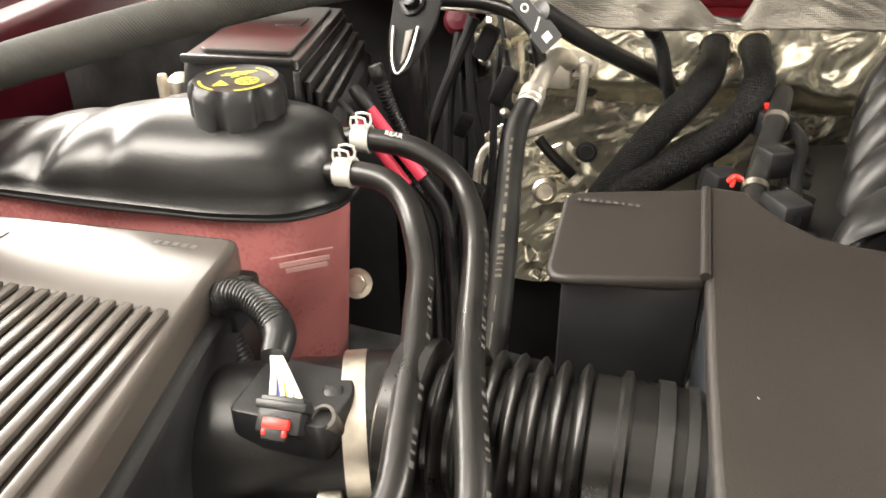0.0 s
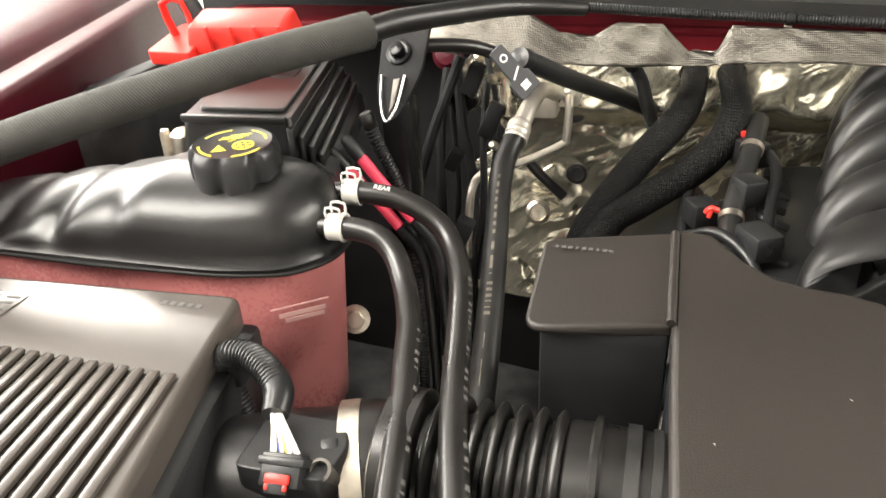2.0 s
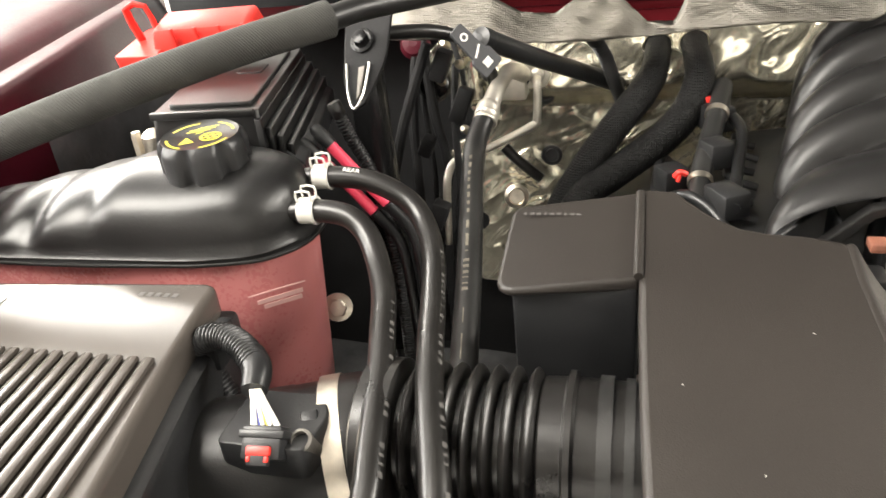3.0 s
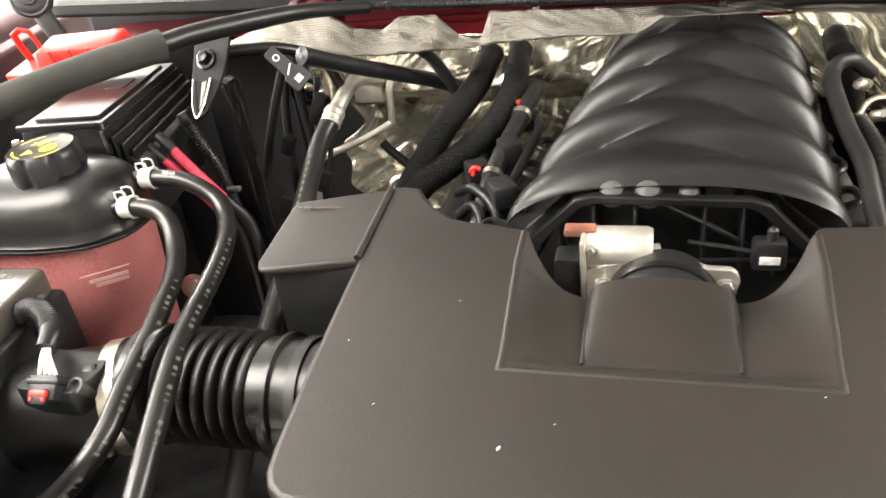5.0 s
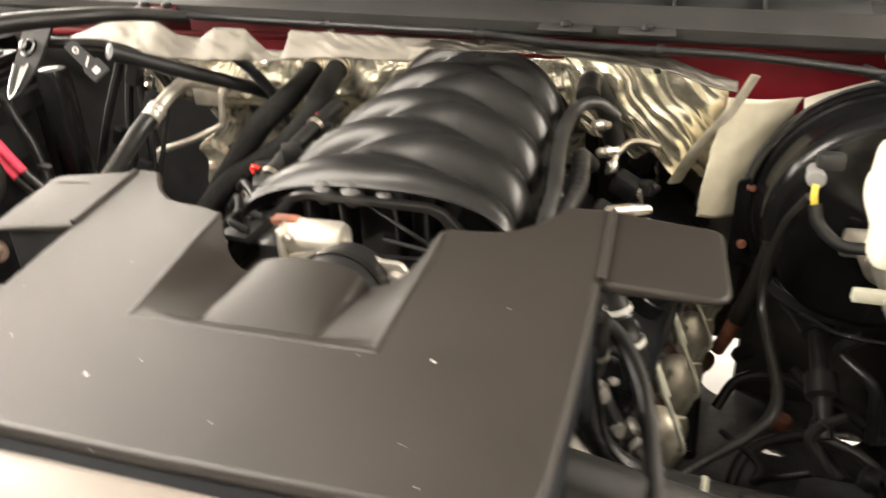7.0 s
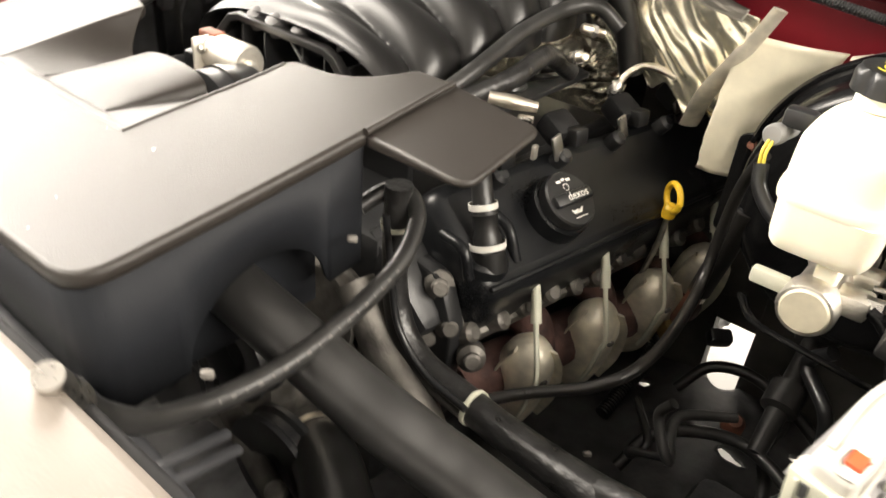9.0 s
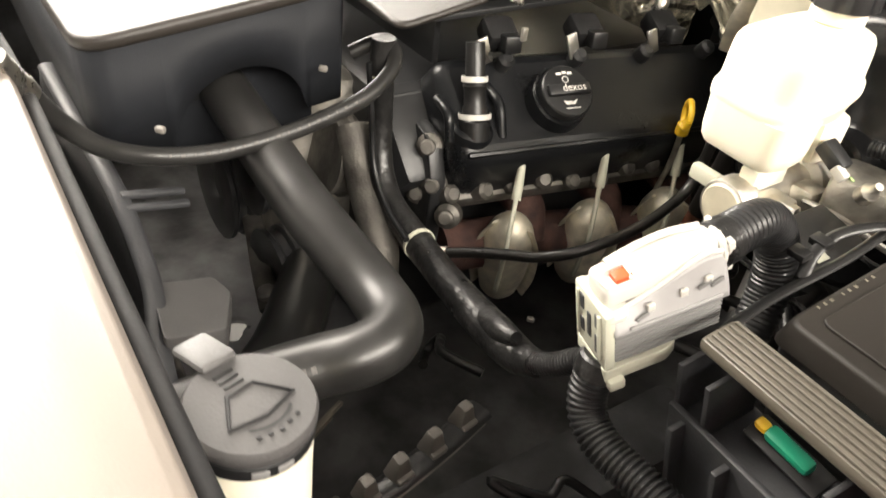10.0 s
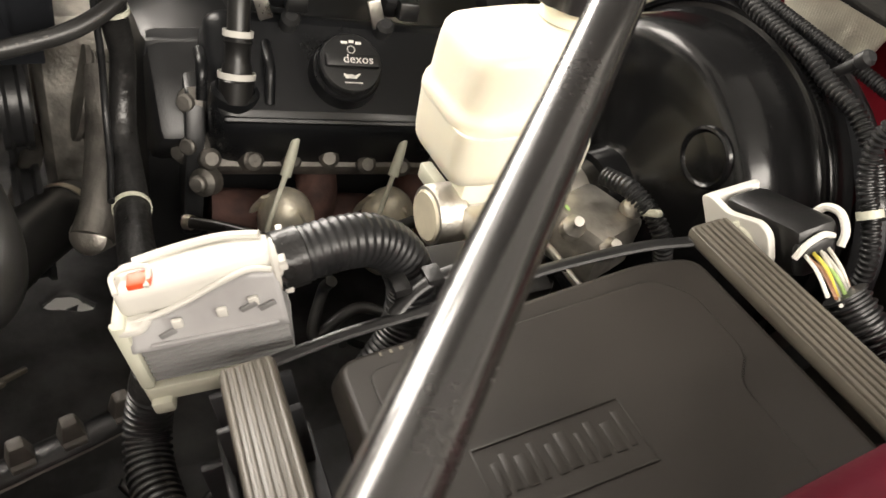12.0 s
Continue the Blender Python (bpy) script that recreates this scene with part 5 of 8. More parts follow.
printing(ac, ACH, 0.0132, (-0.42, -0.6, 1.35), [(0.075 + i * 0.0125, 0.0085) for i in range(8)] + [(0.18, 0.014), (0.2, 0.02), (0.224, 0.004)], PALEMARK, 0.003, "printing", "white printed bars")
printing(ac, ACH, 0.0132, (-0.42, -0.6, 1.35), [(0.238 + i * 0.0075, 0.0052) for i in range(6)], PALEMARK, 0.006, "brand_bars", "larger white printed bars")
printing(ac, ACH, 0.0132, (-0.42, -0.6, 1.35), [(0.3, 0.02), (0.33, 0.03)], PALEMARK, 0.001, "stripe")
blk = thing("expansion_valve_block", (-0.42, 0.53, 0.93), "machined aluminium valve block on the firewall", "valve block")
part("block", rbox((0.05, 0.03, 0.045), 0.006, Matrix.Translation((-0.447, 0.535, 0.94))), THROT, blk)
part("back_plate", prism(rounded([(-0.465, 0.966), (-0.458, 0.915), (-0.44, 0.928), (-0.42, 0.932), (-0.396, 0.933), (-0.389, 0.952), (-0.4, 0.963), (-0.44, 0.974)][::-1], 0.005, 4), -0.012, 0.0, 0.003, Matrix(((1, 0, 0, 0.0), (0, 0, 1, 0.545), (0, 1, 0, 0.0), (0, 0, 0, 1)))), THROT, blk)
part("port_hole", lathe([(0.0125, 0), (0.0125, 0.002), (0.01, 0.003), (0.009, -0.002), (0.001, -0.002)], along((-0.431, 0.533, 0.946), (0, -1, 0.25)), 20), BLACK, blk, "dark bolt recess")
part("bolt", lathe([(0.006, 0), (0.006, 0.008), (0.004, 0.01), (0.001, 0.008)], along((-0.431, 0.532, 0.946), (0, -1, 0.3)), 14), STEEL, blk)
lq = thing("liquid_line", (-0.4, 0.5, 0.9), "thin bare aluminium refrigerant pipe with two bends", "refrigerant pipe")
part("pipe", tube([(-0.407, 0.522, 0.95), (-0.405, 0.505, 0.948), (-0.404, 0.5, 0.934), (-0.406, 0.498, 0.901), (-0.411, 0.496, 0.892), (-0.459, 0.48, 0.871), (-0.5, 0.47, 0.858), (-0.517, 0.465, 0.852), (-0.526, 0.46, 0.839), (-0.529, 0.45, 0.815), (-0.532, 0.44, 0.735)], 0.0056, 14), THROT, lq)
part("nut", lathe([(0.01, -0.006), (0.01, 0.006), (0.007, 0.008)], along((-0.408, 0.526, 0.951), (0, -1, 0)), 14), ALU, lq)
sc = thing("service_port", (-0.45, 0.44, 0.975), "black service port cap with a foil wrapped stem", "service port")
part("cap", lathe([(0.009, 0), (0.0105, 0.003), (0.0105, 0.016), (0.008, 0.019)], along((-0.457, 0.452, 0.972), (-0.2, -0.3, 1)), 18), BLACK, sc)
random.seed(9)
part("foil_wrap", grid(16, 10, lambda u, v: (-0.478 + 0.012 * math.cos(6.28 * u) + 0.004 * noise.noise(Vector((u * 9, v * 9, 1))), 0.46 + 0.012 * math.sin(6.28 * u), 0.945 + 0.05 * v + 0.004 * noise.noise(Vector((u * 7, v * 7, 5))))), FOIL, sc, "crumpled foil wrap")
tg = thing("hood_release_tag", (-0.42, 0.26, 1.05), "small grey tag with white lock symbols on a black rod", "tag")
TM = axes((-0.429, 0.252, 1.055), (0.45, 0.1, -0.55), (0.2, -0.75, 0.6))
part("tag_plate", prism(rounded([(-0.03, -0.008), (0.004, -0.009), (0.006, -0.013), (0.026, -0.013), (0.026, 0.013), (0.006, 0.013), (0.004, 0.009), (-0.03, 0.008)], 0.003, 3), -0.002, 0.003, 0.001, TM), HINGE, tg)
part("symbol", merge(ink_arc(0.0025, 0.0042, 0, 6.28, 0.0034, TM @ Matrix.Translation((-0.018, 0, 0)), 18)), INK, tg, "white ring symbol")
part("symbol", rbox((0.008, 0.009, 0.0004), 0.0001, TM @ Matrix.Translation((0.016, 0, 0.0034))), INK, tg, "white lock symbol")
part("symbol", rbox((0.002, 0.014, 0.0004), 0.0001, TM @ Matrix.Translation((0.001, 0, 0.0034)) @ Matrix.Rotation(0.5, 4, "Z")), INK, tg, "white stroke")
rd = thing("black_rod", (-0.41, 0.26, 1.06), "straight black rod from the tag to behind the heater hoses", "rod")
part("rod", tube([(-0.432, 0.305, 1.055), (-0.401, 0.375, 1.02), (-0.371, 0.44, 0.989), (-0.335, 0.5, 0.958), (-0.3, 0.545, 0.93)], 0.0112, 16), BLACK, rd)
part("end_cap", lathe([(0.004, -0.006), (0.0115, -0.004), (0.0118, 0.006), (0.011, 0.012)], along((-0.432, 0.305, 1.055), (0.4, 0.85, -0.4)), 16), BLACK, rd)

# ---- heater hoses ----
for pts, r in (([(-0.251, 0.553, 0.987), (-0.251, 0.526, 0.976), (-0.256, 0.478, 0.962), (-0.271, 0.449, 0.944), (-0.291, 0.43, 0.924), (-0.315, 0.42, 0.893), (-0.341, 0.41, 0.857), (-0.368, 0.39, 0.81), (-0.38, 0.36, 0.74)], 0.0185),
               ([(-0.207, 0.55, 0.987), (-0.205, 0.516, 0.98), (-0.202, 0.466, 0.965), (-0.209, 0.44, 0.94), (-0.225, 0.426, 0.917), (-0.248, 0.42, 0.894), (-0.275, 0.411, 0.876), (-0.305, 0.4, 0.857), (-0.335, 0.385, 0.838), (-0.36, 0.34, 0.8), (-0.37, 0.28, 0.74)], 0.0195)):
    hh = thing("heater_hose", pts[0], "thick heater hose in a black braided sleeve with a silver clamp", "heater hose", "heater hoses")
    part("braided_hose", taper(pts, [0.0165, 0.0165, 0.0175] + [r] * (len(pts) - 3), 24), BRAID, hh)
    d = Vector(pts[0]) - Vector(pts[1])
    band(hh, Vector(pts[0]) - d * 0.35, d, 0.0178, 0.007, ZINC, "clamp", "silver ring clamp")
    part("pipe", lathe([(0.014, 0), (0.014, 0.06)], along(pts[0], d), 18), HEAD if pts[0][0] < -0.23 else BRASS, hh)
vh = thing("vent_hose", (-0.2, 0.4, 0.93), "thin black vent hose with silver ring clamps beside the manifold", "hose")
VP = [(-0.175, 0.46, 0.95), (-0.185, 0.4, 0.935), (-0.198, 0.34, 0.915), (-0.207, 0.293, 0.897), (-0.21, 0.25, 0.88), (-0.215, 0.2, 0.85)]
part("tube", tube(VP, 0.0115, 14), RUBBERM, vh)
for i in (1, 3):
    band(vh, VP[i], Vector(VP[i]) - Vector(VP[i + 1]), 0.012, 0.008, ZINC, "ring_clamp", "silver ring clamp")
rp = thing("red_retainer", (-0.225, 0.29, 0.9), "small bright red retainer clip", "clip")
part("clip", tube([(-0.233, 0.29, 0.904), (-0.228, 0.288, 0.91), (-0.221, 0.29, 0.907)], 0.0032, 8, 4), RED, rp)
part("stem", tube([(-0.23, 0.286, 0.9), (-0.227, 0.288, 0.911)], 0.0022, 8, 3), RED, rp)
ec = thing("engine_cable_cluster", (-0.23, 0.22, 0.87), "black cables and plugs beside the intake manifold", "cables")
for i, pts in enumerate(([(-0.25, 0.28, 0.88), (-0.22, 0.25, 0.9), (-0.19, 0.22, 0.885), (-0.18, 0.17, 0.86)], [(-0.24, 0.24, 0.87), (-0.215, 0.22, 0.892), (-0.2, 0.19, 0.88), (-0.2, 0.14, 0.84)], [(-0.18, 0.45, 0.93), (-0.16, 0.38, 0.925), (-0.17, 0.3, 0.91), (-0.18, 0.22, 0.9)],
                         [(-0.21, 0.5, 0.93), (-0.235, 0.45, 0.9), (-0.25, 0.38, 0.86), (-0.25, 0.3, 0.84)])):
    part("cable", tube(pts, 0.006, 10), CONDUIT, ec)
for p, s in (((-0.185, 0.42, 0.925), (0.03, 0.04, 0.03)), ((-0.19, 0.33, 0.915), (0.028, 0.03, 0.03)), ((-0.185, 0.24, 0.9), (0.03, 0.04, 0.028)), ((-0.235, 0.33, 0.885), (0.03, 0.03, 0.03))):
    part("plug", rbox(s, 0.004, Matrix.Translation(p) @ Matrix.Rotation(0.5, 4, "Z")), BLACK, ec)
part("red_seal", rbox((0.01, 0.008, 0.008), 0.002, Matrix.Translation((-0.195, 0.43, 0.943))), RED, ec)

# ---- dark cables in the gap behind the hoses ----
cl = thing("cable_bundle", (-0.5, 0.4, 0.8), "tangle of black cables and connectors in the corner of the firewall", "cables")
random.seed(21)
for i in range(6):
    x0, y0 = random.uniform(-0.575, -0.51), random.uniform(0.42, 0.56)
    pts = [(x0 + random.uniform(-0.03, 0.03), y0, 1.02 - 0.01 * i % 0.05)]
    for k in range(4):
        x0 += random.uniform(-0.02, 0.02)
        y0 -= random.uniform(0.0, 0.05)
        pts.append((x0, y0, 0.93 - k * 0.11 + random.uniform(-0.02, 0.02)))
    part("cable", tube(pts, random.choice((0.004, 0.005, 0.007)), 9), DULL, cl)
for p, s in (((-0.52, 0.45, 0.99), (0.03, 0.03, 0.06)), ((-0.495, 0.44, 0.94), (0.03, 0.025, 0.07)), ((-0.535, 0.4, 0.9), (0.025, 0.03, 0.04)), ((-0.5, 0.3, 0.85), (0.03, 0.03, 0.05)), ((-0.47, 0.36, 0.86), (0.03, 0.02, 0.05))):
    part("connector", rbox([k * 0.7 for k in s], 0.004, Matrix.Translation(p) @ Matrix.Rotation(0.4, 4, "Y")), DULL, cl)
for p in ((-0.53, 0.52, 1.0), (-0.535, 0.5, 0.955), (-0.5, 0.47, 0.985), (-0.49, 0.43, 0.91)):
    part("stud", lathe([(0.006, -0.005), (0.006, 0.004), (0.0035, 0.012)], along(p, (-0.1, -1, 0.5)), 10), ZINC, cl)
part("dome", lathe([(0.021, -0.01), (0.024, 0.0), (0.02, 0.012), (0.008, 0.018)], along((-0.55, 0.515, 0.945), (0.3, -1, 0.5)), 24), BOOST, cl, "black rubber dome")
part("grommet", lathe([(0.02, -0.003), (0.022, 0.002), (0.016, 0.01), (0.006, 0.012)], along((-0.575, 0.53, 1.0), (0, -1, 0.5)), 20), MAROON, cl, "maroon painted dome")
hose_thing("firewall_hose", [(-0.56, 0.33, 1.06), (-0.5, 0.37, 1.05), (-0.46, 0.41, 1.02), (-0.45, 0.44, 0.97)], 0.008, RUBBER, "black rubber hose curving below the heat shield flange")
hose_thing("firewall_hose", [(-0.33, 0.45, 1.02), (-0.315, 0.47, 0.99), (-0.305, 0.5, 0.95), (-0.29, 0.52, 0.9)], 0.009, CONDUIT, "black conduit hanging below the heat shield flange", "conduit", rings=0.004)


# ==== driver side of the bay ====
FRAME[0] = DRIVER_SIDE
# ---- valve cover with oil cap ----
VM = Matrix.Translation((0.2745, 0.335, 0.8055)) @ Matrix(((0.7071, 0, 0.7071), (0, 1, 0), (-0.7071, 0, 0.7071))).to_4x4()
vc = thing("valve_cover", (0.26, 0.33, 0.75), "black plastic valve cover on the engine's outer bank", "valve cover")
VP2 = rounded([(-0.075, -0.228), (0.083, -0.222), (0.083, 0.3), (-0.075, 0.3)], [0.03, 0.03, 0.03, 0.03], 6)
part("shell", prism(VP2, -0.075, 0.0, 0.016, VM, 3, shrink=[((x - 0.004) * 0.8 - 0.004, y * 0.985) for x, y in VP2]), VALVE, vc)
part("rim", prism([(x * 1.03, y * 1.01) for x, y in VP2], -0.082, -0.07, 0.003, VM), VALVE, vc)
part("step", rbox((0.008, 0.49, 0.01), 0.004, VM @ Matrix.Translation((0.052, 0.035, -0.006))), VALVE, vc)
OM = VM @ Matrix.Translation((0.0024, -0.086, 0.012)) @ Matrix.Diagonal((0.84, 0.84, 1.0, 1.0))
part("cap_seat", lathe([(0.045, -0.016), (0.0425, 0.006), (0.04, 0.008), (0.03, 0.008)], OM, 40), VALVE, vc)
oc = part("oil_cap", lathe([(0.036, 0.006), (0.038, 0.01), (0.038, 0.02), (0.036, 0.022), (0.03, 0.0225), (0.001, 0.0225)], OM, 44), BLACK, vc, "round black oil cap with white symbols")
part("cap_bar", rbox((0.016, 0.066, 0.008), 0.003, OM @ Matrix.Translation((0, 0, 0.0245))), BLACK, oc)
OT = OM @ Matrix.Translation((0, 0, 0.0285)) @ Matrix.Rotation(radians(90), 4, "Z")
letters("dexos", 0.0155, OT @ Matrix.Translation((0.006, 0.0005, 0)), INK, oc, 0.0002, "white printed word", "printed_word")
OT2 = OM @ Matrix.Translation((0, 0, 0.0229)) @ Matrix.Rotation(radians(90), 4, "Z")
for x0, x1, y0, y1 in ((-0.012, -0.004, 0.0225, 0.026), (-0.002, 0.004, 0.024, 0.0275), (0.006, 0.013, 0.0225, 0.026), (-0.011, 0.011, -0.027, -0.0255)):
    part("print_bar", prism([(x0, y0), (x1, y0), (x1, y1), (x0, y1)], 0, 0.0003, 0, OT2), INK, oc)
part("symbol", merge(ink_arc(0.004, 0.005, 0, 6.28, 0.0003, OT2 @ Matrix.Translation((0, 0.0155, 0)), 20)), INK, oc, "white book symbol")
part("can_symbol", prism([(-0.009, -0.021), (0.004, -0.021), (0.010, -0.0145), (0.007, -0.0145), (0.003, -0.017), (-0.002, -0.0155), (-0.007, -0.0165), (-0.011, -0.0145), (-0.012, -0.016)], 0, 0.0003, 0, OT2), INK, oc, "white oil can symbol")
for y in (-0.14, -0.04, 0.06, 0.16, 0.25):
    part("hold_down", lathe([(0.01, 0), (0.01, 0.02), (0.006, 0.024), (0.003, 0.024)], VM @ Matrix.Translation((-0.05, y, -0.004)), 14), BLACK, vc)
pv = thing("breather_tube", (0.286, 0.139, 0.78), "black breather tube with two white bands standing in the valve cover", "breather tube")
part("tube", lathe([(0.017, -0.015), (0.017, 0.006), (0.0145, 0.008), (0.0145, 0.02), (0.0125, 0.024), (0.0125, 0.04), (0.014, 0.044), (0.011, 0.05), (0.0105, 0.09)], along((0.291, 0.139, 0.792), (-0.22, 0.02, 1)), 22), GLOSS, pv)
for p, r in (((0.2885, 0.139, 0.8035), 0.0172), ((0.279, 0.14, 0.842), 0.0135)):
    band(pv, p, (-0.22, 0.02, 1), r, 0.006, WHITE2, "band", "white band")
part("seat", lathe([(0.026, -0.03), (0.024, -0.008), (0.02, -0.004), (0.017, -0.006)], along((0.289, 0.139, 0.796), (0.3, 0, 1)), 26), VALVE, pv)

for yy, x0, x1 in ((-0.229, -0.018, 0.034), (-0.164, -0.03, 0.036)):
    part("pocket_wall", sweep(spline([VM @ Vector((x0, yy, -0.004)), VM @ Vector(((x0 + x1) / 2, yy, 0.012)), VM @ Vector((x1, yy, -0.002))], 6), 0.0055, 10), VALVE, vc)

# ---- ignition coils, boots and heat shields ----
for i in range(4):
    y = 0.186 + 0.1185 * i
    cp = thing("ignition_coil", (0.23, y, 0.86), "black ignition coil on a bracket along the valve cover", "ignition coil", "ignition coils")
    part("coil_body", rbox((0.036, 0.04, 0.028), 0.007, Matrix.Translation((0.222, y + 0.01, 0.873)) @ Matrix.Rotation(radians(35), 4, "Y")), DULL, cp)
    part("bracket", rbox((0.004, 0.014, 0.03), 0.001, Matrix.Translation((0.248, y - 0.02, 0.862)) @ Matrix.Rotation(radians(20), 4, "X")), STEEL, cp)
    part("connector", rbox((0.02, 0.022, 0.02), 0.003, Matrix.Translation((0.245, y + 0.014, 0.868))), CONDUIT, cp)
    pw = thing("spark_plug_wire", (0.31, y, 0.72), "grey spark plug wire with a boot in a silver heat shield", "spark plug wire", "spark plug wires")
    ax = Vector((0.38, -0.16, 0.9)).normalized()
    c = Vector((0.294, y + 0.014, 0.63))
    n = Vector((0.75, -0.55, 0.2))
    n = (n - ax * n.dot(ax)).normalized()
    part("boot", taper([(0.3, y + 0.018, 0.752), (0.303, y + 0.014, 0.744), (0.309, y + 0.009, 0.726), (0.316, y + 0.003, 0.706)], [0.0025, 0.0042, 0.0056, 0.006], 12), CREAM, pw, "pale rubber boot")
    part("wire", tube([(0.316, y + 0.003, 0.706), c + ax * 0.045 + n * 0.037, c + ax * 0.02 + n * 0.0375, c - ax * 0.02 + n * 0.038, c - ax * 0.05 + n * 0.034], 0.003, 10), CREAM, pw, "pale braided wire")
    part("heat_shield", lathe([(0.018, -0.095), (0.026, -0.08), (0.031, -0.05), (0.0325, -0.01), (0.031, 0.02), (0.0265, 0.036), (0.019, 0.048), (0.009, 0.0545), (0.002, 0.056)], along(c, ax), 28), SHIELD, pw, "silver tube heat shield")
    for sg in (-1, 1):
        q = ax.cross(n) * sg
        part("seam", sweep(spline([c + ax * 0.05 + q * 0.02 + n * 0.006, c + ax * 0.02 + q * 0.033 + n * 0.008, c - ax * 0.03 + q * 0.037 + n * 0.01, c - ax * 0.08 + q * 0.03 + n * 0.006], 5), 0.0075, 8, flat=0.22), SHIELD, pw, "folded shield edge")
    part("crimp", lathe([(0.005, 0), (0.0045, 0.002), (0.003, 0.003)], along(c + ax * 0.022 + (n + ax.cross(n) * 0.5).normalized() * 0.0315, n + ax.cross(n) * 0.5), 10), HEAD2, pw)
em = thing("exhaust_manifold", (0.3, 0.33, 0.6), "rusty cast iron exhaust manifold below the valve cover", "exhaust manifold")
part("log", tube([(0.262, 0.12, 0.625), (0.265, 0.25, 0.62), (0.27, 0.4, 0.61), (0.28, 0.56, 0.58)], 0.032, 16), RUST, em)
for i in range(4):
    y = 0.186 + 0.1185 * i
    part("runner", tube([(0.24, y + 0.05, 0.675), (0.27, y + 0.05, 0.665), (0.285, y + 0.045, 0.63)], 0.024, 12), RUST, em)
hd = thing("head_edge", (0.28, 0.3, 0.7), "cast aluminium edge of the cylinder head with bolt bosses", "cylinder head")
part("rail", rbox((0.03, 0.52, 0.028), 0.008, Matrix.Translation((0.272, 0.365, 0.702)) @ Matrix.Rotation(radians(40), 4, "Y")), HEAD2, hd)
random.seed(5)
for i in range(13):
    y = 0.115 + i * 0.042
    part("boss", lathe([(0.004, -0.01), (0.012, -0.01), (0.011, 0.008), (0.007, 0.012), (0.003, 0.012)], along((0.287 + random.uniform(-0.004, 0.004), y, 0.708 + random.uniform(-0.006, 0.006)), (1, random.uniform(-0.3, 0.3), 0.5)), 12), HEAD2, hd)
part("end_plate", prism(rounded([(-0.055, -0.14), (0.03, -0.14), (0.05, -0.02), (0.03, 0.035), (-0.055, 0.05)], 0.015, 4), 0, 0.02, 0.004, Matrix.Translation((0.24, 0.112, 0.74)) @ Matrix.Rotation(radians(90), 4, "X")), BLACK, hd)
for p in ((0.262, 0.1, 0.762), (0.275, 0.102, 0.72), (0.25, 0.095, 0.7), (0.3, 0.11, 0.69)):
    part("bolt", lathe([(0.016, -0.01), (0.015, 0.004), (0.009, 0.008), (0.009, 0.014), (0.007, 0.016)], along(p, (0.75, -0.6, 0.2)), 16), HEAD2, hd)
FRAME[0] = BAY
dp = thing("dipstick", (0.36, 0.37, 0.75), "yellow plastic oil dipstick loop handle", "dipstick")
part("loop", merge(tube([(0.369 + 0.014 * math.cos(a), 0.447 - 0.012 * math.cos(a), 0.773 + 0.017 * math.sin(a)) for a in [k * 0.5236 for k in range(13)]], 0.0042, 10, 2)), YELLOWP, dp)
part("stem", lathe([(0.009, -0.012), (0.009, 0.002), (0.005, 0.006)], along((0.368, 0.448, 0.757), (0.1, -0.1, 1)), 14), YELLOWP, dp)
part("rod", tube([(0.368, 0.448, 0.75), (0.36, 0.455, 0.69), (0.34, 0.46, 0.6)], 0.004, 8), HEAD, dp)

# ---- radiator hoses ----
rh = thing("radiator_hose", (0.3, -0.1, 0.81), "thick black upper radiator hose with an elbow", "radiator hose")
RH = [(0.12, -0.113, 0.855), (0.18, -0.11, 0.843), (0.24, -0.107, 0.83), (0.31, -0.103, 0.813), (0.353, -0.1, 0.801), (0.396, -0.096, 0.79), (0.426, -0.088, 0.777), (0.457, -0.08, 0.765), (0.49, -0.077, 0.758), (0.522, -0.081, 0.758), (0.542, -0.097, 0.758), (0.542, -0.122, 0.752), (0.53, -0.15, 0.743), (0.518, -0.2, 0.733), (0.51, -0.3, 0.72)]
part("tube", tube(RH, 0.0255, 30), RUBBERM, rh)
printing(rh, RH, 0.0255, (0.95, -0.3, 1.15), [(0.505 + 0.008 * i, 0.0055) for i in range(7)], DIMINK, 0.006)
part("shadow_ring", lathe([(0.05, -0.005), (0.056, 0), (0.05, 0.01)], along((0.18, -0.11, 0.843), (1, 0.05, -0.22)), 30), BLACK, rh)
FRAME[0] = DRIVER_SIDE
lh = thing("lower_radiator_hose", (0.3, -0.1, 0.6), "thick black lower radiator hose curving below", "radiator hose")
part("tube", tube([(0.2, -0.02, 0.6), (0.3, -0.06, 0.62), (0.4, -0.12, 0.61), (0.44, -0.2, 0.58), (0.44, -0.32, 0.55)], 0.033, 24), RUBBERM, lh)
band(lh, (0.225, -0.03, 0.607), (1, -0.4, 0.2), 0.0335, 0.01, ZINC, "hose_clamp", "silver spring clamp")
FRAME[0] = BAY
SH = [(0.372, -0.298, 0.938), (0.363, -0.291, 0.922), (0.346, -0.274, 0.89), (0.335, -0.25, 0.86), (0.328, -0.22, 0.841), (0.327, -0.187, 0.832), (0.328, -0.153, 0.829), (0.327, -0.116, 0.83), (0.323, -0.077, 0.833), (0.317, -0.035, 0.839), (0.307, 0.01, 0.848), (0.287, 0.048, 0.863), (0.266, 0.058, 0.875), (0.248, 0.048, 0.874), (0.238, 0.025, 0.862)]
hose_thing("bypass_hose", SH, 0.0082, RUBBERM, "thin black bypass hose looping from radiator to engine", seg=18)
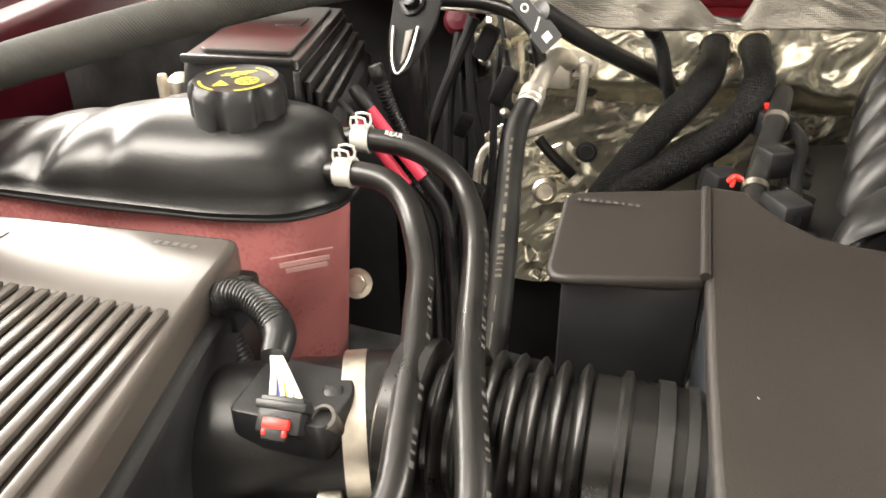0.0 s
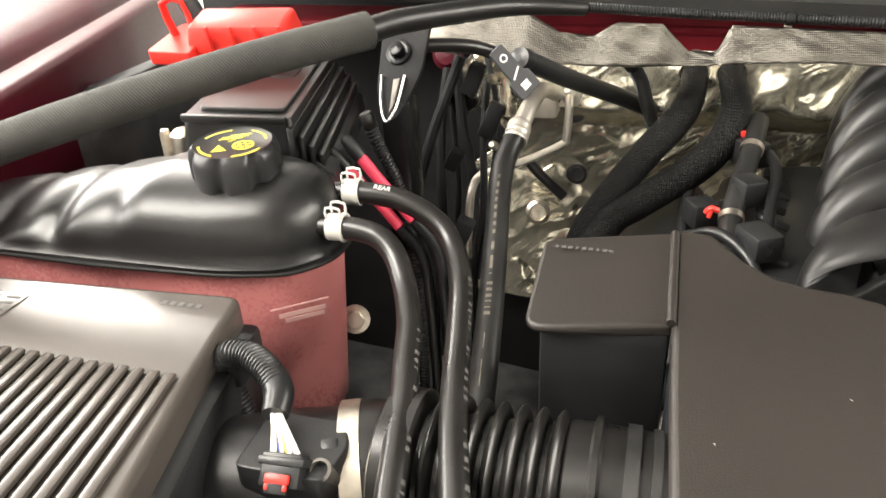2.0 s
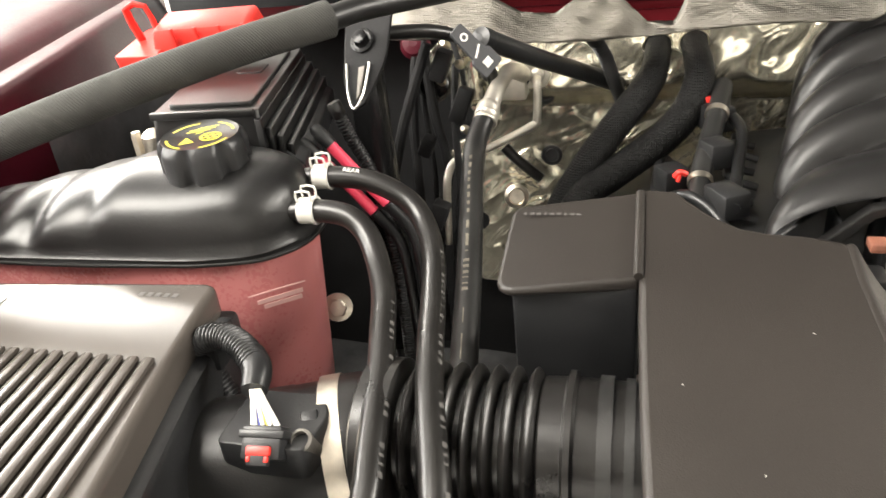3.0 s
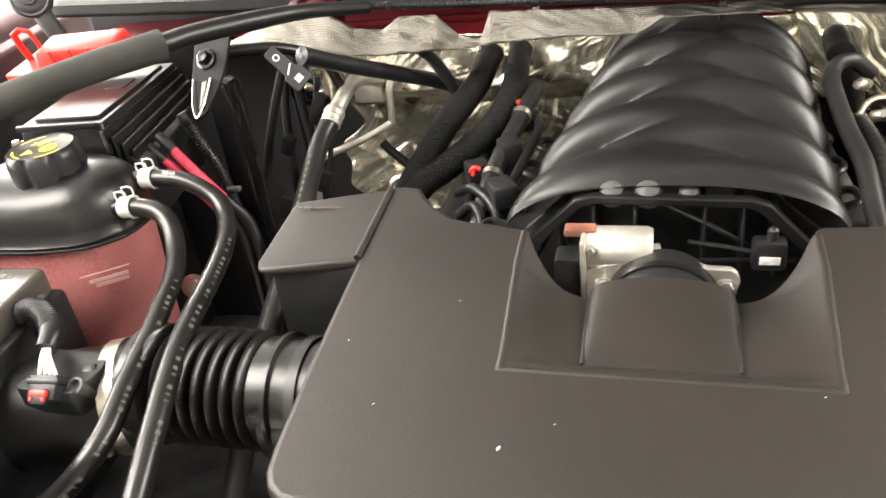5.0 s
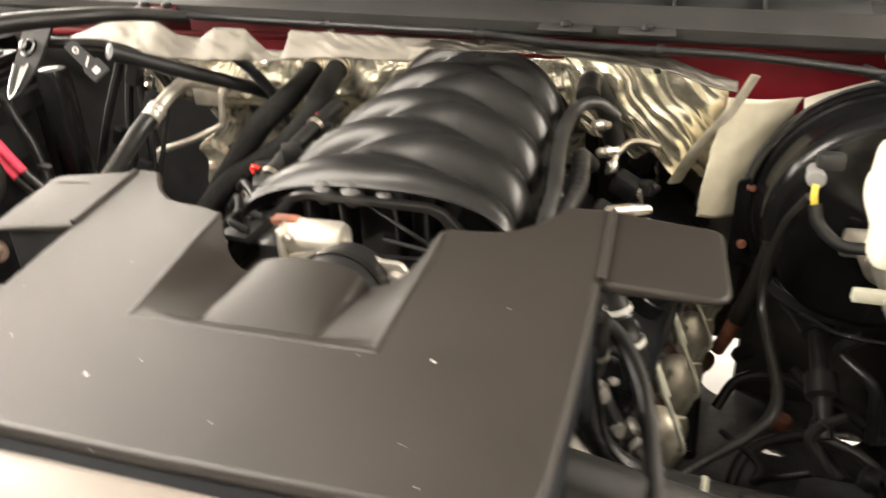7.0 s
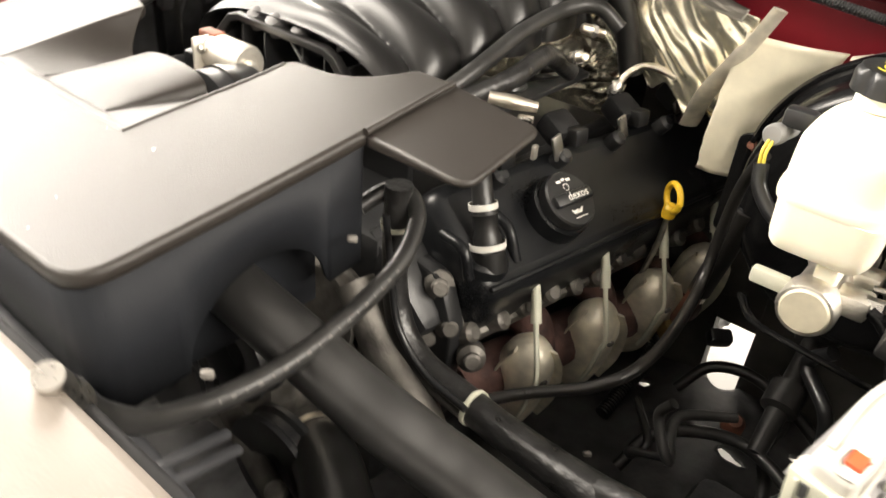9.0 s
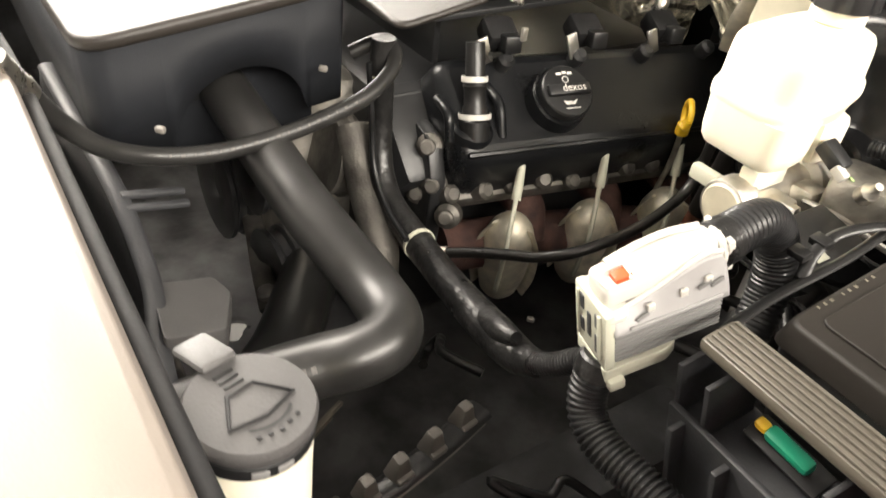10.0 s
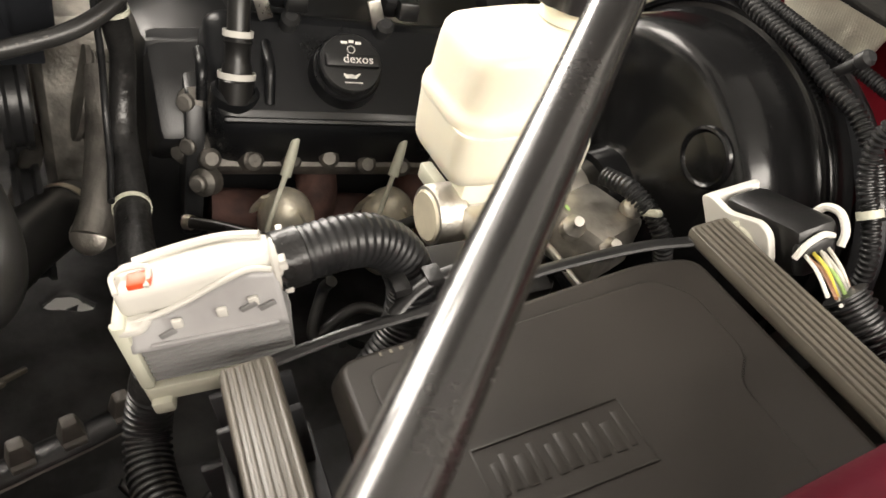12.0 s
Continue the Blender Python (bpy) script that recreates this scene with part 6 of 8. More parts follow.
printing(bpy.data.objects["bypass_hose"], SH, 0.0082, (0.9, -0.3, 1.2), [(0.16 + i * 0.011, 0.005) for i in range(18)], DIMINK, 0.0025)
nk = thing("radiator_neck", (0.385, -0.308, 0.965), "silver radiator filler outlet beside the front panel", "radiator neck")
part("spigot", lathe([(0.007, -0.03), (0.009, 0.0), (0.0105, 0.004), (0.0095, 0.012)], along((0.372, -0.298, 0.938), (-0.4, 0.3, -0.8)), 16), STEEL, nk)
band(nk, (0.368, -0.295, 0.93), (-0.4, 0.3, -0.8), 0.009, 0.008, STEEL, "hose_clamp", "bright spring clamp", ear=True)
H2 = [(0.262, 0.05, 0.885), (0.262, 0.05, 0.845), (0.255, 0.057, 0.797), (0.262, 0.054, 0.757), (0.28, 0.049, 0.725), (0.311, 0.046, 0.704), (0.36, 0.042, 0.7), (0.41, 0.036, 0.7), (0.455, 0.032, 0.701), (0.498, 0.028, 0.704), (0.536, 0.026, 0.707), (0.572, 0.022, 0.714), (0.6, 0.018, 0.73)]
hn = thing("taped_harness", H2[0], "thick taped wiring harness sagging to the connector block", "wiring harness")
part("taped_run", taper(H2, [0.013, 0.0135, 0.0125, 0.013, 0.0145, 0.016, 0.0165, 0.0165, 0.017, 0.018, 0.019, 0.017, 0.012], 20), TAPE, hn)
part("breakout", taper([(0.52, 0.027, 0.712), (0.55, 0.02, 0.726), (0.572, 0.016, 0.737)], [0.014, 0.012, 0.006], 14), TAPE, hn, "lumpy taped breakout")
part("side_cable", tube([(0.262, 0.034, 0.86), (0.27, 0.036, 0.8), (0.285, 0.034, 0.745), (0.325, 0.03, 0.715), (0.38, 0.022, 0.712)], 0.0035, 10), CONDUIT, hn)
part("conduit", corrugated([(0.588, 0.02, 0.722), (0.62, 0.014, 0.75), (0.648, 0.014, 0.782), (0.668, 0.016, 0.8)], 0.0105, 0.0042, 0.0014, 16), CONDUIT, hn)
for p, d, r in (((0.2615, 0.05, 0.845), (0, 0.1, -1), 0.0142), ((0.378, 0.04, 0.7), (1, -0.08, 0), 0.0172)):
    band(hn, p, d, r, 0.005, CREAM, "cable_tie", "pale cable tie")
BH = [(0.345, 0.1, 0.645), (0.373, 0.127, 0.656), (0.403, 0.15, 0.666), (0.43, 0.17, 0.675), (0.455, 0.195, 0.69), (0.464, 0.235, 0.698), (0.463, 0.285, 0.702), (0.459, 0.332, 0.712), (0.453, 0.375, 0.73), (0.452, 0.39, 0.78), (0.462, 0.375, 0.85), (0.48, 0.352, 0.9)]
vac = hose_thing("vacuum_hose", BH, 0.0066, RUBBER, "black rubber vacuum hose rising to the brake booster", seg=16)
band(vac, BH[0], Vector(BH[1]) - Vector(BH[0]), 0.007, 0.008, ZINC, "hose_clamp", "silver ring clamp")
vp = thing("vacuum_sensor", (0.482, 0.345, 0.92), "grey sensor plug with yellow wires on the brake booster", "sensor")
part("plug", lathe([(0.009, -0.034), (0.01, -0.004), (0.011, 0.0), (0.011, 0.012), (0.009, 0.015), (0.004, 0.015)], along((0.483, 0.362, 0.922), (-0.1, -1, 0.1)), 20), GREY, vp)
for dx in (-0.003, 0.001):
    part("wire", tube([(0.483 + dx, 0.348, 0.918), (0.482 + dx, 0.34, 0.908), (0.484 + dx, 0.337, 0.893)], 0.0018, 8, 4), WIRES[1], vp)
part("conduit", tube([(0.483, 0.337, 0.897), (0.49, 0.33, 0.875), (0.515, 0.32, 0.855), (0.545, 0.315, 0.855)], 0.0075, 12), CONDUIT, vp)
part("clip", rbox((0.03, 0.02, 0.02), 0.004, Matrix.Translation((0.497, 0.37, 0.94))), BLACK, vp)
hs2 = thing("exhaust_sleeve", (0.42, 0.35, 0.68), "brown heat sleeve with brass fitting on a black lead", "heat sleeve")
part("upper_hose", tube([(0.462, 0.43, 0.8), (0.452, 0.435, 0.74), (0.44, 0.442, 0.69), (0.434, 0.446, 0.664)], 0.0145, 16), RUBBER, hs2)
part("sleeve", tube([(0.434, 0.446, 0.672), (0.425, 0.45, 0.637), (0.414, 0.46, 0.6)], 0.011, 14), COPPER, hs2)
part("fitting", lathe([(0.013, -0.012), (0.014, 0.0), (0.009, 0.012)], along((0.402, 0.474, 0.568), (0.3, -0.3, 1)), 8), BRASS, hs2)
part("lead", corrugated([(0.402, 0.474, 0.565), (0.392, 0.48, 0.54), (0.39, 0.45, 0.51), (0.385, 0.35, 0.48)], 0.011, 0.005, 0.002, 14), CONDUIT, hs2)

# ---- hoses between the manifold and the right valve cover ----
for pts, r, m, lb2 in (([(0.19, 0.14, 0.9), (0.19, 0.18, 0.912), (0.191, 0.24, 0.93), (0.185, 0.3, 0.944), (0.182, 0.35, 0.956), (0.184, 0.41, 0.966), (0.196, 0.445, 0.972), (0.216, 0.46, 0.97), (0.24, 0.47, 0.95)], 0.0095, RUBBERM, "black rubber hose along the intake manifold"),
                       ([(0.205, 0.16, 0.895), (0.203, 0.2, 0.907), (0.213, 0.28, 0.918), (0.209, 0.34, 0.928), (0.206, 0.37, 0.925), (0.215, 0.41, 0.9)], 0.0115, TAPE, "brown taped harness along the intake manifold"),
                       ([(0.2, 0.46, 0.98), (0.2, 0.5, 0.99), (0.22, 0.52, 0.95), (0.24, 0.53, 0.88)], 0.016, GLOSS, "black pipe at the rear of the manifold")):
    hose_thing("manifold_hose", pts, r, m, lb2)
for p, d in (((0.222, 0.43, 0.95), (0.5, 0.7, -0.2)), ((0.236, 0.38, 0.93), (0.8, -0.4, 0.3))):
    fit2 = thing("hose_fitting", p, "bright metal hose fitting behind the intake manifold", "fitting")
    part("sleeve", lathe([(0.006, -0.018), (0.009, -0.014), (0.009, 0.008), (0.007, 0.012), (0.007, 0.024), (0.004, 0.026)], along(p, d) @ Matrix.Scale(0.75, 4), 16), ZINC, fit2)
    part("nut", lathe([(0.0085, 0), (0.0085, 0.006)], along(p, d), 6), HEAD2, fit2)
fl = thing("fuel_line", (0.26, 0.4, 0.92), "bent metal fuel line with a quick fitting", "fuel line")
part("pipe", tube([(0.238, 0.5, 0.868), (0.243, 0.51, 0.884), (0.256, 0.522, 0.896), (0.275, 0.53, 0.897), (0.3, 0.535, 0.89)], 0.0046, 10), ZINC, fl)
part("fitting", lathe([(0.006, 0), (0.009, 0.004), (0.009, 0.02), (0.006, 0.024)], along((0.235, 0.496, 0.852), (0.1, 0.3, 0.9)), 12), STEEL, fl)
br2 = thing("pipe_sleeve", (0.3, 0.15, 0.93), "small bare metal sleeve and clips behind the cover tab", "pipe sleeve")
part("sleeve", taper([(0.2572, 0.1792, 0.935), (0.27754999999999996, 0.1925, 0.9325000000000001), (0.2979, 0.2058, 0.93)], [0.006, 0.0075, 0.005], 14), ZINC, br2)
part("clip", rbox((0.016, 0.005, 0.008), 0.002, Matrix.Translation((0.2935, 0.194, 0.92)) @ Matrix.Rotation(0.5, 4, "Z")), STEEL, br2)
part("tip", rbox((0.005, 0.008, 0.016), 0.002, Matrix.Translation((0.3032, 0.2037, 0.885))), HEAD, br2)

# ---- brake booster, master cylinder and reservoir ----
bb = thing("brake_booster", (0.575, 0.45, 0.85), "large round black brake booster on the firewall", "brake booster")
YB = along((0.592, 0.0, 0.832), (0, 1, 0))
part("front_shell", lathe([(0.03, 0.383), (0.036, 0.384), (0.038, 0.41), (0.044, 0.4145), (0.1, 0.418), (0.132, 0.42), (0.14, 0.4225), (0.146, 0.428), (0.15, 0.437), (0.152, 0.448), (0.153, 0.485), (0.157, 0.4905), (0.164, 0.492)], YB, 72), BOOST, bb)
part("rim", lathe([(0.162, 0.489), (0.166, 0.488), (0.169, 0.492), (0.169, 0.5), (0.162, 0.502)], YB, 64, cap=False), BOOST, bb)
part("rear_shell", lathe([(0.162, 0.5), (0.166, 0.51), (0.16, 0.54), (0.12, 0.58), (0.08, 0.62), (0.08, 0.7)], YB, 48), BOOST, bb)
part("mounting_plate", lathe([(0.165, 0.52), (0.186, 0.52), (0.188, 0.523), (0.186, 0.53), (0.165, 0.53)], along((0.605, 0.0, 0.815), (0, 1, 0)), 56, cap=False), HINGE, bb, "dull grey mounting plate edge")
part("dimple", lathe([(0.0255, 0.001), (0.0245, 0.0035), (0.0225, 0.0045), (0.0205, 0.003), (0.0195, 0.001), (0.001, 0.0005)], along((0.666, 0.42, 0.916), (0.0, -1, 0)), 44), BOOST, bb)
part("mount_bracket", prism(rounded([(-0.014, -0.08), (0.02, -0.08), (0.02, 0.05), (0.01, 0.06), (-0.014, 0.05)], 0.008, 3), 0, 0.006, 0.002, Matrix.Translation((0.425, 0.5, 0.81)) @ Matrix.Rotation(radians(90), 4, "X")), BOOST, bb)
for p in ((0.43, 0.492, 0.852), (0.428, 0.49, 0.765)):
    bolt(bb, p, (0, -1, 0.1), 0.0045, 0.006, COPPER)
mc = thing("master_cylinder", (0.575, 0.27, 0.83), "cast aluminium brake master cylinder with brake lines", "master cylinder")
MB = along((0.577, 0.022, 0.826), (0, 1, 0))
part("barrel", lathe([(0.02, 0.2), (0.0245, 0.201), (0.026, 0.205), (0.026, 0.225), (0.0215, 0.23), (0.0215, 0.31), (0.03, 0.315), (0.03, 0.365)], MB, 32), ALU, mc)
part("end_cap", lathe([(0.001, 0.1985), (0.02, 0.1985), (0.0225, 0.201)], MB, 32), ENDCAP, mc, "pale yellowish end cap")
part("flange", rbox((0.1, 0.012, 0.04), 0.006, Matrix.Translation((0.577, 0.376, 0.834))), ALU, mc)
part("port_boss", rbox((0.03, 0.03, 0.022), 0.005, Matrix.Translation((0.607, 0.257, 0.835))), ALU, mc)
part("port_boss", rbox((0.026, 0.028, 0.024), 0.005, Matrix.Translation((0.607, 0.31, 0.832))), ALU, mc)
part("side_lug", rbox((0.035, 0.012, 0.016), 0.003, Matrix.Translation((0.537, 0.247, 0.83))), CREAM, mc)
part("nut", lathe([(0.008, 0), (0.008, 0.014), (0.005, 0.016)], along((0.616, 0.254, 0.84), (1, 0.1, 0)), 6), STEEL, mc)
part("brake_line", tube([(0.63, 0.255, 0.84), (0.67, 0.258, 0.838), (0.71, 0.265, 0.832), (0.74, 0.29, 0.82), (0.75, 0.36, 0.81)], 0.0034, 8), BOOST, mc)
part("brake_line", tube([(0.615, 0.29, 0.838), (0.65, 0.295, 0.838), (0.69, 0.3, 0.832), (0.73, 0.32, 0.82)], 0.0034, 8), STEEL, mc)
part("line_sleeve", tube([(0.622, 0.252, 0.837), (0.636, 0.25, 0.83), (0.652, 0.246, 0.812), (0.66, 0.24, 0.79)], 0.0075, 12), BOOST, mc, "black sleeved brake line")
rv = thing("brake_fluid_reservoir", (0.577, 0.28, 0.85), "milky white brake fluid reservoir with a black cap", "fluid reservoir")
RP = rounded([(0.532, 0.234), (0.618, 0.232), (0.624, 0.295), (0.616, 0.35), (0.545, 0.352), (0.533, 0.305)], 0.024, 6)


def shrunk(poly, k, cx=0.577, cy=0.292):
    return [(cx + (x - cx) * k, cy + (y - cy) * k) for x, y in poly]


def stack(rings):
    v, f = [], []
    n = len(rings[0][0])
    for poly, z, *tilt in rings:
        v += [(x, y, z + (tilt[0] if tilt else 0) * (y - 0.24)) for x, y in poly]
    for i in range(len(rings) - 1):
        for k in range(n):
            j = (k + 1) % n
            f.append((i * n + k, i * n + j, (i + 1) * n + j, (i + 1) * n + k))
    f.append(tuple(range(n - 1, -1, -1)))
    f.append(tuple((len(rings) - 1) * n + k for k in range(n)))
    return v, f


part("upper_tank", stack([(shrunk(RP, 0.9), 0.905), (shrunk(RP, 0.98), 0.908, 0.15), (shrunk(RP, 1.03), 0.911, 0.15), (shrunk(RP, 1.05), 0.914, 0.15), (shrunk(RP, 1.055), 0.919, 0.15), (shrunk(RP, 1.04), 0.9235, 0.15), (shrunk(RP, 1.0), 0.9265, 0.15), (shrunk(RP, 0.985), 0.932, 0.14), (shrunk(RP, 0.975), 0.948, 0.1), (shrunk(RP, 0.965), 0.958, 0.08), (shrunk(RP, 0.945), 0.965, 0.08), (shrunk(RP, 0.9), 0.9695, 0.09), (shrunk(RP, 0.8), 0.972, 0.1), (shrunk(RP, 0.4), 0.974, 0.1)]), WHITE, rv)
LP = rounded([(0.536, 0.232), (0.62, 0.23), (0.625, 0.262), (0.618, 0.3), (0.546, 0.302), (0.535, 0.27)], [0.03, 0.03, 0.012, 0.02, 0.02, 0.012], 6)
part("front_chamber", stack([(shrunk(LP, 0.7, 0.576, 0.265), 0.866), (shrunk(LP, 0.88, 0.577, 0.265), 0.868), (shrunk(LP, 0.955, 0.578, 0.265), 0.873), (shrunk(LP, 0.99, 0.579, 0.265), 0.882), (shrunk(LP, 1.02, 0.58, 0.265), 0.913)]), WHITE, rv)
part("rear_chamber", rbox((0.05, 0.05, 0.05), 0.012, Matrix.Translation((0.59, 0.338, 0.878))), WHITE, rv)
part("foot", rbox((0.02, 0.05, 0.03), 0.004, Matrix.Translation((0.592, 0.28, 0.842))), WHITE, rv)
part("neck", lathe([(0.024, 0), (0.024, 0.014)], along((0.574, 0.328, 0.982), (0, 0, 1)), 26), WHITE, rv)
cap2 = part("cap", fluted(0.031, 0.022, 6, 0.004, along((0.574, 0.328, 0.995), (0, -0.05, 1))), BLACK, rv, "black screw cap with yellow warning print")
KM = along((0.574, 0.328, 0.995), (0, -0.05, 1))
part("warning_print", merge(ink_arc(0.008, 0.0105, 0, 6.28, 0.0216, KM, 20), ink_arc(0.014, 0.0165, 0.6, 2.5, 0.0216, KM), ink_arc(0.014, 0.0165, 3.7, 5.6, 0.0216, KM), ([KM @ Vector(p) for p in ((-0.005, -0.0015, 0.0216), (0.005, -0.0015, 0.0216), (0.005, 0.0015, 0.0216), (-0.005, 0.0015, 0.0216))], [(0, 1, 2, 3)])), YELLOW, cap2, "yellow warning print", smooth=False)
rv.location.x -= 0.0085
rv.location.z += 0.001
mc.location += Vector((0.004, 0.013, -0.006))
ls = thing("level_sensor_plug", (0.62, 0.3, 0.87), "black level sensor plug with a white latch", "electrical plug")
part("plug", rbox((0.03, 0.018, 0.015), 0.003, Matrix.Translation((0.622, 0.315, 0.878)) @ Matrix.Rotation(0.5, 4, "Y")), BLACK, ls)
part("latch", rbox((0.014, 0.01, 0.01), 0.002, Matrix.Translation((0.637, 0.307, 0.87)) @ Matrix.Rotation(0.5, 4, "Y")), WHITE2, ls)
part("wire", tube([(0.642, 0.318, 0.866), (0.657, 0.325, 0.856), (0.667, 0.34, 0.846)], 0.0015, 6), WIRES[4], ls)
ab = thing("brake_valve_block", (0.66, 0.3, 0.85), "cast brake valve block with fittings beside the booster", "valve block")
part("block", rbox((0.06, 0.06, 0.05), 0.008, Matrix.Translation((0.65, 0.345, 0.84)) @ Matrix.Rotation(0.3, 4, "Z")), HEAD, ab)
for p in ((0.664, 0.31, 0.862), (0.684, 0.335, 0.852), (0.66, 0.37, 0.868)):
    part("fitting", lathe([(0.009, -0.004), (0.009, 0.008), (0.005, 0.012), (0.004, 0.02)], along(p, (0.5, -0.3, 0.8)), 10), ALU, ab)
part("conduit", corrugated([(0.63, 0.36, 0.88), (0.66, 0.365, 0.885), (0.69, 0.375, 0.87), (0.7, 0.385, 0.84)], 0.008, 0.004, 0.0014, 12), CONDUIT, ab)
part("cable_tie", rbox((0.02, 0.006, 0.006), 0.002, Matrix.Translation((0.682, 0.366, 0.882)) @ Matrix.Rotation(-0.6, 4, "Y")), CREAM, ab)
bx = thing("black_module", (0.67, 0.24, 0.85), "small black control module beside the master cylinder", "control module")
part("case", rbox((0.055, 0.085, 0.02), 0.003, Matrix.Translation((0.672, 0.235, 0.838)) @ Matrix.Rotation(0.2, 4, "Y")), GLOSS, bx)
part("label_tag", rbox((0.01, 0.016, 0.0006), 0, Matrix.Translation((0.692, 0.212, 0.846)) @ Matrix.Rotation(0.2, 4, "Y")), CREAM, bx, "pale printed label")

FRAME[0] = DRIVER_SIDE
# ---- connector block ----
ECM = axes((0.6645, 0.075, 0.83), (0.12, 0.95, 0.27), (0.12, -0.25, 1)) @ Matrix.Diagonal((0.79, 0.79, 0.86, 1.0))   # x: along the block, z: up
ck = thing("connector_block", (0.67, 0.08, 0.77), "white and grey ribbed engine harness connector block", "connector block")
part("body", rbox((0.098, 0.046, 0.046), 0.004, ECM @ Matrix.Translation((0, 0, -0.028))), GREY, ck, "grey ribbed body")
for i in range(9):
    part("rib", rbox((0.1, 0.05, 0.0016), 0.0006, ECM @ Matrix.Translation((0.001, 0, -0.047 + i * 0.0043))), GREY, ck)


def ridge_line(x):
    """Height of the sloping panel's upper edge along the block."""
    keys = [(-0.06, 0.003), (-0.03, 0.004), (-0.01, 0.01), (0.016, 0.021), (0.036, 0.027), (0.06, 0.023)]
    for a, b in zip(keys, keys[1:]):
        if x <= b[0]:
            return a[1] + (b[1] - a[1]) * (x - a[0]) / (b[0] - a[0])
    return keys[-1][1]


for sy in (-1, 1):
    thicken(part("side_lens", grid(24, 6, lambda u, v: ECM @ Vector((-0.052 + 0.105 * u, sy * (0.0295 - 0.0145 * v ** 1.3), -0.013 + (ridge_line(-0.052 + 0.105 * u) + 0.013) * v))), PALEGREY, ck, "pale grey sloping side panel"), 0.002)
part("cover", prism(rounded([(-0.054, -0.016), (0.02, -0.0145), (0.05, -0.013), (0.056, 0.0), (0.05, 0.016), (0.02, 0.018), (-0.054, 0.018)], 0.008, 4), lambda x, y: 0.004 + 0.1 * max(0, x + 0.01), lambda x, y: 0.026 + 0.06 * (x + 0.05), 0.006, ECM, 3), WHITE2, ck, "white moulded cover")
part("cover_lip", prism(rounded([(-0.06, -0.027), (-0.04, -0.028), (-0.034, -0.016), (-0.034, 0.016), (-0.04, 0.028), (-0.06, 0.027)], 0.006, 4), 0.0, 0.006, 0.002, ECM), WHITE2, ck)
part("cover_ridge", tube([ECM @ Vector(p) for p in ((-0.04, 0.012, 0.028), (-0.01, 0.016, 0.03), (0.02, 0.016, 0.032), (0.045, 0.01, 0.033))], 0.0025, 8, 5), WHITE2, ck)
part("lever", tube([ECM @ Vector(p) for p in ((-0.054, -0.02, 0.004), (-0.03, -0.017, 0.006), (-0.01, -0.0165, 0.012), (0.016, -0.0165, 0.0225), (0.036, -0.0165, 0.0285), (0.05, -0.0165, 0.025))], 0.0018, 8, 5), WHITE2, ck)
for x in (-0.03, 0.0, 0.022):
    part("lever_tab", rbox((0.007, 0.004, 0.007), 0.0012, ECM @ Matrix.Translation((x + 0.012, -0.0245, 0.002 + 0.2 * max(0, x + 0.012)))), WHITE2, ck)
part("lens_ridge", rbox((0.085, 0.003, 0.0028), 0.001, ECM @ Matrix.Translation((0.004, -0.0292, -0.0095))), PALEGREY, ck)
for x, z in ((-0.026, -0.004), (0.03, 0.006), (0.042, 0.004)):
    part("lens_window", rbox((0.012, 0.0016, 0.004), 0.0005, ECM @ Matrix.Translation((x, -0.0262, z)) @ Matrix.Rotation(-0.35, 4, "Y")), GREY, ck)
part("lock", rbox((0.016, 0.013, 0.006), 0.002, ECM @ Matrix.Translation((-0.035, -0.006, 0.0272))), ORANGE, ck, "orange lock tab")
part("lock_frame", tube([ECM @ Vector(p) for p in ((-0.05, -0.014, 0.026), (-0.052, 0.002, 0.029), (-0.03, 0.003, 0.03), (-0.03, -0.014, 0.028))], 0.0016, 6, 4), WHITE2, ck)
endf = part("end_frame", rbox((0.01, 0.054, 0.062), 0.003, ECM @ Matrix.Translation((-0.055, 0, -0.022))), CREAM, ck, "cream end frame with slots")
for dy, dz, hh2 in ((-0.013, -0.006, 0.014), (-0.013, -0.032, 0.02), (0.012, -0.004, 0.016), (0.012, -0.03, 0.014), (0.0, -0.02, 0.026)):
    part("window", rbox((0.002, 0.006, hh2), 0.0006, ECM @ Matrix.Translation((-0.0601, dy, dz))), DARK, endf, "dark slot")
for dy in (-0.018, 0.018):
    part("end_rib", rbox((0.004, 0.004, 0.05), 0.001, ECM @ Matrix.Translation((-0.0605, dy, -0.02))), CREAM, endf)
part("foot_frame", prism(rounded([(-0.06, -0.026), (0.0, -0.026), (0.014, -0.018), (0.014, 0.022), (-0.06, 0.026)], 0.004, 3), -0.068, -0.054, 0.002, ECM), CREAM, ck, "cream lower frame")
part("foot_clip", rbox((0.016, 0.02, 0.012), 0.003, ECM @ Matrix.Translation((-0.05, -0.022, -0.07))), CREAM, ck)
for dy in (-0.02, 0.02):
    part("exit_post", rbox((0.006, 0.004, 0.026), 0.0015, ECM @ Matrix.Translation((0.058, dy * 0.85, 0.016))), WHITE2, ck)
part("exit_bar", rbox((0.005, 0.038, 0.004), 0.0015, ECM @ Matrix.Translation((0.058, 0, 0.03))), WHITE2, ck)
part("cable_exit", lathe([(0.017, -0.006), (0.019, -0.004), (0.019, 0.004), (0.017, 0.006)], ECM @ Matrix.Translation((0.056, 0, 0.016)) @ Matrix.Rotation(radians(90), 4, "Y"), 24), WHITE2, ck)
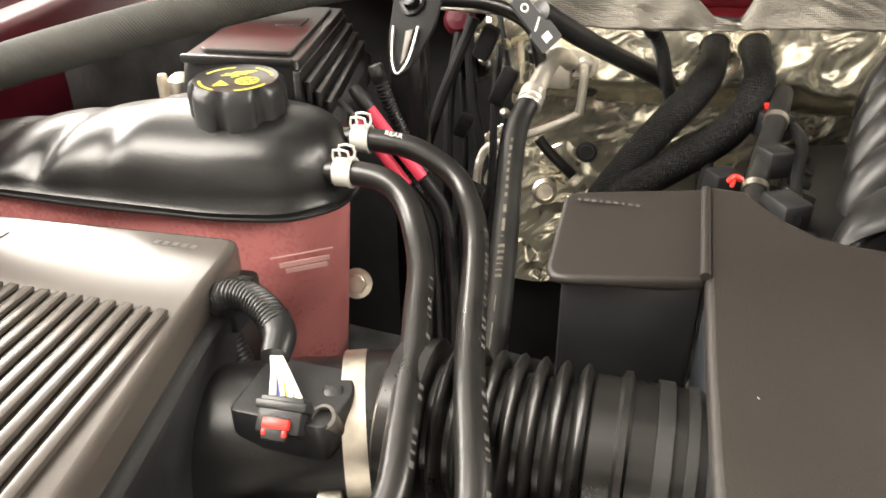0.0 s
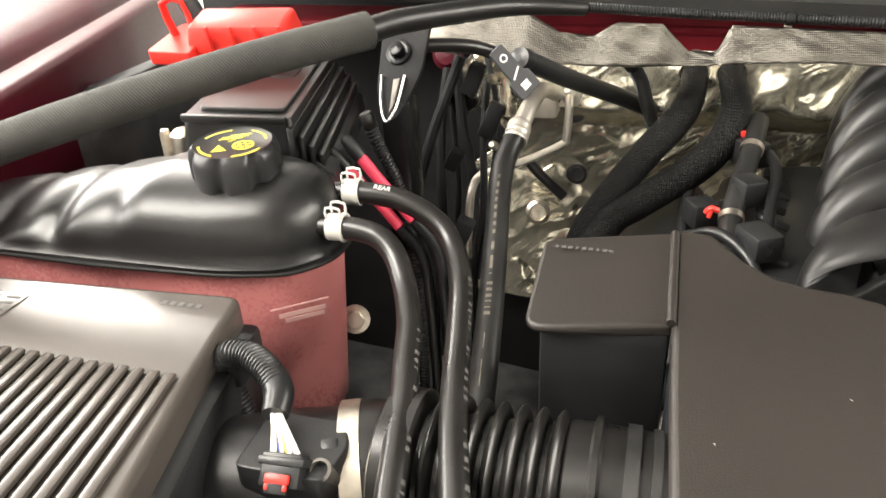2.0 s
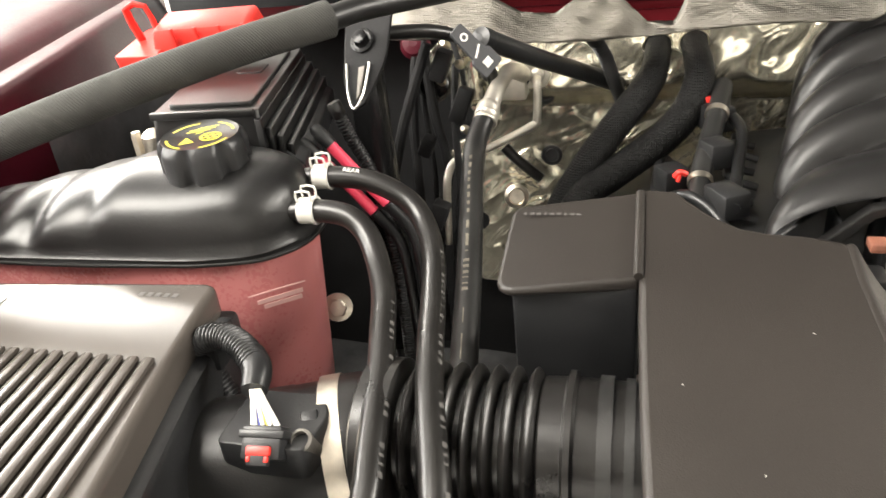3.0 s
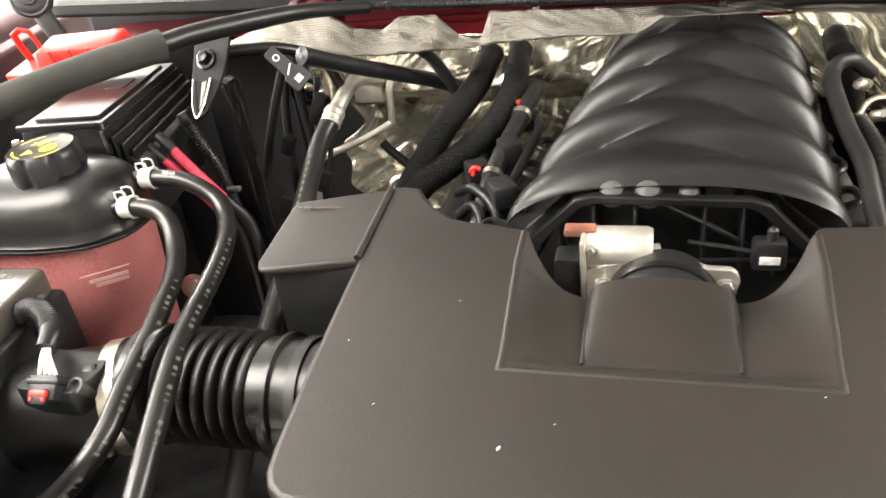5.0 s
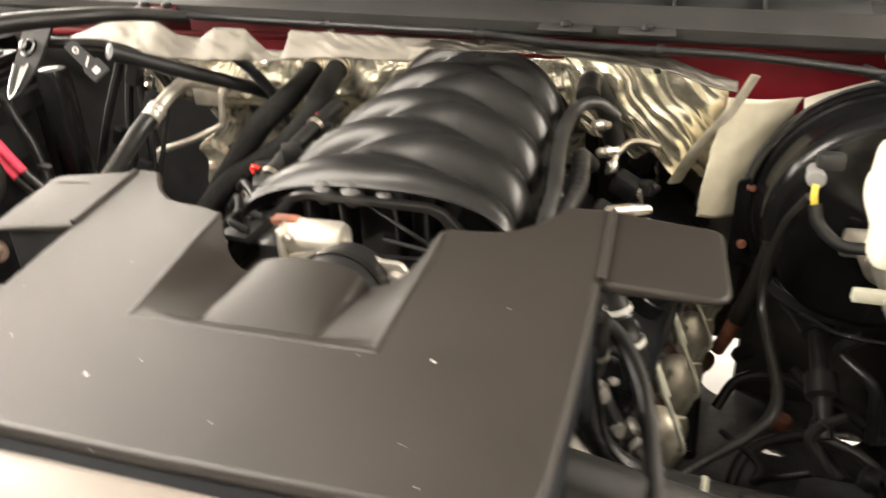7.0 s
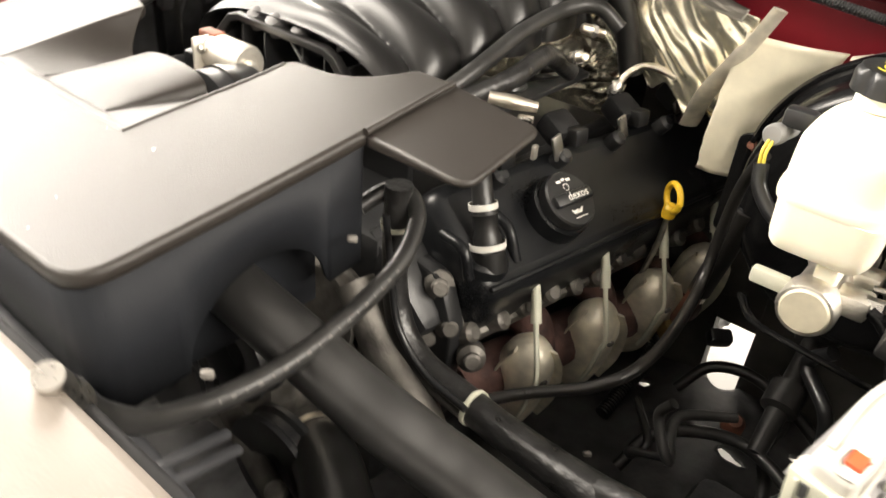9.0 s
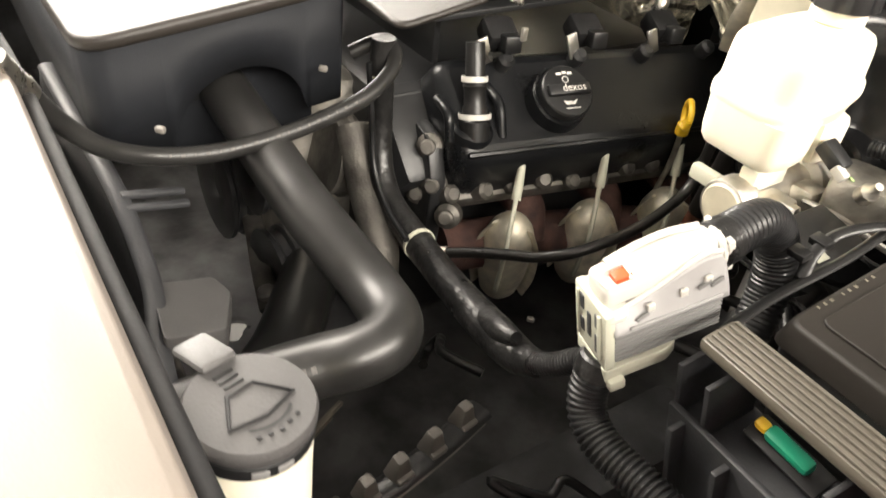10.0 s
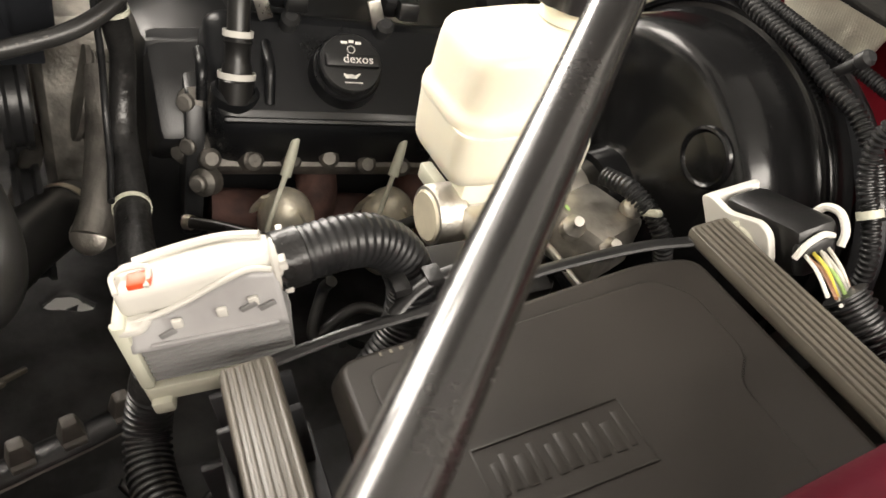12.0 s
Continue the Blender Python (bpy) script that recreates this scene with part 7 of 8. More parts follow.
hose_thing("harness_conduit", [ECM @ Vector((0.055, 0, 0.016)), Vector((0.665, 0.147, 0.861)), Vector((0.659, 0.17, 0.857)), Vector((0.656, 0.189, 0.842)), Vector((0.656, 0.2, 0.815)), Vector((0.66, 0.196, 0.78)), Vector((0.67, 0.17, 0.74))], 0.016, CONDUIT, "black corrugated conduit looping from the connector block", "conduit", rings=0.0046, seg=18, depth=0.0008)
hose_thing("harness_conduit", [(0.657, 0.05, 0.765), (0.658, 0.045, 0.74), (0.668, 0.043, 0.722), (0.69, 0.045, 0.712), (0.73, 0.055, 0.705), (0.78, 0.065, 0.695), (0.84, 0.07, 0.68)], 0.0145, CONDUIT, "black corrugated conduit hanging below the connector block", "conduit", rings=0.0046, seg=16)
part("red_wire", tube([(0.655, 0.048, 0.772), (0.656, 0.046, 0.757)], 0.003, 8, 3), RED, bpy.data.objects["connector_block"])

# ---- fuse box ----
fb = thing("fuse_box", (0.8, 0.24, 0.75), "large dark fuse box with two pale ribbed rails", "fuse box")
FM = axes((0.716, 0.128, 0.8235), (1, 0.05, -0.06), (0.02, -0.27, 1))   # x: outwards, y: back and up
FL = rounded([(0.0, 0.0), (0.25, 0.0), (0.25, 0.232), (0.006, 0.232), (-0.003, 0.2)], [0.012, 0.004, 0.004, 0.012, 0.02], 4)
lidp = part("lid", prism(FL, -0.02, 0.0, 0.004, FM, 3, shrink=shrunk(FL, 0.94, 0.122, 0.116)), FUSE, fb, "dark brownish lid with embossed marks")
part("raised_field", prism(rounded([(0.02, 0.02), (0.24, 0.02), (0.24, 0.19), (0.1, 0.19), (0.085, 0.205), (0.04, 0.205), (0.02, 0.19)], 0.008, 3), -0.001, 0.002, 0.0012, FM), FUSE, lidp)
part("base", prism(shrunk(FL, 0.97, 0.12, 0.116), -0.11, -0.014, 0.004, FM), BLACK, fb)
LT = FM @ Matrix.Translation((0.103, 0.093, 0.0022)) @ Matrix.Rotation(radians(90), 4, "Z")
for j, x in enumerate((-0.036, -0.03, -0.023, -0.016, -0.008, -0.001, 0.007, 0.014, 0.022, 0.029)):
    part("emboss_bar", rbox((0.0034 + 0.0012 * (j % 3), 0.017 + 0.003 * (j % 2), 0.0004), 0.00015, LT @ Matrix.Translation((x, 0.002 * (j % 2), 0.0001))), FUSE, lidp)
for x, y, w, h in ((-0.004, 0.0185, 0.078, 0.0012), (-0.004, -0.0185, 0.078, 0.0012), (-0.043, 0, 0.0012, 0.037), (0.035, 0, 0.0012, 0.037)):
    part("emboss_bar", rbox((w, h, 0.0004), 0.0001, LT @ Matrix.Translation((x, y, 0.0002))), FUSE, lidp)
for j in range(8):
    part("part_mark", rbox((0.0026, 0.0011 + 0.0005 * (j % 3), 0.0003), 0, FM @ Matrix.Translation((0.011, 0.03 + 0.0058 * j + (0.004 if j > 2 else 0) + (0.004 if j > 5 else 0), 0.0003))), PALEMARK, lidp)
for a, ln, w in (((0.012, -0.037), 0.27, 0.0295), ((0.014, 0.245), 0.28, 0.026)):
    rl = part("rail", rbox((ln, w, 0.012), 0.004, FM @ Matrix.Translation((a[0] + ln / 2 - 0.02, a[1], 0.001))), RAIL, fb, "ribbed rail along the edge")
    for i in range(6):
        part("ridge", rbox((ln * 0.97, 0.0026, 0.003), 0.001, FM @ Matrix.Translation((a[0] + ln / 2 - 0.02, a[1] - w * 0.39 + i * w * 0.156, 0.0075))), RAIL, rl)
part("ledge", rbox((0.28, 0.05, 0.006), 0.002, FM @ Matrix.Translation((0.125, -0.038, -0.07))), HINGE, fb)
part("front_wall", rbox((0.28, 0.006, 0.16), 0.002, FM @ Matrix.Translation((0.125, -0.062, -0.135))), HINGE, fb)
for x in (-0.012, 0.012, 0.1, 0.13, 0.17, 0.21):
    part("wall_rib", rbox((0.0045, 0.045, 0.055), 0.0012, FM @ Matrix.Translation((x, -0.038, -0.045))), HINGE, fb)
for x in (0.0, 0.04, 0.08, 0.14, 0.2):
    part("wall_rib", rbox((0.005, 0.014, 0.15), 0.0012, FM @ Matrix.Translation((x, -0.07, -0.135))), HINGE, fb)
part("lid_edge", tube([FM @ Vector(p) for p in ((-0.01, -0.03, -0.004), (-0.014, 0.02, -0.004), (-0.013, 0.08, -0.004), (-0.016, 0.14, -0.004), (-0.01, 0.2, -0.003), (0.0, 0.235, -0.002))], 0.0042, 10, 6, 0.6), TANK, fb)
part("arch_clip", tube([FM @ Vector(p) for p in ((-0.016, 0.045, -0.004), (-0.024, 0.065, 0.004), (-0.026, 0.09, 0.007), (-0.02, 0.12, 0.002), (-0.016, 0.135, -0.004))], 0.0045, 10, 5, 0.5), TANK, fb)
for y in (0.055, 0.075):
    part("clip_slot", rbox((0.014, 0.01, 0.006), 0.001, FM @ Matrix.Translation((-0.028, y, 0.006))), TANK, fb)
pl = thing("fuse_puller", (0.75, 0.11, 0.75), "green plastic fuse puller with a yellow tip in its pocket", "fuse puller")
PLM = axes((0.77, 0.112, 0.764), (1, 0.1, -0.15), (0.1, -0.5, 1)) @ Matrix.Scale(0.8, 4)
part("handle", rbox((0.042, 0.014, 0.012), 0.004, PLM), GREEN, pl)
part("tip", rbox((0.012, 0.01, 0.01), 0.003, PLM @ Matrix.Translation((-0.026, 0, 0))), YELLOWP, pl)
part("pocket", rbox((0.07, 0.026, 0.004), 0.002, PLM @ Matrix.Translation((0, 0, -0.009))), BLACK, pl)
wc = thing("white_plug", (0.69, 0.41, 0.88), "black and white electrical plug with a fan of coloured wires", "electrical plug")
WM = axes((0.676, 0.387, 0.893), (1, -0.03, 0.22), (-0.2, -0.3, 0.95))   # x: along the plug, y: back
part("plug_body", rbox((0.066, 0.031, 0.034), 0.007, WM @ Matrix.Translation((0.0405, 0.0185, -0.0125))), TANK, wc)
part("end_frame", prism(rounded([(-0.002, -0.002), (0.005, -0.003), (0.007, 0.034), (0.0, 0.035)], 0.003, 3), -0.03, 0.004, 0.002, WM), WHITE2, wc, "white plug frame")
PF = WM @ Matrix(((1, 0, 0, 0), (0, 0, -1, 0), (0, 1, 0, 0), (0, 0, 0, 1)))
plate = part("front_frame", prism(rounded([(-0.003, 0.004), (0.006, 0.006), (0.022, 0.0), (0.05, 0.004), (0.058, -0.001), (0.06, -0.018), (0.052, -0.034), (0.004, -0.034), (0.001, -0.014)], 0.004, 3), 0.0, 0.005, 0.0018, PF), WHITE2, wc, "white lever frame")
part("gear", lathe([(0.014, 0), (0.014, 0.003), (0.012, 0.0045), (0.004, 0.005), (0.001, 0.005)], PF @ Matrix.Translation((0.035, -0.018, 0.004)), 24), CREAM, plate, "cream lever hub")
for k in range(5):
    part("tooth", rbox((0.004, 0.0035, 0.004), 0.0008, PF @ Matrix.Translation((0.035, -0.018, 0.006)) @ Matrix.Rotation(radians(100 + 22 * k), 4, "Z") @ Matrix.Translation((0.0145, 0, 0))), CREAM, plate)
part("slot", ink_arc(0.0155, 0.0205, 2.4, 3.5, 0.0056, PF @ Matrix.Translation((0.035, -0.018, 0.0))), BLACK, plate, "dark slot")
part("slot", ink_arc(0.0155, 0.0195, -0.9, 0.3, 0.0056, PF @ Matrix.Translation((0.035, -0.018, 0.0))), BLACK, plate, "dark slot")
part("back_loop", tube([WM @ Vector(p) for p in ((0.052, 0.032, -0.002), (0.058, 0.037, 0.004), (0.068, 0.038, 0.003), (0.076, 0.034, -0.004), (0.077, 0.03, -0.012))], 0.0026, 8, 6), WHITE2, wc)
part("cuff_ring", tube([WM @ Vector(p) for p in ((0.073, 0.028, -0.006), (0.076, 0.018, -0.001), (0.0755, 0.007, -0.004), (0.073, 0.001, -0.012))], 0.002, 8, 6), WHITE2, wc)
part("clip", rbox((0.005, 0.004, 0.009), 0.001, WM @ Matrix.Translation((0.066, -0.004, -0.026))), CREAM, wc)
part("cuff", rbox((0.01, 0.026, 0.022), 0.004, WM @ Matrix.Translation((0.071, 0.016, -0.015))), BLACK, wc)
for i in range(11):
    a = WM @ Vector((0.074, 0.007 + 0.0018 * i, -0.011 - 0.002 * (i % 3)))
    b = Vector((0.786, 0.392, 0.899)) + Vector((0.003 * (i % 3), 0.0026 * (i - 5), 0.002 * (i % 2) - 0.001 * i))
    part("wire", tube([a, a.lerp(b, 0.5) + Vector((0, 0, 0.002 + 0.001 * (i % 2))), b], 0.0012, 7, 4), WIRES[(0, 3, 0, 1, 0, 4, 0, 0, 4, 0, 3)[i]], wc)
part("conduit", corrugated([(0.784, 0.394, 0.898), (0.802, 0.404, 0.884), (0.828, 0.425, 0.857), (0.86, 0.46, 0.8)], 0.0125, 0.0046, 0.0017, 16), CONDUIT, wc)

FRAME[0] = BAY
# ---- harness on the booster side, fender bracket ----
hose_thing("firewall_conduit", [(0.54, 0.5, 1.018), (0.583, 0.49, 1.006), (0.62, 0.49, 1.0), (0.658, 0.49, 0.995), (0.683, 0.49, 0.987), (0.714, 0.49, 0.98), (0.745, 0.49, 0.96), (0.77, 0.49, 0.93)], 0.0072, CONDUIT, "black corrugated conduit over the brake booster", "conduit", rings=0.0045)
hose_thing("firewall_conduit", [(0.775, 0.47, 1.03), (0.762, 0.47, 1.012), (0.75, 0.47, 0.995), (0.749, 0.47, 0.973), (0.759, 0.47, 0.951), (0.776, 0.47, 0.933), (0.793, 0.472, 0.9), (0.798, 0.475, 0.84)], 0.0068, CONDUIT, "black corrugated conduit dropping beside the booster", "conduit", rings=0.0045)
band(bpy.data.objects["firewall_conduit.001"], (0.773, 0.47, 0.936), (0.7, 0, -0.7), 0.0078, 0.006, CREAM, "cable_tie", "pale cable tie")
stud = thing("firewall_stud", (0.691, 0.5, 1.01), "short black rubber-tipped stud beside the conduit", "stud")
part("shank", lathe([(0.004, -0.012), (0.0045, 0.016), (0.0065, 0.018), (0.0065, 0.026), (0.004, 0.029)], along((0.678, 0.502, 0.994), (0.6, -0.1, 0.75)), 14), BLACK, stud)


def foil_corner(u, v):
    low = Vector((0.585, 0.545, 0.988)).lerp(Vector((0.664, 0.545, 0.986)), u)
    high = Vector((0.56, 0.53, 1.05)).lerp(Vector((0.69, 0.53, 1.05)), u)
    p = low.lerp(high, v)
    return (p.x, p.y - 0.5 * crinkle(p.x, p.z), p.z)


foilr = part("foil_panel", grid(40, 30, foil_corner), FOILB, bpy.data.objects["heat_shield"], "bright dotted foil over the booster")
thicken(foilr, 0.0015)

# ---- hood strut ----
st = thing("hood_strut", (1.09, -0.18, 0.93), "smooth black hood strut crossing over the fuse box", "hood strut")
RA, RB = Vector((1.0, -0.084, 0.958)), Vector((0.679, 0.257, 1.05))
d = (RB - RA).normalized()
part("cylinder", lathe([(0.004, -0.09), (0.0146, -0.088), (0.0148, 0.62), (0.004, 0.622)], along(RA, d), 40), ROD, st)
part("end_fitting", lathe([(0.005, -0.11), (0.011, -0.105), (0.011, -0.09)], along(RA, d), 20), BLACK, st)

# ---- washer fluid filler ----
wb = thing("washer_reservoir", (0.66, -0.26, 0.6), "white washer fluid filler with a grey flip cap", "washer reservoir")
WD = Vector((0.06, 0.05, 1)).normalized()
WB = axes((0.669, -0.2545, 0.889), (-1, -0.3, 0.06), WD) @ Matrix.Scale(0.94, 4)
part("neck", lathe([(0.045, -0.32), (0.043, -0.2), (0.04, -0.14), (0.037, -0.1), (0.0345, -0.05), (0.0335, -0.02), (0.033, -0.008)], WB, 36), WHITE, wb, "translucent white filler neck")
part("collar", lathe([(0.031, -0.012), (0.034, -0.011), (0.034, -0.003), (0.032, -0.002)], WB, 40), BLACK, wb)
wcap = part("cap", lathe([(0.033, -0.002), (0.0345, 0.0), (0.0345, 0.006), (0.033, 0.009), (0.001, 0.0095)], WB, 44), CAPGREY, wb, "grey flip cap with moulded wash symbol")
part("thumb_tab", rbox((0.022, 0.03, 0.006), 0.003, WB @ Matrix.Translation((0.042, -0.002, 0.009)) @ Matrix.Rotation(radians(90), 4, "Z") @ Matrix.Rotation(radians(14), 4, "X")), CAPGREY, wcap)
WS = WB @ Matrix.Rotation(radians(180), 4, "Z")
for x in (-0.023, -0.0185, -0.014):
    part("symbol_bar", rbox((0.0018, 0.012, 0.001), 0.0004, WS @ Matrix.Translation((x, 0.0, 0.0098))), BLACK, wcap)
screen = [(-0.009, -0.008), (-0.009, 0.008), (0.009, 0.02), (0.013, 0.0), (0.009, -0.02), (-0.009, -0.008)]
part("symbol_screen", sweep([WS @ Vector((x, y, 0.0098)) for x, y in screen], 0.0011, 6), BLACK, wcap, "moulded windscreen outline")
part("symbol_arc", ink_arc(0.02, 0.0216, -0.7, 0.7, 0.0102, WS @ Matrix.Translation((-0.001, 0, 0)), 16), BLACK, wcap)
for y in (-0.012, -0.006, 0.0, 0.006, 0.012):
    part("symbol_drop", rbox((0.002, 0.0026, 0.001), 0.0004, WS @ Matrix.Translation((0.0245 - abs(y) * 0.25, y, 0.0098))), BLACK, wcap)
for k in range(2):
    part("collar_mark", rbox((0.001, 0.009, 0.005), 0.0003, WB @ Matrix.Rotation(radians(150 + 22 * k), 4, "Z") @ Matrix.Translation((0.0341, 0, -0.007))), GREY, wb)

FRAME[0] = DRIVER_SIDE
# ---- fan shroud and the dark parts low in the bay ----
fs = thing("fan_shroud", (0.45, -0.05, 0.55), "black plastic fan shroud edge with moulded clips", "fan shroud")
edge_line = [Vector(p) for p in ((0.515, 0.05, 0.6), (0.53, 0.012, 0.592), (0.545, -0.03, 0.585), (0.555, -0.075, 0.572), (0.562, -0.13, 0.56))]
part("edge", sweep(spline(edge_line, 6), 0.014, 10, flat=0.5), BLACK, fs)
for p in ((0.524, 0.026, 0.61), (0.54, -0.012, 0.605), (0.55, -0.048, 0.597), (0.555, -0.08, 0.588), (0.56, -0.11, 0.578)):
    cm = axes(p, (0.3, -1, -0.15), (0.35, -0.2, 1))
    clip = part("clip", rbox((0.022, 0.02, 0.03), 0.003, cm, taper_top=0.55), CLIPG, fs, "grey tapered clip")
    part("hook", rbox((0.018, 0.006, 0.008), 0.002, cm @ Matrix.Translation((0.0, 0.01, -0.008))), CLIPG, clip)
part("skirt", rbox((0.5, 0.02, 0.35), 0.01, Matrix.Translation((0.25, -0.26, 0.62)) @ Matrix.Rotation(0.1, 4, "X")), BLACK, fs)
part("rim_strip", sweep([v + Vector((0.012, -0.004, -0.004)) for v in spline(edge_line, 6)], 0.0045, 8, flat=0.5), CLIPG, fs, "pale strip along the rim")
for dz in (0.0, 0.016):
    part("grille_bar", rbox((0.075, 0.006, 0.006), 0.002, Matrix.Translation((0.44 + dz, -0.085 - dz, 0.56)) @ Matrix.Rotation(-0.9, 4, "Z")), RAIL, fs)
part("channel", tube([(0.26, -0.24, 0.7), (0.4, -0.22, 0.71), (0.5, -0.21, 0.7)], 0.0035, 10), HEAD2, fs)
FRAME[0] = BAY
sr = thing("radiator_shroud", (0.4, -0.24, 0.76), "dark grey plastic radiator shroud rail with a shelf and strips", "radiator shroud")
RAILP = spline([(0.1, -0.25, 0.83), (0.22, -0.246, 0.82), (0.32, -0.24, 0.802), (0.4, -0.24, 0.765), (0.46, -0.253, 0.75), (0.55, -0.265, 0.74), (0.7, -0.275, 0.73)], 6)
part("rail", sweep(RAILP, 0.0085, 12, flat=0.45), HINGE, sr)
thicken(part("skirt", grid(36, 6, lambda u, v: RAILP[int(u * 36)] + Vector((0, -0.004 - 0.03 * v, -0.25 * v))), DULL, sr), 0.003)
# Paler than the rail: the light on its upward face is put into the colour.
part("shelf", prism(rounded([(0.395, -0.24), (0.388, -0.186), (0.412, -0.178), (0.462, -0.2), (0.468, -0.25)], 0.005, 3), lambda x, y: 0.735 - 0.3 * (y + 0.234), lambda x, y: 0.757 - 0.3 * (y + 0.234), 0.003), CAPGREY, sr, "dark grey sloping shelf")
for dx, dz in ((0.0, 0.0), (0.012, -0.006)):
    part("strip", rbox((0.008, 0.055, 0.006), 0.002, Matrix.Translation((0.324 + dx, -0.212, 0.799 + dz)) @ Matrix.Rotation(-0.15, 4, "X")), HINGE, sr)
part("clip_loop", tube([(0.575, -0.262, 0.77), (0.58, -0.235, 0.772), (0.6, -0.228, 0.77), (0.618, -0.235, 0.766)], 0.004, 8), HINGE, sr)
fa = thing("fan_bracket", (0.14, -0.05, 0.555), "dull grey cast bracket low in front of the engine", "bracket")
part("arm", sweep(spline([(0.02, -0.022, 0.565), (0.1, -0.04, 0.562), (0.18, -0.062, 0.552), (0.245, -0.078, 0.545)], 6), 0.014, 12, flat=0.5), HEAD2, fa)
part("foot", lathe([(0.012, -0.008), (0.012, 0.004), (0.008, 0.008), (0.002, 0.008)], along((0.225, -0.075, 0.556), (0, -0.3, 1)), 14), HEAD, fa)
lw = thing("lower_cables", (0.5, 0.2, 0.5), "dark cables, plugs and brackets low beside the engine", "cables")
part("hose", tube([(0.44, 0.3, 0.46), (0.459, 0.344, 0.5), (0.507, 0.385, 0.508), (0.562, 0.403, 0.506), (0.629, 0.369, 0.5), (0.67, 0.32, 0.45)], 0.0085, 12), RUBBERM, lw, "arched black hose")
random.seed(33)
for i in range(6):
    x, y, z = random.uniform(0.42, 0.74), random.uniform(0.0, 0.7), random.uniform(0.5, 0.7)
    pts = [(x, y, z)]
    for k in range(4):
        x += random.uniform(-0.05, 0.05)
        y += random.uniform(-0.06, 0.06)
        z -= random.uniform(-0.02, 0.05)
        pts.append((x, y, z))
    part("cable", tube(pts, random.choice((0.005, 0.006, 0.009)), 10, 12), random.choice((CONDUIT, TAPE, RUBBERM)), lw)
for p, ang in (((0.7, 0.12, 0.56), 0.3), ((0.62, 0.34, 0.5), 1.2), ((0.46, 0.52, 0.56), 0.7)):
    part("plug", rbox((0.034, 0.022, 0.024), 0.006, Matrix.Translation(p) @ Matrix.Rotation(ang, 4, "Z") @ Matrix.Rotation(0.4, 4, "X")), BLACK, lw)
for p in ((0.55, 0.12, 0.63), (0.45, 0.16, 0.6), (0.33, -0.2, 0.862), (0.285, -0.03, 0.872)):
    part("clip", rbox((0.009, 0.006, 0.006), 0.002, Matrix.Translation(p) @ Matrix.Rotation(0.7, 4, "Z")), CLIPG, lw)
part("frame_rail", rbox((0.1, 0.6, 0.12), 0.02, Matrix.Translation((0.58, 0.05, 0.43))), DARK, lw)
sf = thing("steering_shaft", (0.55, 0.66, 0.7), "steering shaft in a ribbed black rubber boot through the firewall", "steering shaft")
SD = along((0.565, 0.69, 0.66), (0.02, -0.8, -0.42))
part("boot", lathe([(0.085, -0.01), (0.085, 0.006), (0.07, 0.016), (0.066, 0.034), (0.072, 0.042), (0.058, 0.058), (0.05, 0.078), (0.055, 0.088), (0.04, 0.11), (0.028, 0.14), (0.024, 0.15)], SD, 36), RUBBERM, sf, "ribbed rubber boot")
part("shaft", lathe([(0.014, 0.1), (0.014, 0.22), (0.024, 0.225), (0.024, 0.26), (0.014, 0.265), (0.012, 0.33), (0.004, 0.332)], SD, 20), RUBBERM, sf)
ln = thing("brake_lines", (0.6, 0.3, 0.74), "thin black steel brake lines below the master cylinder", "brake lines")
for dz, dy in ((0.0, 0.0), (-0.012, 0.02)):
    part("line", tube([(0.5, 0.36 + dy, 0.735 + dz), (0.53, 0.31 + dy, 0.742 + dz), (0.58, 0.3 + dy, 0.741 + dz), (0.63, 0.3 + dy, 0.735 + dz), (0.67, 0.31 + dy, 0.72 + dz), (0.69, 0.34 + dy, 0.66 + dz)], 0.0032, 8), BOOST, ln)
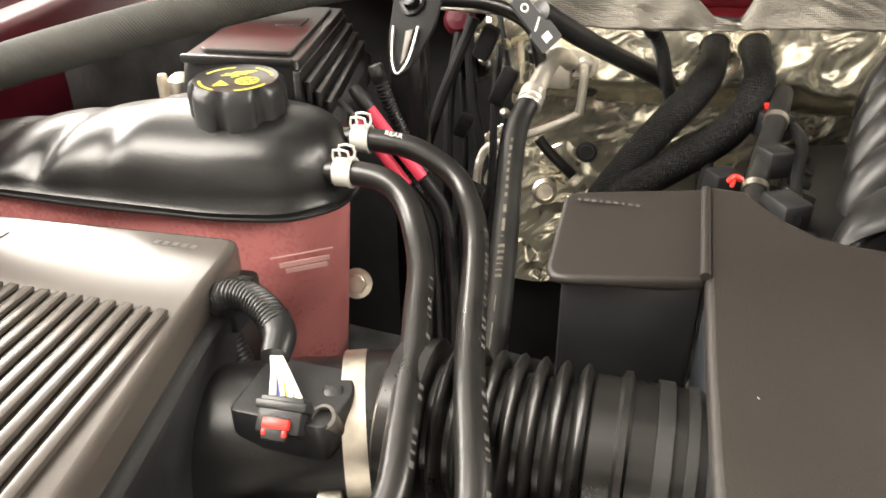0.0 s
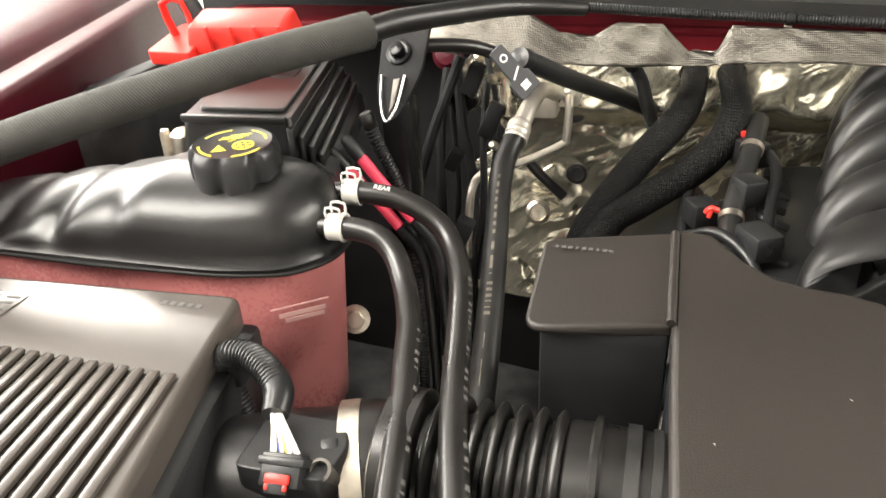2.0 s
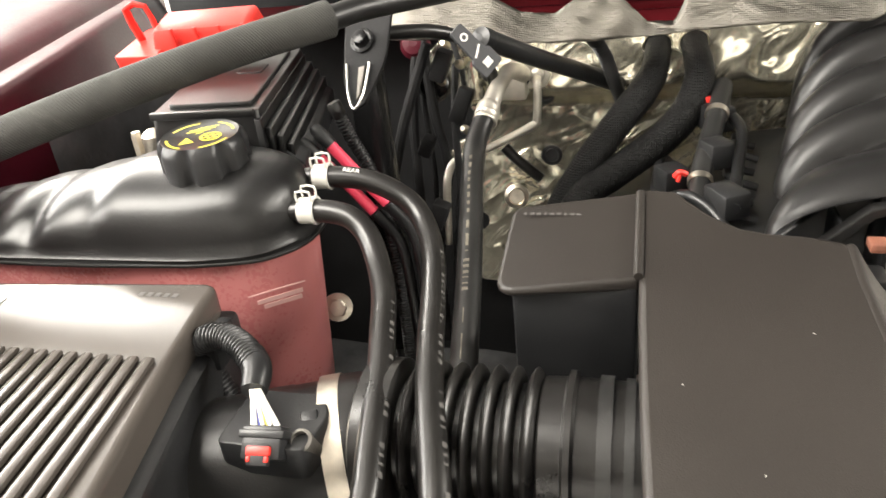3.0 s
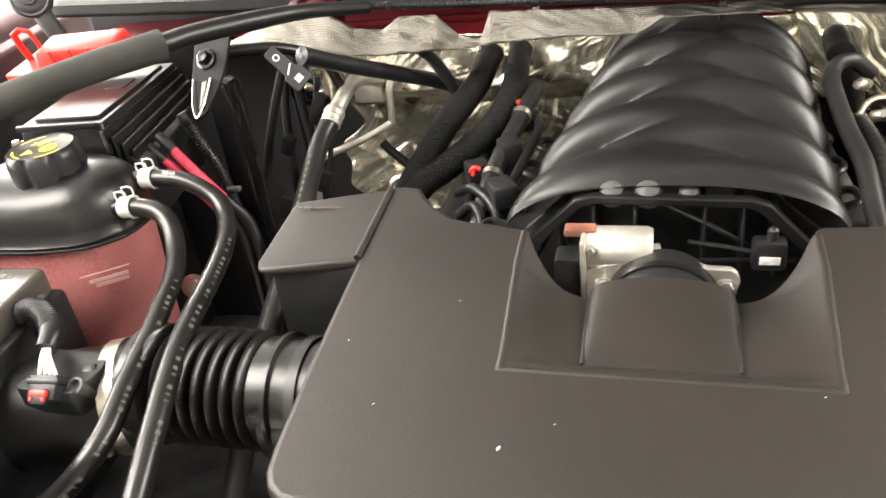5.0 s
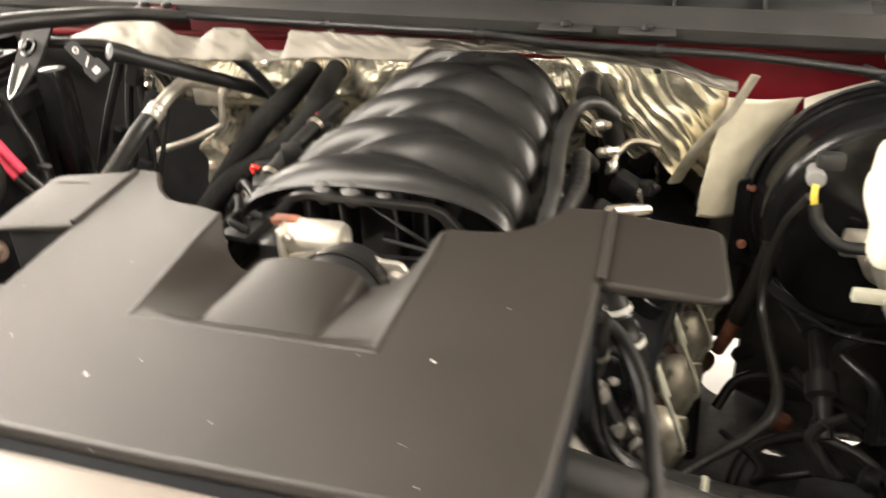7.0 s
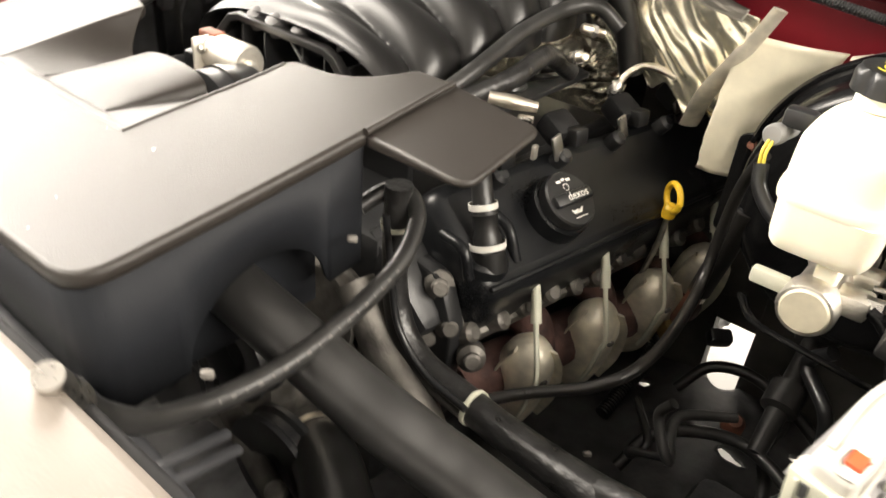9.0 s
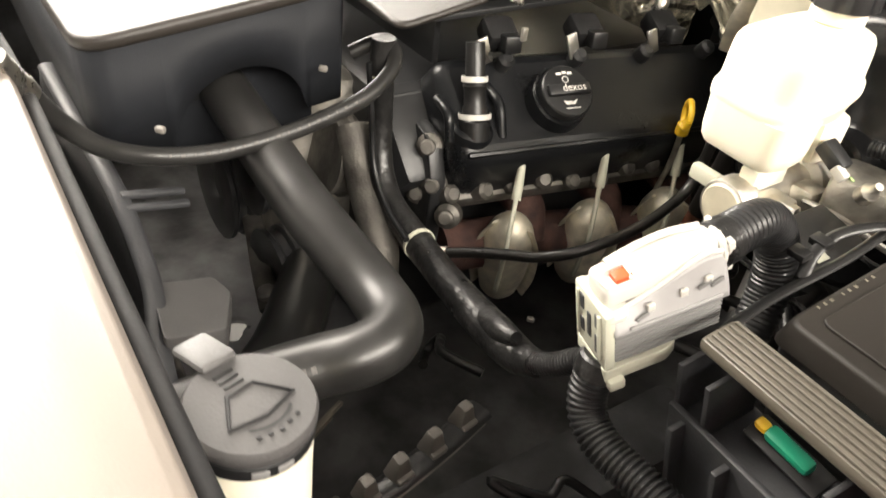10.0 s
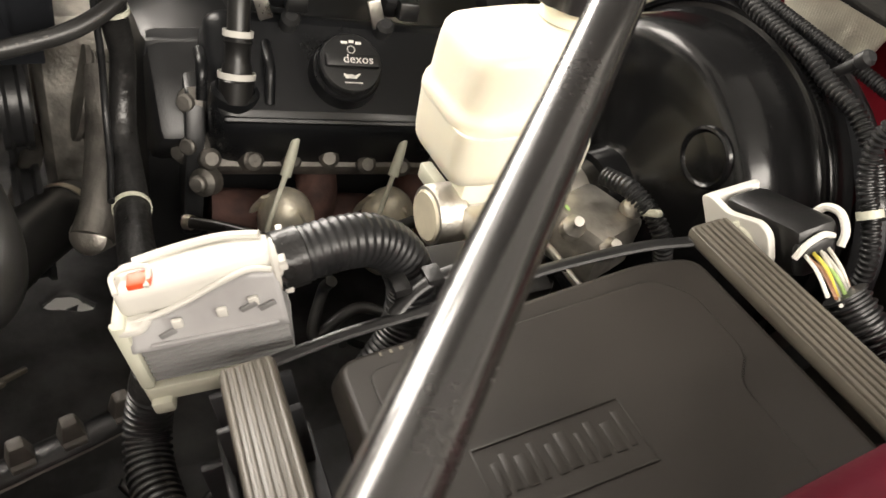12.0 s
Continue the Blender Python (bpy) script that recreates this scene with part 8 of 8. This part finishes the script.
pb = thing("power_steering_line", (0.5, 0.5, 0.45), "dark bent pipe with a rusty fitting low beside the frame", "pipe")
part("pipe", tube([(0.43, 0.5, 0.46), (0.46, 0.53, 0.5), (0.52, 0.54, 0.51), (0.6, 0.52, 0.49), (0.68, 0.5, 0.44)], 0.0085, 12), RUBBERM, pb)
part("fitting", lathe([(0.012, -0.01), (0.016, -0.004), (0.016, 0.012), (0.01, 0.02), (0.004, 0.02)], along((0.525, 0.47, 0.47), (0.1, -0.4, 0.9)), 14), COPPER, pb, "rusty brown fitting")
lnr = thing("wheel_well_liner", (0.8, 0.4, 0.5), "black moulded wheel well liner beside the frame", "liner")
thicken(part("shell", grid(30, 30, lambda u, v: (0.72 + 0.24 * u - 0.05 * math.sin(3.1 * v) * (1 - u) + 0.008 * noise.noise(Vector((u * 9, v * 9, 0))), -0.1 + 0.76 * v, 0.38 + 0.42 * u ** 0.6 + 0.02 * noise.noise(Vector((u * 5, v * 7, 3))))), LOWBAY, lnr), 0.003)
for p in ((0.74, 0.1, 0.5), (0.76, 0.3, 0.52), (0.78, 0.5, 0.54)):
    part("fastener", lathe([(0.011, -0.006), (0.011, 0.004), (0.006, 0.007), (0.002, 0.007)], along(p, (-0.8, 0, 0.6)), 14), BLACK, lnr)
FRAME[0] = DRIVER_SIDE
bd = thing("belt_drive", (0.2, 0.0, 0.6), "accessory drive bracket and pulleys at the engine's front", "belt drive")
part("bracket", tube([(0.23, 0.02, 0.78), (0.27, 0.02, 0.73), (0.33, 0.015, 0.69), (0.36, 0.005, 0.665)], 0.02, 14), HEAD2, bd)
part("end_fitting", lathe([(0.018, -0.02), (0.018, 0.01), (0.012, 0.014), (0.004, 0.014)], along((0.355, 0.005, 0.665), (0.8, -0.4, 0.3)), 20), ALU, bd)
part("pulley", lathe([(0.02, 0), (0.05, 0), (0.05, 0.005), (0.046, 0.008), (0.046, 0.02), (0.05, 0.023), (0.05, 0.028), (0.02, 0.028)], along((0.2, 0.02, 0.735), (0.1, -1, 0.2)), 36), HEAD2, bd)
